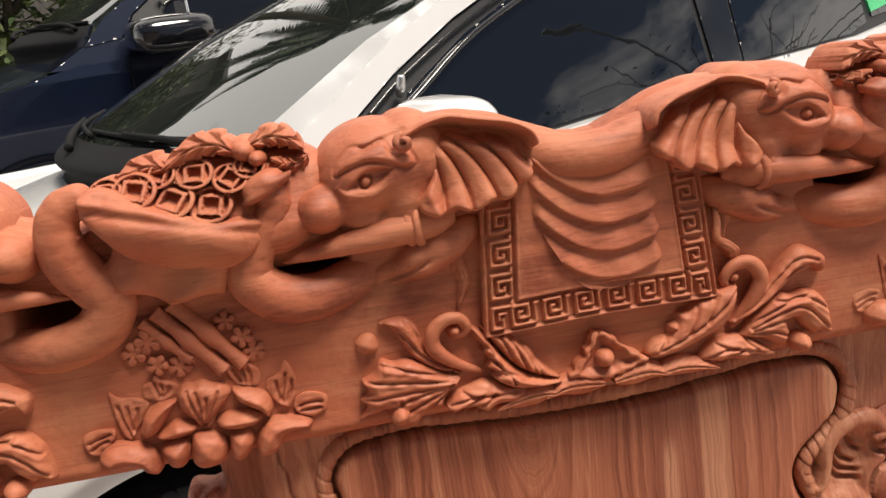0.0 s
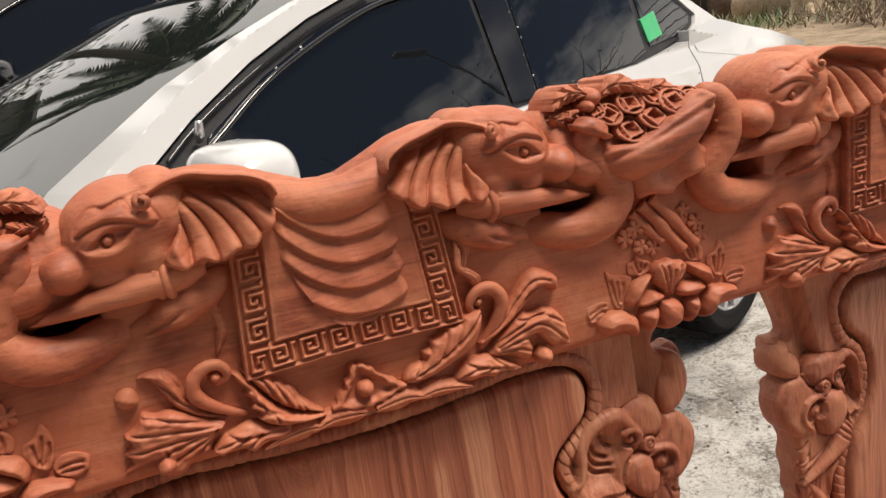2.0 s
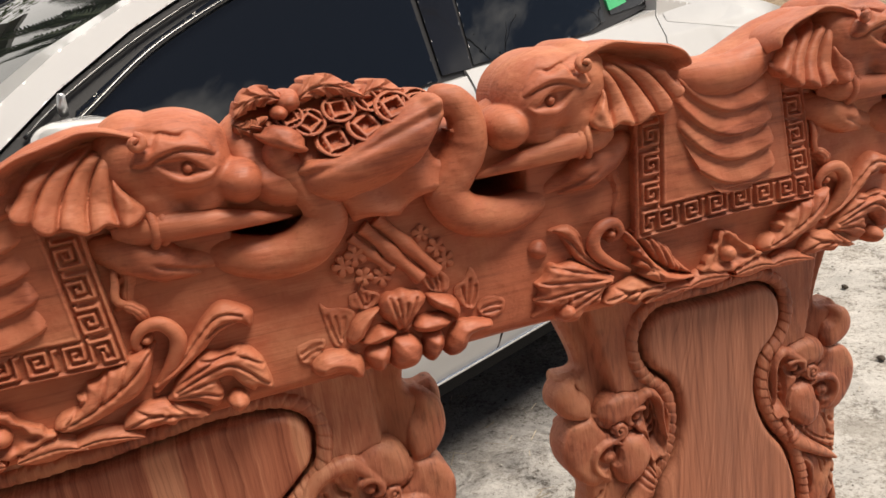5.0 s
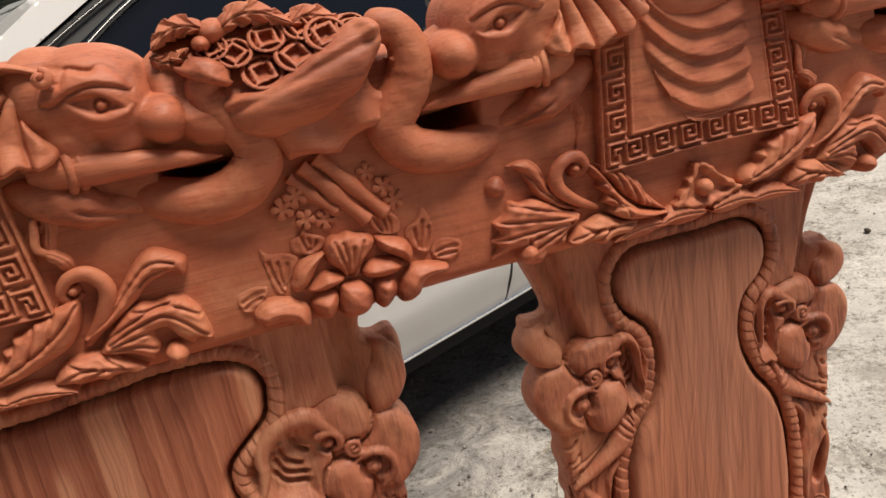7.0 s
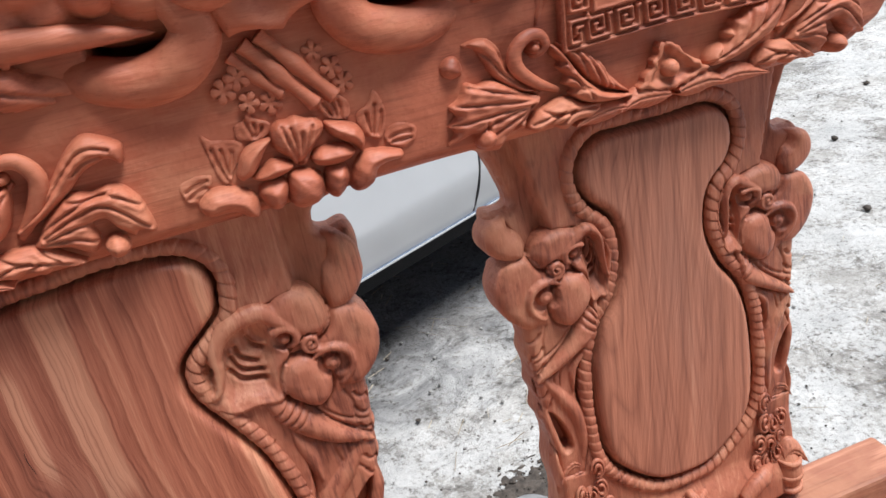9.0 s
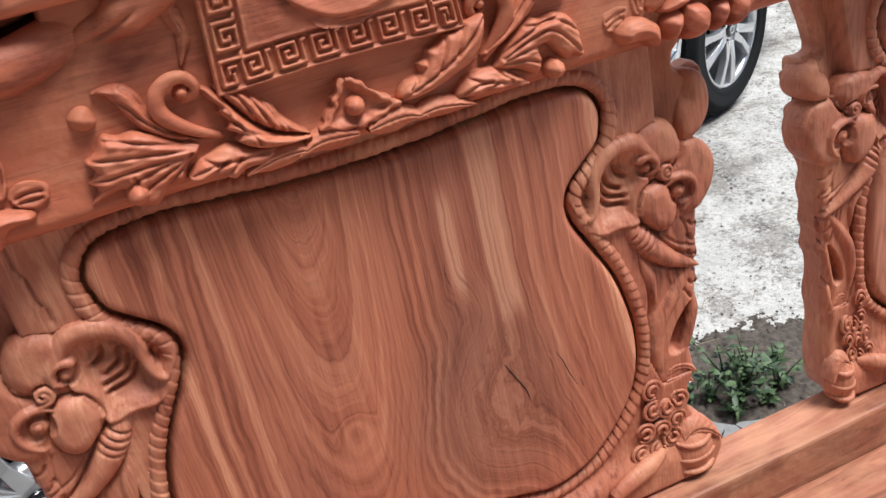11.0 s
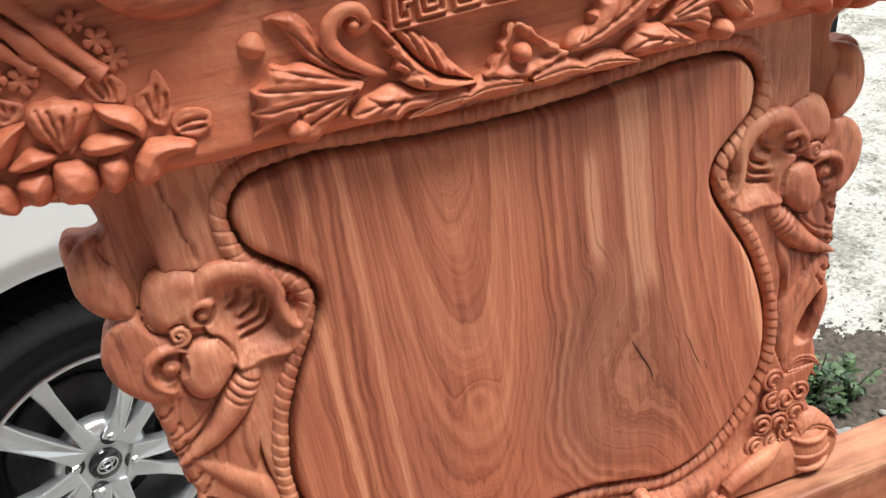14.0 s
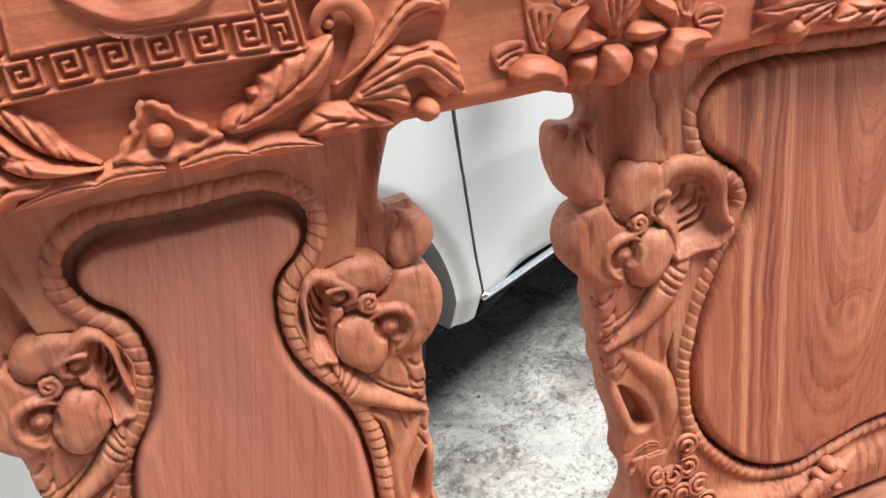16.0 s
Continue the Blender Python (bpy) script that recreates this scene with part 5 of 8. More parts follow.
    made.append(carve("leaf", ((-.101, .578), (-.095, .577), (-.088, .569), (-.081, .556), (-.072, .544), (-.060, .534), (-.036, .525), (-.050, .524), (-.065, .525), (-.078, .529), (-.088, .537), (-.085, .541), (-.092, .546), (-.089, .552), (-.095, .559), (-.093, .563), (-.098, .569)), 0.019, 0.03, 0.008, (((-.099, .575), (-.089, .555), (-.074, .539), (-.043, .527)), ((-.089, .552), (-.083, .548), (-.081, .543)), ((-.084, .542), (-.076, .538), (-.073, .532)), ((-.093, .564), (-.088, .560), (-.086, .555))), (0, -0.12)))
    made.append(carve("leaf", ((-.126, .521), (-.119, .529), (-.109, .533), (-.093, .537), (-.078, .529), (-.062, .524), (-.073, .515), (-.087, .515), (-.096, .511), (-.106, .517), (-.119, .515)), 0.018, 0.028, 0.008, (((-.122, .522), (-.105, .525), (-.065, .523)), ((-.117, .516), (-.109, .520), (-.099, .525)), ((-.104, .517), (-.095, .520), (-.088, .525)), ((-.112, .530), (-.104, .526), (-.097, .526))), (0, -0.1)))
    made.append(carve("leaf", ((-.087, .511), (-.080, .516), (-.070, .524), (-.059, .523), (-.039, .520), (-.051, .510), (-.069, .508)), 0.018, 0.026, 0.008, (((-.082, .513), (-.067, .518), (-.047, .519)),), (0, 0)))
    made.append(carve("leaf", ((.030, .534), (.037, .543), (.050, .546), (.050, .553), (.057, .555), (.059, .561), (.067, .562), (.075, .568), (.083, .569), (.092, .574), (.106, .576), (.104, .560), (.094, .545), (.075, .536), (.054, .529), (.036, .528)), 0.018, 0.029, 0.008, (((.033, .531), (.062, .542), (.087, .556), (.104, .572)), ((.050, .545), (.056, .549), (.058, .555)), ((.065, .544), (.070, .553), (.074, .565)), ((.080, .551), (.084, .560), (.089, .570)), ((.041, .536), (.046, .540), (.049, .545))), (0.06, 0)))
    made.append(carve("stem_leaf", ((.100, .544), (.116, .559), (.130, .571), (.142, .585), (.152, .594), (.161, .597), (.172, .592), (.181, .585), (.180, .576), (.176, .572), (.170, .577), (.162, .576), (.152, .572), (.139, .561), (.119, .549)), 0.018, 0.028, 0.009, (((.105, .547), (.126, .561), (.142, .577), (.157, .588), (.172, .584)), ((.146, .574), (.155, .580), (.166, .581))), (0, 0)))
    made.append(carve("acanthus_leaf", ((.112, .538), (.120, .548), (.132, .558), (.143, .562), (.153, .559), (.164, .561), (.173, .558), (.178, .552), (.182, .544), (.185, .522), (.174, .525), (.170, .522), (.161, .530), (.155, .539), (.147, .538), (.149, .528), (.142, .518), (.128, .526), (.108, .532)), 0.017, 0.028, 0.008, (((.115, .541), (.138, .552), (.161, .556), (.180, .543)), ((.116, .538), (.138, .547), (.159, .549), (.181, .527)), ((.117, .536), (.136, .540), (.149, .539)), ((.115, .534), (.133, .533), (.146, .527)), ((.137, .557), (.152, .556), (.165, .558))), (0, 0.06)))
    made.append(carve("bead", ((.149, .521), (.154, .527), (.160, .527), (.165, .522), (.165, .515), (.158, .511), (.152, .513)), 0.02, 0.033, 0.01, (), (0, 0)))
    made.append(carve("leaf", ((.073, .518), (.079, .529), (.091, .535), (.109, .535), (.122, .526), (.136, .515), (.129, .513), (.116, .516), (.109, .513), (.098, .517), (.091, .515), (.080, .518)), 0.018, 0.028, 0.008, (((.076, .520), (.097, .525), (.131, .516)), ((.092, .517), (.098, .520), (.107, .522)), ((.087, .531), (.095, .527), (.103, .525)), ((.109, .534), (.113, .527), (.120, .521))), (0, -0.1)))
    for g in (-1, 1):
        mir = g > 0
        for sp, w in (([(-.004, .517), (-.020, .519), (-.034, .519), (-.050, .514)], .0098), ([(-.040, .516), (-.056, .518), (-.072, .516), (-.088, .512)], .0080)):
            first.append(leaf("leaf", sp, w, .018, crest, WOOD_CREST, 0, 0, .008, 0, .004, .8, .0022, mir))

    def bud(X, Z):
        p = [(-.030, .528), (-.018, .542), (-.008, .560), (.002, .556), (.012, .546), (.032, .530), (.016, .524), (0, .521), (-.016, .523)]
        s = poly_sdf(X, Z, p) + .0007 * np.sin(X * 520 + 2 * np.sin(Z * 300)) + .0005 * np.sin(Z * 610 + X * 90)
        h = 0.026 + .0005 * np.sin(np.arctan2(X + .002, Z - .537) * 9) * smooth(.007, .014, np.hypot(X + .002, Z - .537)) - 0.006 * smooth(0.002, 0.008, -s) - 0.002 * np.clip(1 + s / 0.002, 0, 1)
        return h, s
    first.append(relief("calyx", (-.036, .036, .515, .565), 0.0012, bud, 0.0, WOOD_CREST, crest, "three-pointed calyx round a bead"))
    first.append(petal("bead", -.002, .537, .0078, .0078, 0, .018, .013, crest, WOOD_CREST, 0, "", .001))
    for ob in first:
        for k in (-1, 1):
            if k == 1:
                again(ob, crest, pose(UNIT, 0, 0))
            else:
                again(ob, crest, pose(-UNIT, 0, 0))
    # legs carved beside the blankets, seen as thin folds
    for g in (False, True):
        for k in UNITS:
            o = leaf("fold", [(.098, .652), (.102, .630), (.099, .612), (.106, .594)], .006, .015, crest, WOOD_CREST, 3, 0.3, 0.004, 0, 0.004, 0.8, 0.0015, g)
            o.matrix_basis = pose(k * UNIT, 0, 0)


border()


# ---- carving on the splats ----
def rope(half, name, parent, wide=0.0068, pitch=0.0100):
    c = spline(both_sides(half), 2400, True)
    seg = np.linalg.norm(np.roll(c, -1, 0) - c, axis=1)
    arc = np.concatenate([[0], np.cumsum(seg)[:-1]])
    t = np.roll(c, -1, 0) - np.roll(c, 1, 0)
    t /= np.linalg.norm(t, axis=1)[:, None] + 1e-12
    nrm = np.stack([-t[:, 1], t[:, 0]], -1)
    total = seg.sum()
    turns = round(total / pitch)
    sides, verts, faces = 14, [], []
    n = len(c)
    for i in range(n):
        for k in range(sides):
            w = math.pi * (-0.12 + 1.24 * k / (sides - 1))
            f = (turns * arc[i] / total + 0.75 * (w / math.pi - .5) + .16 * math.sin(arc[i] * 61) + .1 * math.sin(arc[i] * 37 + 1)) % 1.0
            notch = math.exp(-((f - .5) / .10) ** 2) * (1 + .35 * math.sin(arc[i] * 83))
            r = wide * (1.0 + .05 * math.sin(arc[i] * 130) - .12 * notch + .14 * ((f + .5) % 1.0 - .5))
            p = c[i] + nrm[i] * r * math.cos(w)
            verts.append((p[0], 0.0080 - r * .95 * math.sin(w), p[1]))
    for i in range(n):
        j = (i + 1) % n
        for k in range(sides - 1):
            faces.append((i * sides + k, i * sides + k + 1, j * sides + k + 1, j * sides + k))
    return link_mesh(name, verts, faces, WOOD_SPLAT, parent, "twisted rope moulding round the panel")


# drying checks in the panel, along the grain
mid_panel = [c for c in splat_mid.children if c.name.startswith("panel")][0]
for path in ([(.132, .262), (.139, .246), (.143, .232), (.150, .214), (.157, .194)], [(.151, .226), (.155, .214), (.156, .203)], [(.082, .268), (.090, .250), (.098, .232), (.101, .214)],
             [(-.048, .232), (-.044, .214), (-.034, .200), (-.033, .182)], [(.050, .395), (.047, .375), (.050, .356)]):
    sweep("drying_check", [(x, .0004, z) for x, z in path], [.0001, .0006, .0007, .0005, .0001], CHECK_DARK, mid_panel, "", 5, 24)
rope(ROPE_C, "rope_moulding", splat_mid)
rope(ROPE_S, "rope_moulding", splat_r)
rope(ROPE_L, "rope_moulding", splat_l)


def pad(X, Z, cx, cz, rx, rz, ang, lift, h, p=2.6):
    """A flat-topped rounded boss."""
    c, s = math.cos(radians(ang)), math.sin(radians(ang))
    u, v = ((X - cx) * c + (Z - cz) * s) / rx, (-(X - cx) * s + (Z - cz) * c) / rz
    q = np.sqrt(u * u + v * v)
    return np.where(q < 1, lift + h * np.maximum(1 - q ** p, 0) ** 0.55, lift - 0.02), (q - 1) * min(rx, rz)


def face_relief(X, Z):
    """Elephant face: curled petals behind, two brow lobes, hollow ear with a rolled rim, eye, muzzle and ringed trunk; folds below."""
    h, s = np.full(X.shape, -.030), np.full(X.shape, 1e9)

    def put(got):
        nonlocal h, s
        h, s = np.maximum(h, got[0]), np.minimum(s, got[1])
    # curled petal at the end of the neck's cove
    put(lump(X, Z, [(.297, .474), (.312, .473), (.321, .464), (.325, .448), (.323, .432), (.314, .418), (.302, .411), (.291, .412), (.288, .425), (.290, .440), (.294, .454), (.2955, .466)], -.016, -.004, .013))
    h = h - .012 * np.exp(-(((X - .298) / .006) ** 2 + ((Z - .464) / .014) ** 2))
    # body under the head
    put(lump(X, Z, [(.238, .356), (.298, .352), (.303, .330), (.301, .300), (.298, .270), (.292, .240), (.284, .200), (.284, .168), (.244, .163), (.232, .200), (.238, .260), (.236, .310)], -.018, -.0075, .011))
    # solid head behind the lobes and curls
    put(lump(X, Z, [(.240, .424), (.262, .436), (.286, .418), (.310, .402), (.317, .376), (.304, .346), (.262, .336), (.242, .344), (.238, .370), (.240, .400)], -.012, -.0065, .008))
    # brow lobes
    put(lump(X, Z, [(.287, .411), (.300, .413), (.312, .408), (.321, .396), (.324, .382), (.320, .364), (.310, .350), (.298, .342), (.285, .345), (.276, .360), (.272, .380), (.277, .398)], -.011, -.003, .011))
    q = poly_sdf(X, Z, spline([(.239, .428), (.248, .438), (.262, .442), (.277, .438), (.286, .425), (.288, .410), (.281, .397), (.268, .394), (.255, .400), (.246, .412)], 50, True))
    h = h - .005 * np.exp(-(np.maximum(q, 0) / .003) ** 2) * (q > 0)
    put(lump(X, Z, [(.239, .428), (.248, .438), (.262, .442), (.277, .438), (.286, .425), (.288, .410), (.281, .397), (.268, .394), (.255, .400), (.246, .412)], -.014, .0005, .014))
    # hollow ear
    cup = spline([(.222, .432), (.205, .429), (.190, .417), (.176, .401), (.1715, .389), (.183, .370), (.189, .360), (.198, .354), (.215, .355), (.231, .352), (.239, .357), (.244, .378), (.250, .392), (.247, .412), (.236, .428)], 80, True)
    q = poly_sdf(X, Z, cup)
    d = np.clip(-q / .020, 0, 1)
    hollow = -.0015 - .010 * smooth(.10, 1, d) - .002 * smooth(.375, .42, Z)
    for c in ([(.211, .404), (.213, .395), (.224, .388)], [(.206, .397), (.211, .385), (.227, .380)], [(.203, .387), (.210, .377), (.227, .373)], [(.222, .410), (.224, .403), (.231, .398)]):
        hollow = hollow - .0060 * groove(X, Z, c, .0019) + .0022 * groove(X - .001, Z - .0045, c, .0024)
    h = np.where(q < 0, hollow, h - .004 * np.exp(-(np.maximum(q, 0) / .0025) ** 2) * (X > .22))
    s = np.minimum(s, q)
    # the flap's outer pleats
    for c in ([(.181, .398), (.185, .392), (.187, .384)], [(.179, .391), (.184, .386), (.186, .378)], [(.184, .404), (.189, .397), (.190, .390)]):
        h = h - .0022 * groove(X, Z, c, .0011)
    put(tube_h(X, Z, [(.184, .364), (.198, .3555), (.215, .3565), (.231, .3535), (.238, .359), (.243, .378)], [.0020, .0026, .0026, .0026, .0026, .0022], [-.004, -.003, -.003, -.003, -.003, -.004]))
    # rolled rim that ends in a hook
    put(tube_h(X, Z, [(.2585, .398), (.257, .408), (.248, .420), (.237, .430), (.222, .430), (.207, .424), (.1965, .410), (.1945, .392), (.1910, .378), (.1860, .373)], [.0028, .0045, .0065, .0082, .0082, .0074, .0058, .0042, .0032, .0022], [-.002, -.003, -.005, -.006, -.006, -.005, -.003, -.002, -.001, -.001], 44))
    # muzzle
    mz = [(.243, .380), (.252, .384), (.263, .384), (.272, .373), (.277, .357), (.273, .342), (.262, .335), (.250, .340), (.241, .350), (.237, .364)]
    q = poly_sdf(X, Z, spline(mz, 50, True))
    h = h - .0045 * np.exp(-(np.maximum(q, 0) / .0024) ** 2) * (q > 0)
    put(lump(X, Z, mz, -.008, .0035, .013))
    # eye in its socket, lid and brow
    e = np.sqrt(((X - .2815) / 1.1) ** 2 + (Z - .3695) ** 2)
    h = np.where(e < .0125, np.minimum(h, -.0075 + .30 * np.maximum(e - .0075, 0)), h)
    put(tube_h(X, Z, [(.2665, .3790), (.274, .3835), (.284, .3840), (.293, .3785), (.2965, .3680), (.293, .3575), (.2860, .3500), (.2820, .3480)], [.0016, .0028, .0034, .0034, .0030, .0026, .0020, .0008], [-.003, -.002, -.001, -.001, -.002, -.003, -.004, -.006], 30))
    e2 = np.sqrt((X - .2805) ** 2 + (Z - .3695) ** 2)
    put(pad(X, Z, .2805, .3695, .0074, .0070, 0, -.007, .0072, 2))
    h = h - .0018 * np.exp(-((e2 - .0036) / .0008) ** 2)
    # the rim's hook bends round a small bead in a hollow
    q = np.sqrt((X - .2485) ** 2 + (Z - .4030) ** 2)
    h = np.where(q < .0100, np.minimum(h, -.0095 + .25 * np.maximum(q - .006, 0)), h)
    put(pad(X, Z, .2492, .4022, .0056, .0054, 0, -.0095, .0085, 2))
    hook = [(.2485 + .0098 * math.cos(radians(a)), .4030 + .0098 * math.sin(radians(a))) for a in (128, 95, 60, 25, -10, -45, -75)]
    put(tube_h(X, Z, hook, [.0040, .0036, .0032, .0030, .0027, .0022, .0012], [-.003, -.0015, -.001, -.001, -.0015, -.003, -.006], 30))
    # a coil on the brow that runs on into the lid
    q = np.sqrt((X - .2680) ** 2 + (Z - .3930) ** 2)
    h = np.where(q < .0092, np.minimum(h, -.0055), h)
    s = np.minimum(s, q - .0092)
    coil = [(.2680 + (.0074 - .0064 * k / 14) * math.cos(radians(-70 - 40 * k)), .3930 + (.0074 - .0064 * k / 14) * math.sin(radians(-70 - 40 * k))) for k in range(15)]
    put(tube_h(X, Z, [(.2790, .3842)] + coil, [.0024, .0024, .0023, .0021, .0018, .0015], [-.002, -.002, -.0015, -.001, -.0005, .0005], 60))
    # ringed trunk that tapers towards the edge
    tr = tube_h(X, Z, [(.2275, .348), (.2375, .335), (.2520, .317), (.270, .301), (.298, .285)], [.0080, .0125, .0112, .0080, .0015], [-.010, -.0105, -.0095, -.0085, -.0085], 34)
    u = (X - .2275) * .60 - (Z - .348) * .80 + 14.0 * ((X - .240) * .80 + (Z - .332) * .60) ** 2
    ring = np.exp(-((((u - .004) / .0068) % 1.0 - .5) / .17) ** 2) * smooth(.002, .005, u) * smooth(.030, .026, u)
    q = tr[1]
    h = h - .004 * np.exp(-(np.maximum(q, 0) / .0025) ** 2) * (q > 0) * (Z < .35)
    put((tr[0] - .0030 * ring * (q < 0), q))
    # pointed leaf between the trunk and the rope
    put(lump(X, Z, [(.232, .326), (.241, .314), (.249, .300), (.252, .281), (.247, .257), (.240, .271), (.233, .290), (.229, .308)], -.014, -.003, .010))
    # grooves that follow the trunk and the back
    for c in ([(.262, .330), (.276, .316), (.296, .306)], [(.258, .322), (.272, .309), (.292, .298)], [(.283, .340), (.288, .325), (.287, .312)], [(.262, .292), (.266, .274), (.274, .262)], [(.272, .290), (.275, .272), (.284, .258)]):
        h = h - .0020 * groove(X, Z, c, .0012) * (q > 0)
    # scallops along the outer edge
    for k in range(7):
        zc = .336 - .0155 * k
        h = h - .0030 * np.exp(-((np.sqrt((X - .299 + .0012 * k) ** 2 + (Z - zc) ** 2) - .0085) / .0015) ** 2) * (Z < zc) * (X > .286 - .0015 * k)
    # bent limb, the hollow beside it and the hollow's outer rim
    put(tube_h(X, Z, [(.286, .284), (.266, .262), (.248, .240), (.241, .212), (.245, .184)], [.005, .0105, .0125, .0125, .008], [-.012, -.0135, -.0145, -.0150, -.0150], 30))
    q = poly_sdf(X, Z, spline([(.287, .246), (.272, .232), (.262, .214), (.259, .200), (.270, .197), (.278, .206), (.283, .224)], 40, True))
    h = h - .024 * smooth(.003, -.005, q)
    put(tube_h(X, Z, [(.291, .256), (.2905, .238), (.285, .218), (.277, .198), (.264, .188)], [.003, .0058, .0062, .006, .004], [-.014, -.013, -.0135, -.0145, -.016], 26))
    return h, s


def narrow(ob, mirror):
    """Fit a piece of the wide splat's edge to the narrow splat."""
    me = ob.data
    co = np.empty(len(me.vertices) * 3)
    me.vertices.foreach_get("co", co)
    co = co.reshape(-1, 3)
    g = -1 if mirror else 1
    x, z = g * co[:, 0], co[:, 2].copy()
    x, z = slim(x, z)
    co[:, 0], co[:, 2] = g * x, z
    me.vertices.foreach_set("co", co.ravel())
    me.update()


def face(parent, W, dx, mirror):
    """Small elephant face with a tusk, folds and a curly rosette on one edge of a splat."""
    made = [relief("elephant_face", (.166, .332, .158, .480), .00115, face_relief, .036, W, parent, "carved elephant face with a hollow ear", mirror)]
    g = -1 if mirror else 1
    # leaf over the rosette
    for sp, w in (([(.252, .176), (.262, .180), (.276, .176), (.287, .164)], .0075), ([(.250, .168), (.262, .166), (.274, .162), (.282, .154)], .006)):
        made.append(leaf("fold", sp, w, -.012, parent, W, 0, 0, .006, .001, -.034, .75, .0020, mirror))
    # rosette of curls
    for k, (x, z) in enumerate(((.229, .170), (.228, .146), (.244, .142), (.258, .146), (.216, .122), (.235, .118), (.254, .124), (.209, .099), (.231, .096), (.247, .104))):
        made.append(petal("rosette_boss", x, z, .0112, .0112, 0, -.012, .010, parent, W, 0, "", .002, mirror, .010))
        for r in (.0104, .0052):
            made.append(sweep("rosette_curl", [(g * (x + r * math.cos(a + k)), .0020 - .25 * (.0104 - r), z + r * math.sin(a + k)) for a in np.linspace(0, 5.0, 9)], [.0012, .0022, .0023, .0022, .0012], W, parent, "", 7, 26))
    # wrapped bulb at the foot, with a pointed leaf
    made.append(petal("foot_bulb", .270, .076, .027, .030, 10, -.008, .020, parent, W, 0, "", .002, mirror, .012))
    for zz, rr in ((.096, .022), (.078, .0265), (.062, .024)):
        made.append(sweep("foot_wrap", [(g * (.270 + rr * math.cos(a)), .006 - .016 * math.sin(a), zz - .006 * math.sin(a)) for a in np.linspace(0, math.pi, 8)], [.001, .0034, .0034, .001], W, parent, "", 8, 24))
    made.append(leaf("foot_leaf", [(.258, .096), (.272, .103), (.286, .098), (.300, .084)], .012, -.002, parent, W, 0, 0, .007, .004, -.012, .75, .002, mirror))
    # scrolls along the foot, each at the end of a swelling stem
    for x, z, r, hd, tail, rad in ((.152, .068, .0085, g, ((.240, .004, .090), (.212, -.006, .088), (.185, -.010, .083), (.164, -.012, .074)), (.004, .011, .010, .0075)),
                                   (.122, .064, .0075, -g, ((.040, .004, .092), (.068, -.006, .088), (.095, -.010, .080), (.112, -.012, .072)), (.003, .009, .009, .0065))):
        made.append(sweep("foot_stem", [(g * p, y_, q) for p, y_, q in tail], list(rad), W, parent, "", 12, 26, squash=.8))
        made.append(spiral("foot_scroll", g * x, z, r, 1.2, -.014, .0058, 90, hd, parent, W))
        made.append(petal("scroll_eye", x, z, .0042, .0042, 0, .012, .010, parent, W, 0, "", .001, mirror))
    for k, (x, z) in enumerate(((.078, .098), (.088, .088), (.076, .084), (.066, .090), (.086, .074), (.072, .072))):
        made.append(petal("tuft", x, z, .0075, .0062, 40 * k, .004, .011, parent, W, 3, "", .001, mirror))
    if dx:
        for o in made:
            narrow(o, mirror)
    return made


for mir in (False, True):
    face(splat_mid, WOOD_SPLAT, 0.0, mir)
    got = face(splat_r, WOOD_SPLAT, 0.056 if mir else -0.056, mir)
    for o in got:
        again(o, splat_l, o.matrix_basis.copy())

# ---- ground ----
# where the car's painted shade on the ground begins and ends
CAR_SHADE = (1.35, 1.90, 1.75, 2.3)

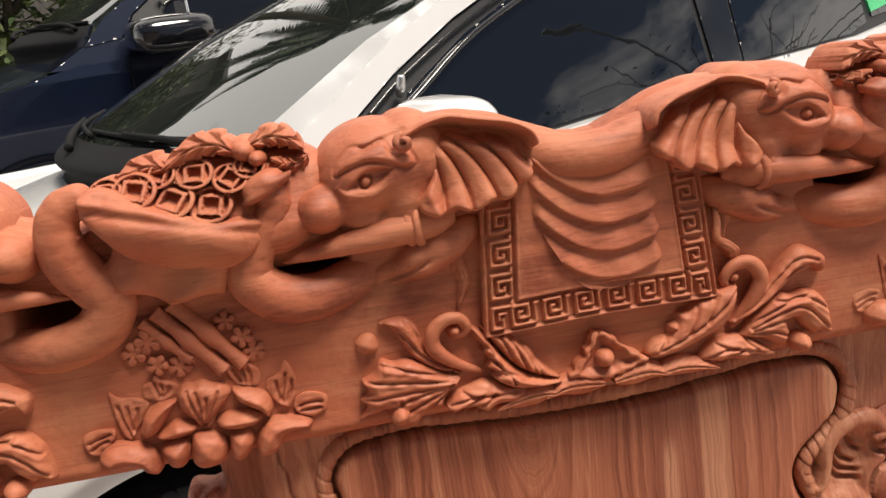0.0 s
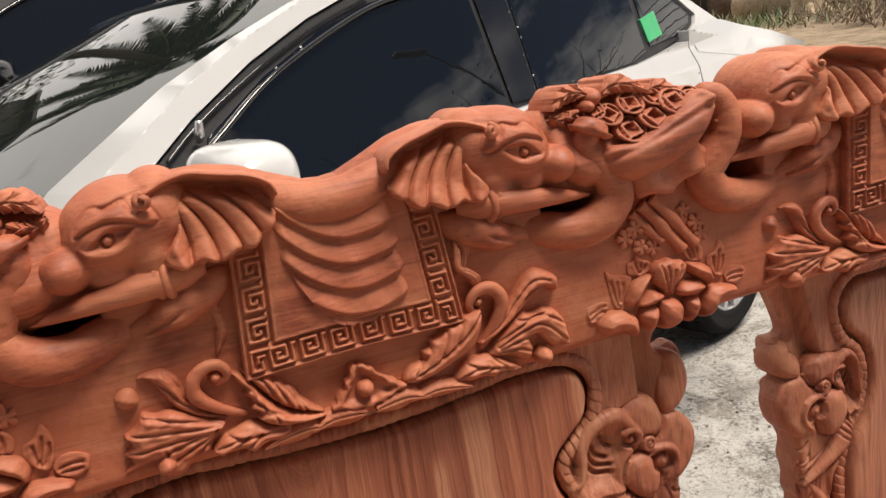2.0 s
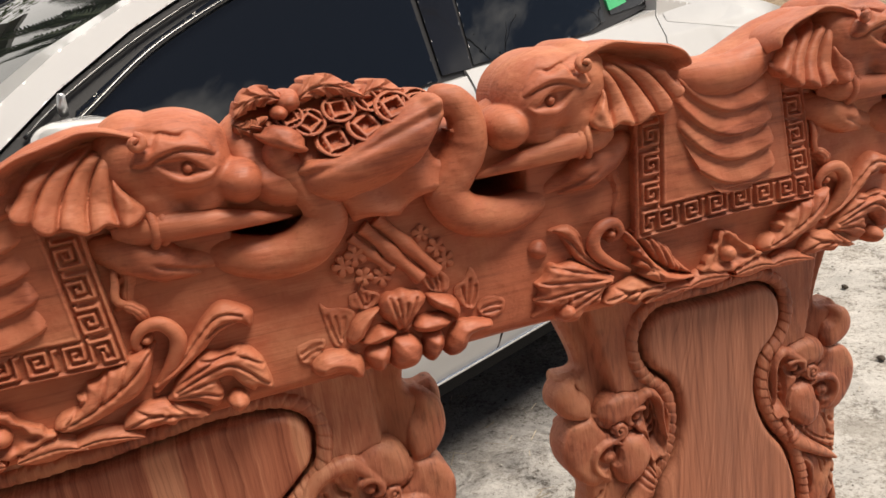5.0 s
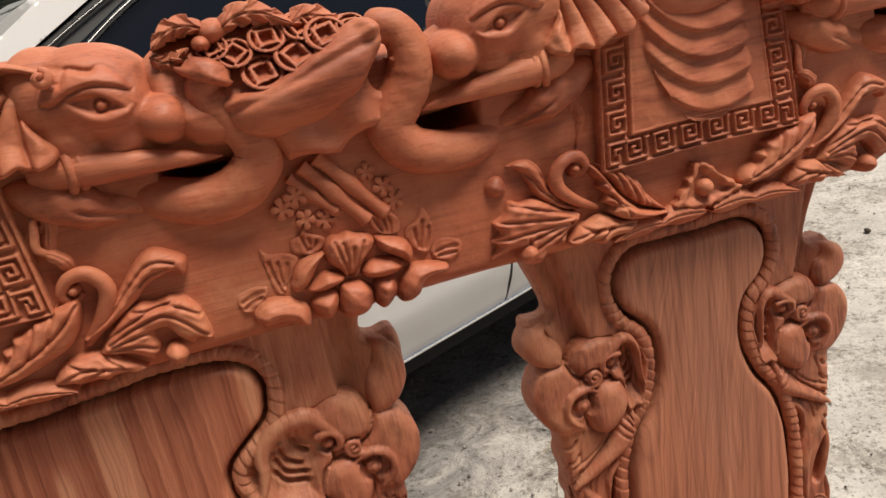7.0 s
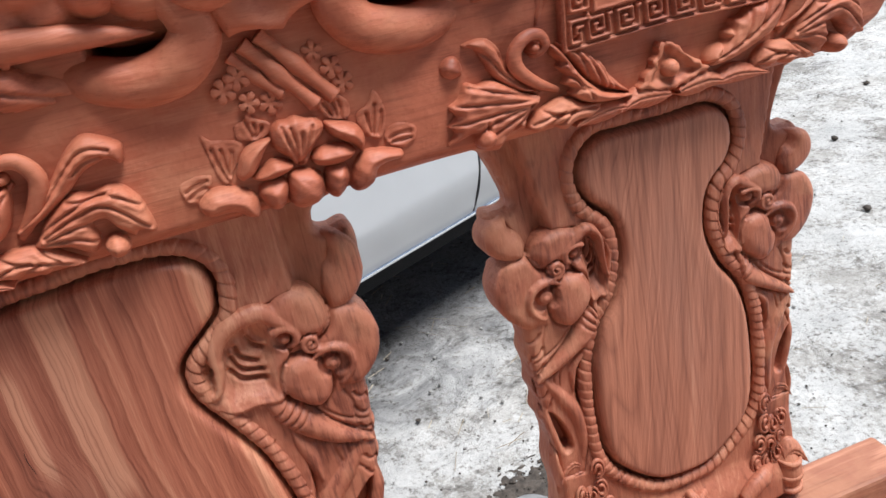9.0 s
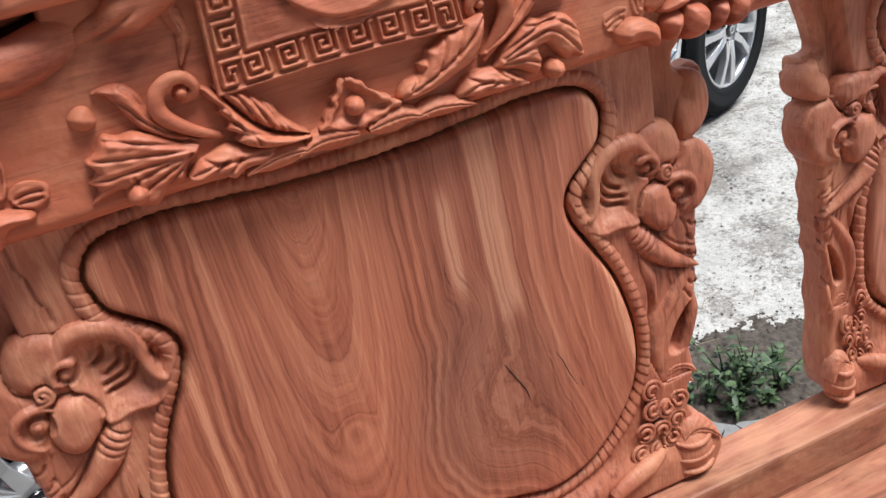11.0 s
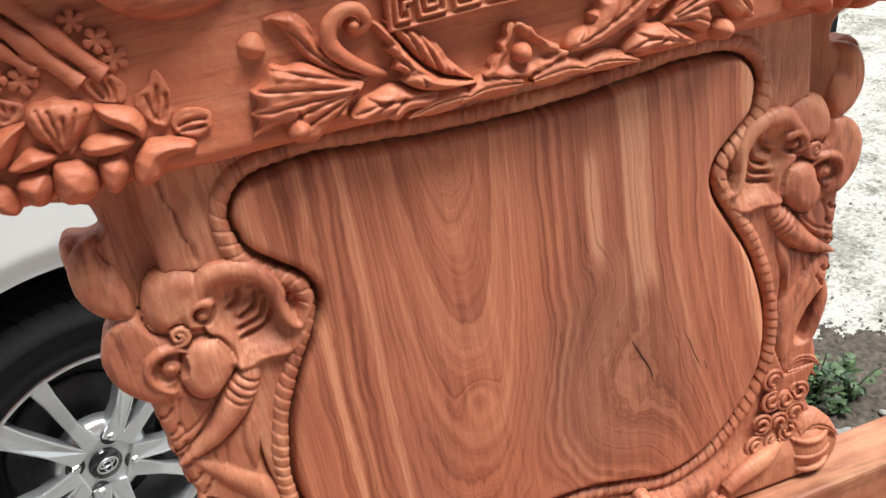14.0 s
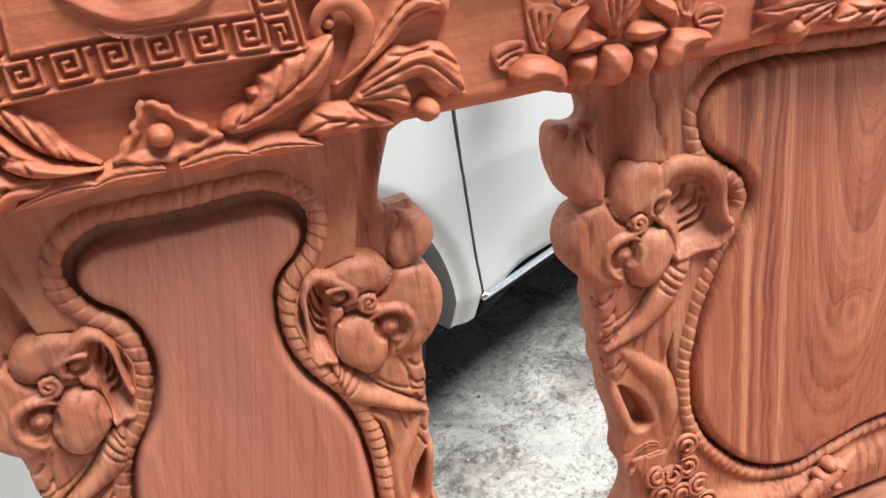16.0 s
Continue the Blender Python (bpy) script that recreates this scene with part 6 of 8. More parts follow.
def ground_mat():
    m, nt, b, li = material("dusty_ground")
    geo = nt.nodes.new("ShaderNodeNewGeometry")
    n1 = nnode(nt, "ShaderNodeTexNoise", Scale=1.6, Detail=10.0, Roughness=0.68)
    n2 = nnode(nt, "ShaderNodeTexNoise", Scale=34.0, Detail=9.0, Roughness=0.75)
    n3 = nnode(nt, "ShaderNodeTexNoise", Scale=7.0, Detail=8.0, Roughness=0.7, Distortion=1.2)
    for n in (n1, n2, n3):
        li(geo.outputs["Position"], n.inputs["Vector"])
    r1 = ramp_node(nt, [(0.32, (0.18, 0.168, 0.155)), (0.46, (0.41, 0.385, 0.352)), (0.63, (0.61, 0.58, 0.54))])
    li(n1.outputs["Fac"], r1.inputs["Fac"])
    r2 = ramp_node(nt, [(0.34, (0.22, 0.21, 0.20)), (0.46, (0.80, 0.79, 0.78)), (0.58, (1, 1, 1))])
    li(n2.outputs["Fac"], r2.inputs["Fac"])
    r3 = ramp_node(nt, [(0.36, (0.40, 0.385, 0.37)), (0.50, (1, 1, 1))])
    li(n3.outputs["Fac"], r3.inputs["Fac"])
    mx = nt.nodes.new("ShaderNodeMixRGB")
    mx.blend_type = "MULTIPLY"
    mx.inputs["Fac"].default_value = 0.75
    li(r1.outputs["Color"], mx.inputs["Color1"])
    li(r2.outputs["Color"], mx.inputs["Color2"])
    my = nt.nodes.new("ShaderNodeMixRGB")
    my.blend_type = "MULTIPLY"
    my.inputs["Fac"].default_value = 0.8
    li(mx.outputs["Color"], my.inputs["Color1"])
    li(r3.outputs["Color"], my.inputs["Color2"])
    # shade of the parked car painted into the ground colour, as a dark strip
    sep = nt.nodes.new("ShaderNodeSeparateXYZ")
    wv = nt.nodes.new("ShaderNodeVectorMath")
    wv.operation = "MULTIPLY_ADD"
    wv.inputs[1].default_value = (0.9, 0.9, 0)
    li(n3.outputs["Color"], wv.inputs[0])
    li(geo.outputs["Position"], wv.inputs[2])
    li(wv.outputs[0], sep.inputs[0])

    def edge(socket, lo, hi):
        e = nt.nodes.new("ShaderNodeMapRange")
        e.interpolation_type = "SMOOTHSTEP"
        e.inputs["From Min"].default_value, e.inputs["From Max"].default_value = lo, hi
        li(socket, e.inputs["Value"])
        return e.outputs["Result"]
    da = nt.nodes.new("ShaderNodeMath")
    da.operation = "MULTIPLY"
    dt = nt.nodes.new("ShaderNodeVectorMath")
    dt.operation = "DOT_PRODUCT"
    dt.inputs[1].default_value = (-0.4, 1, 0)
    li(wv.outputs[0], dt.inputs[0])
    li(edge(dt.outputs["Value"], CAR_SHADE[0], CAR_SHADE[1]), da.inputs[0])
    li(edge(sep.outputs["X"], CAR_SHADE[3], CAR_SHADE[2]), da.inputs[1])
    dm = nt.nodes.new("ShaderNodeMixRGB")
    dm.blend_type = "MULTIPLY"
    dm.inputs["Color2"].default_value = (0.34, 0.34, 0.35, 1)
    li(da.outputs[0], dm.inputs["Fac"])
    # pale flakes of lime and dark crumbs trodden in
    n4 = nnode(nt, "ShaderNodeTexNoise", Scale=75.0, Detail=6.0, Roughness=0.8)
    n5 = nnode(nt, "ShaderNodeTexNoise", Scale=4.5, Detail=5.0, Roughness=0.65)
    for n in (n4, n5):
        li(geo.outputs["Position"], n.inputs["Vector"])
    add = nt.nodes.new("ShaderNodeMath")
    add.operation = "MULTIPLY_ADD"
    add.inputs[1].default_value = 0.95
    li(n5.outputs["Fac"], add.inputs[0])
    li(n4.outputs["Fac"], add.inputs[2])
    fl = ramp_node(nt, [(0.92, (0, 0, 0)), (1.22, (0.50, 0.50, 0.50))])
    li(add.outputs[0], fl.inputs["Fac"])
    fm = nt.nodes.new("ShaderNodeMixRGB")
    fm.inputs["Color2"].default_value = (0.70, 0.685, 0.66, 1)
    li(fl.outputs["Color"], fm.inputs["Fac"])
    li(my.outputs["Color"], fm.inputs["Color1"])
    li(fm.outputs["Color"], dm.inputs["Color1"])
    ck = ramp_node(nt, [(0.36, (0.42, 0.40, 0.39)), (0.44, (1, 1, 1))])
    li(n4.outputs["Fac"], ck.inputs["Fac"])
    fk = nt.nodes.new("ShaderNodeMixRGB")
    fk.blend_type = "MULTIPLY"
    fk.inputs["Fac"].default_value = 0.8
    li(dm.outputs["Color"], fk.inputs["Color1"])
    li(ck.outputs["Color"], fk.inputs["Color2"])
    # beyond the yard the chalk gives way to tan earth
    far = nt.nodes.new("ShaderNodeVectorMath")
    far.operation = "DOT_PRODUCT"
    far.inputs[1].default_value = (0.66, 0.75, 0)
    li(wv.outputs[0], far.inputs[0])
    fe = nt.nodes.new("ShaderNodeMixRGB")
    fe.blend_type = "MULTIPLY"
    fe.inputs["Color2"].default_value = (0.62, 0.50, 0.37, 1)
    li(edge(far.outputs["Value"], 5.5, 9.5), fe.inputs["Fac"])
    li(fk.outputs["Color"], fe.inputs["Color1"])
    li(fe.outputs["Color"], b.inputs["Base Color"])
    b.inputs["Roughness"].default_value = 0.95
    b.inputs["Specular IOR Level"].default_value = 0.2
    bp = nnode(nt, "ShaderNodeBump", Strength=0.8, Distance=0.010)
    li(n2.outputs["Fac"], bp.inputs["Height"])
    bq = nnode(nt, "ShaderNodeBump", Strength=0.6, Distance=0.04)
    li(n3.outputs["Fac"], bq.inputs["Height"])
    li(bp.outputs["Normal"], bq.inputs["Normal"])
    li(bq.outputs["Normal"], b.inputs["Normal"])
    return m


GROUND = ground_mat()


def ground_sheet():
    """One sheet: fine and uneven near the bench, coarse out to the horizon."""
    ax = np.concatenate([[-400, -120, -40, -15, -7], np.linspace(-3.5, 5, 150), [7, 10, 15, 40, 120, 400]])
    ay = np.concatenate([[-400, -120, -40, -15, -6, -2.5], np.linspace(-1, 5.5, 120), [7, 10, 15, 40, 120, 400]])
    verts, faces = [], []
    for y in ay:
        for x in ax:
            near = 1.0 if -3.6 < x < 5.1 and -1.1 < y < 5.6 else 0.0
            z = near * (0.010 * noise.noise((x * 2.3, y * 2.3, 0)) + 0.006 * noise.noise((x * 9, y * 9, 3)))
            verts.append((x, y, z - 0.004))
    w = len(ax)
    for j in range(len(ay) - 1):
        for i in range(w - 1):
            faces.append((j * w + i, j * w + i + 1, (j + 1) * w + i + 1, (j + 1) * w + i))
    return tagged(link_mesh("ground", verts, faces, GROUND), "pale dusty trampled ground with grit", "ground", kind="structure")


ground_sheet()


# ---- cars ----
def glass_mat(name, tint, ior=1.55, rough=0.015):
    m, nt, b, li = material(name)
    b.inputs["Base Color"].default_value = (*tint, 1)
    b.inputs["Roughness"].default_value = rough
    b.inputs["IOR"].default_value = ior
    nz = nnode(nt, "ShaderNodeTexNoise", Scale=4.0, Detail=3.0)
    geo = nt.nodes.new("ShaderNodeNewGeometry")
    li(geo.outputs["Position"], nz.inputs["Vector"])
    bp = nnode(nt, "ShaderNodeBump", Strength=0.05, Distance=0.01)
    li(nz.outputs["Fac"], bp.inputs["Height"])
    li(bp.outputs["Normal"], b.inputs["Normal"])
    return m


TINTED = glass_mat("tinted_glass", (0.003, 0.004, 0.006), 1.68)
COWL_BLACK = plain("weathered_black_trim", (0.014, 0.014, 0.015), 0.85, 0, 0, 0.1, 200, 0.25)
COWL_BLACK.node_tree.nodes["Principled BSDF"].inputs["Specular IOR Level"].default_value = 0.12
SCREEN = glass_mat("windscreen_glass", (0.012, 0.015, 0.014), 2.7)
RED_LENS = plain("red_lens", (0.45, 0.01, 0.015), 0.15, 0, 0.5, 0, 30, 0.1)
GREEN_STICKER = plain("green_sticker", (0.06, 0.48, 0.20), 0.5, 0, 0, 0, 20, 0.1)
HALF_TURN = pose(0, 0, 0, 0, 0, 180)


def side_y(q, z):
    """Half width of the body at q behind the front axle and height z."""
    y = np.interp(z, [.20, .27, .33, .42, .60, .78, .93, 1.02, 1.08], [.765, .795, .818, .822, .838, .842, .836, .812, .775])
    crease = 0.034 * smooth(.45, .29, z) * smooth(.435, .62, q) * smooth(2.15, 1.95, q)
    nose = np.maximum(-0.25 - q, 0)
    tail = np.maximum(q - 2.75, 0)
    return y - crease - 0.55 * nose ** 1.8 - 0.22 * tail ** 1.7


def arch_trim(q, z, c):
    r = np.sqrt((q - c) ** 2 + (z - .30) ** 2)
    return 0.014 * smooth(.412, .374, r)


def panel_piece(car, name, poly, paint, label=""):
    p = np.array(poly)

    def fn(X, Z):
        s = poly_sdf(X, Z, poly)
        for c in (0.0, 2.55):
            s = np.maximum(s, .372 - np.sqrt((X - c) ** 2 + (Z - .30) ** 2))
        h = side_y(X, Z) - arch_trim(X, Z, 0.0) - arch_trim(X, Z, 2.55)
        return h, s
    o = relief(name, (p[:, 0].min() - .01, p[:, 0].max() + .01, p[:, 1].min() - .01, p[:, 1].max() + .01), 0.0075, fn, -0.70, paint, car, label)
    o.matrix_basis = HALF_TURN
    return o


def upper_y(z):
    return .775 - (z - 1.05) * 0.42


def upper_piece(car, name, poly, mat, lift, label="", step=0.0045, lean=0.0):
    p = np.array(poly)

    def fn(X, Z):
        s = poly_sdf(X, Z, poly)
        h = upper_y(Z) + lift + 0.035 * smooth(1.0, 1.6, X) * smooth(2.6, 1.6, X) * 0.3 - 0.05 * np.maximum(X - 2.2, 0)
        return h, s
    o = relief(name, (p[:, 0].min() - .01, p[:, 0].max() + .01, p[:, 1].min() - .01, p[:, 1].max() + .01), step, fn, -(0.60), mat, car, label)
    o.matrix_basis = HALF_TURN
    return o


def lathe(name, prof, mat, parent, label="", seg=64, m=None, smooth_=True):
    """Turned about the y axis: profile of (radius, y)."""
    verts, faces = [], []
    n = len(prof)
    for i in range(seg):
        a = 2 * math.pi * i / seg
        for r, y in prof:
            verts.append((r * math.cos(a), y, r * math.sin(a)))
    for i in range(seg):
        j = (i + 1) % seg
        for k in range(n - 1):
            faces.append((i * n + k, i * n + k + 1, j * n + k + 1, j * n + k))
    return link_mesh(name, verts, faces, mat, parent, label, smooth_, m)


def prism(outline, y0, y1, mat, name, parent, bevel=0.003, label=""):
    """A flat outline in x, z between two depths, with bevelled rims."""
    bm = bmesh.new()
    vs = [bm.verts.new((x, y0, z)) for x, z in outline]
    f = bm.faces.new(vs)
    ext = bmesh.ops.extrude_face_region(bm, geom=[f])
    for v in ext["geom"]:
        if isinstance(v, bmesh.types.BMVert):
            v.co.y = y1
    bmesh.ops.recalc_face_normals(bm, faces=bm.faces)
    if bevel:
        bmesh.ops.bevel(bm, geom=[e for e in bm.edges], offset=bevel, segments=2, affect="EDGES", profile=0.6)
    return part(name, bm, mat, parent, label)


def wheel(car, x, y, turn):
    w = new("wheel")
    w.parent = car
    w.matrix_basis = pose(x, y, .30, 0, turn, 0)
    lathe("tyre", [(.203, -.005), (.206, .004), (.214, .010), (.225, .0125), (.238, .0115), (.240, .0135), (.262, .0115), (.264, .013), (.276, .006), (.286, -.006), (.293, -.014), (.296, -.024),
                   (.297, -.05), (.291, -.052), (.291, -.058), (.298, -.060), (.299, -.092), (.292, -.094), (.292, -.102), (.299, -.104), (.298, -.14), (.293, -.165), (.27, -.178), (.21, -.17)], TYRE, w, "black tyre with tread grooves", 96)
    # tread blocks round the shoulder
    vs, fs = [], []
    for i in range(72):
        a0, a1 = 2 * math.pi * i / 72, 2 * math.pi * (i + 0.82) / 72
        o = len(vs)
        for a in (a0, a1):
            for r, yy in ((.285, -.004), (.2975, -.016), (.3005, -.046), (.289, -.046)):
                vs.append((r * math.cos(a + yy * 0.8), yy, r * math.sin(a + yy * 0.8)))
        fs += [(o, o + 1, o + 5, o + 4), (o + 1, o + 2, o + 6, o + 5), (o + 2, o + 3, o + 7, o + 6), (o, o + 3, o + 2, o + 1), (o + 4, o + 5, o + 6, o + 7)]
    tagged(link_mesh("tread", vs, fs, TYRE, w, "", False), kind="stuff")
    lathe("rim", [(.200, -.012), (.2045, -.004), (.2035, .003), (.196, .002), (.190, -.010), (.187, -.03), (.182, -.10), (.185, -.165)], ALLOY, w, "silver rim", 80)
    lathe("brake_disc", [(.02, -.085), (.125, -.085), (.13, -.09), (.13, -.10), (.02, -.10)], DARK_METAL, w, "", 40)
    lathe("wheel_back", [(.01, -.12), (.186, -.12), (.186, -.125)], BLACK_PLASTIC, w, "", 32)
    for k in range(5):
        for sgn, wid in ((-1, .0235), (1, .0175)):
            o = [(.040, sgn * .012 - .017), (.040, sgn * .012 + .017), (.10, sgn * .022 + wid * .62), (.160, sgn * .037 + wid * .72), (.197, sgn * .046 + wid * .95),
                 (.201, sgn * .046), (.197, sgn * .046 - wid * .95), (.160, sgn * .037 - wid * .72), (.10, sgn * .022 - wid * .62)]
            sp = prism(o, -.028, .000, ALLOY, "spoke", w, .0035)
            for v in sp.data.vertices:
                v.co.y += 0.004 - 0.14 * max(0, .085 - math.hypot(v.co.x, v.co.z)) + 0.004 * math.sin(v.co.x * 18)
            sp.matrix_basis = pose(0, 0, 0, 0, 72 * k + 8, 0)
    lathe("hub", [(.0, -.006), (.03, -.006), (.052, -.005), (.070, -.009), (.078, -.016), (.078, -.04)], ALLOY, w, "", 48)
    lathe("center_cap", [(.0, .003), (.024, .0025), (.0275, -.001), (.0275, -.01)], BLACK_GLOSS, w, "black cap with a silver emblem", 36)
    for rx_, rz_, r in ((.017, .0125, .0016), (.0065, .0115, .0013), (.0125, .005, .0013)):
        sweep("emblem", [(rx_ * math.cos(a), .0045, rz_ * math.sin(a) + (.003 if rz_ < .006 else 0)) for a in np.linspace(0, 2 * math.pi, 12, endpoint=False)], r, ALLOY, w, "", 6, 32, closed=True)
    for k in range(4):
        a = radians(90 * k + 28)
        m = pose(.050 * math.cos(a), 0, .050 * math.sin(a))
        lathe("nut_seat", [(.0125, -.0028), (.0150, -.0018), (.0165, -.004)], BLACK_PLASTIC, w, "", 20, m)
        lathe("nut_well", [(.0, -.0035), (.0145, -.0032)], BLACK_PLASTIC, w, "", 20, m)
        lathe("wheel_nut", [(.0, .0045), (.0065, .0040), (.0085, .0015), (.0092, -.010)], CHROME, w, "", 6, m, False)
    return w


def build_car(name, label, paint, m, mirror_mat, full=True, big=1.0, squat=(1.0, 1.0, 0.0)):
    car = tagged(new(name), label, "car")
    car.matrix_basis = m
    # dark inside shell behind the gaps and arches
    part("inner_shell", box_bm(-3.25, -.12, -.72, .66, .26, .94, .03), BLACK_PLASTIC, car)
    part("engine_bay", box_bm(-.12, .52, -.62, .62, .26, .66, .03), BLACK_PLASTIC, car)
    for c in (0, -2.55):
        for sd in (1, -1):
            liner = lathe("arch_liner", [(.01, .64 * sd), (.385, .64 * sd), (.385, .765 * sd)], BLACK_PLASTIC, car, "black wheel-arch liner", 40, pose(c, 0, .30))
            bm = bmesh.new()
            bm.from_mesh(liner.data)
            bmesh.ops.delete(bm, geom=[f for f in bm.faces if f.calc_center_median().z < -.06], context="FACES")
            bm.to_mesh(liner.data)
            bm.free()
    panel_piece(car, "front_fender", [(-.78, .40), (-.74, .24), (.30, .255), (.425, .262), (.428, .33), (.405, .48), (.385, .62), (.372, .80), (.375, .965), (.20, .965), (-.30, .875), (-.70, .72)], paint, "")
    panel_piece(car, "front_door", [(.436, .322), (.455, .314), (1.508, .312), (1.512, .45), (1.505, .80), (1.50, 1.050), (.47, 1.006), (.383, .965), (.380, .80), (.392, .62), (.412, .48)], paint, "")
    panel_piece(car, "rear_door", [(1.516, .312), (2.06, .315), (2.13, .38), (2.16, .55), (2.22, .70), (2.33, .84), (2.36, 1.10), (2.05, 1.072), (1.508, 1.062), (1.513, .80), (1.520, .45)], paint, "")
    panel_piece(car, "rear_quarter", [(2.14, .38), (2.09, .27), (3.30, .27), (3.42, .40), (3.45, .70), (3.40, .88), (3.25, .985), (2.85, 1.055), (2.60, 1.09), (2.369, 1.135), (2.366, 1.10), (2.338, .84), (2.228, .70), (2.168, .55)], paint, "")
    panel_piece(car, "sill", [(.437, .248), (2.14, .248), (2.14, .268), (2.06, .297), (.445, .297), (.437, .290)], COWL_BLACK, "black sill")
    # bright strip along the sill
    pts = [(-q, float(side_y(np.array(q), np.array(z))) + .004, z) for q, z in ((.436, .318), (.50, .308), (1.0, .307), (1.6, .308), (1.98, .312), (2.06, .325), (2.12, .37))]
    sweep("chrome_strip", pts, .0075, CHROME, car, "bright chrome sill strip", 8, 60)
    # dark shut lines round the doors
    for line in (((.381, .965), (.376, .80), (.388, .62), (.408, .48), (.432, .322)), ((1.504, 1.05), (1.509, .80), (1.516, .45), (1.512, .315)), ((2.340, 1.0), (2.334, .84), (2.224, .70), (2.164, .55), (2.136, .39))):
        sweep("door_seam", [(-q, float(side_y(np.array(q), np.array(z))) - .003, z) for q, z in line], .0042, BLACK_PLASTIC, car, "", 6, 40)
    # upper body
    surround = [(.38, 1.005), (.455, 1.105), (.58, 1.18), (.75, 1.262), (.93, 1.330), (1.10, 1.378), (1.30, 1.402), (1.60, 1.408), (1.95, 1.385), (2.20, 1.335), (2.42, 1.255), (2.53, 1.175), (2.50, 1.145), (2.38, 1.112), (2.05, 1.068), (1.5, 1.044), (.48, 1.004)]
    upper_piece(car, "window_surround", surround, BLACK_PLASTIC, -.004, "black window surround")
    upper_piece(car, "side_window", [(.53, 1.018), (.60, 1.150), (.77, 1.238), (.95, 1.308), (1.12, 1.352), (1.30, 1.374), (1.445, 1.378), (1.415, 1.054)], TINTED, .0, "dark tinted side window")
    upper_piece(car, "side_window", [(1.545, 1.070), (1.60, 1.380), (1.85, 1.368), (2.05, 1.338), (2.16, 1.305), (2.12, 1.100), (2.03, 1.080)], TINTED, .0, "dark tinted side window")
    upper_piece(car, "quarter_window", [(2.158, 1.112), (2.195, 1.318), (2.30, 1.288), (2.405, 1.243), (2.495, 1.178), (2.47, 1.150), (2.36, 1.122)], TINTED, .0, "small tinted window")
    upper_piece(car, "pillar_cover", [(1.432, 1.064), (1.464, 1.385), (1.585, 1.385), (1.532, 1.064)], BLACK_GLOSS, .003, "black pillar cover")
    # rain guard along the window top
    guard = [(.575, 1.125), (.62, 1.150), (.80, 1.243), (1.09, 1.338), (1.30, 1.366), (1.445, 1.370)]
    sweep("rain_guard", [(-q, upper_y(z) + .014, z) for q, z in guard], .006, BLACK_GLOSS, car, "smoked rain guard over the window", 7, 40)
    if full:
        sweep("window_line", [(-q, upper_y(z) + .006, z) for q, z in ((.50, 1.125), (.60, 1.182), (.77, 1.258), (.95, 1.322), (1.12, 1.366))], .0035, BLACK_GLOSS, car, "", 6, 40)
    upper_piece(car, "a_pillar", [(.24, 1.02), (.34, 1.105), (.60, 1.248), (.78, 1.322), (.97, 1.388), (1.15, 1.425), (1.5, 1.445), (2.0, 1.43), (2.3, 1.35), (2.55, 1.22), (2.78, 1.09), (2.66, 1.112), (2.46, 1.126),
                                  (2.51, 1.145), (2.54, 1.175), (2.43, 1.26), (2.21, 1.342), (1.96, 1.392), (1.60, 1.415), (1.30, 1.409), (1.10, 1.385), (.93, 1.337), (.75, 1.269), (.58, 1.187), (.45, 1.11), (.385, 1.035)], paint, .004, "")
    upper_piece(car, "pillar_corner", [(.10, .955), (.24, 1.02), (.385, 1.035), (.48, 1.04), (.40, .96)], paint, .0, "")
    # rear pillar: one skin from the window line down to the shoulder
    vs, fs = [], []
    qs = np.linspace(2.40, 3.24, 40)
    for q in qs:
        zt = float(np.interp(q, [2.40, 2.50, 2.58, 2.66, 2.78, 3.0, 3.24], [1.110, 1.137, 1.150, 1.140, 1.108, 1.060, .985]))
        zb = float(np.interp(q, [2.40, 2.80, 3.24], [1.060, .985, .925]))
        yt, yb = upper_y(zt) + .009, float(side_y(np.array(q), np.array(zb))) + .0012
        for k in range(13):
            t = k / 12
            vs.append((-q, yt + (yb - yt) * (.75 * t + .25 * math.sin(t * math.pi / 2)), zt + (zb - zt) * t))
    for i in range(len(qs) - 1):
        for k in range(12):
            fs.append((i * 13 + k, i * 13 + k + 1, (i + 1) * 13 + k + 1, (i + 1) * 13 + k))
    link_mesh("rear_pillar", vs, fs, paint, car)
    # windscreen, roof, bonnet, boot: sheets bowed across the car
    def sheet(nm, rows, mat, lab="", n=25):
        vs, fs = [], []
        r = spline(rows, 24)
        for q, z, half, bow, drop in r:
            for k in range(n):
                v = -1 + 2 * k / (n - 1)
                vs.append((-(q + bow * v * v), half * v, z - drop * v * v))
        for i in range(len(r) - 1):
            for k in range(n - 1):
                fs.append((i * n + k, i * n + k + 1, (i + 1) * n + k + 1, (i + 1) * n + k))
        return link_mesh(nm, vs, fs, mat, car, lab)
    sheet("windscreen", [(.155, 1.084, .70, .225, .0), (.27, 1.139, .692, .187, .006), (.57, 1.280, .665, .12, .02), (.98, 1.435, .60, .04, .03)], SCREEN, "raked windscreen with dark interior behind")
    sheet("roof", [(.97, 1.440, .61, .04, .03), (1.25, 1.475, .60, .02, .035), (1.75, 1.475, .60, 0, .04), (2.25, 1.425, .60, -.04, .06)], paint)
    sheet("rear_window", [(2.24, 1.425, .60, -.06, .06), (2.55, 1.27, .60, -.06, .05), (2.85, 1.105, .62, -.08, .03)], SCREEN)
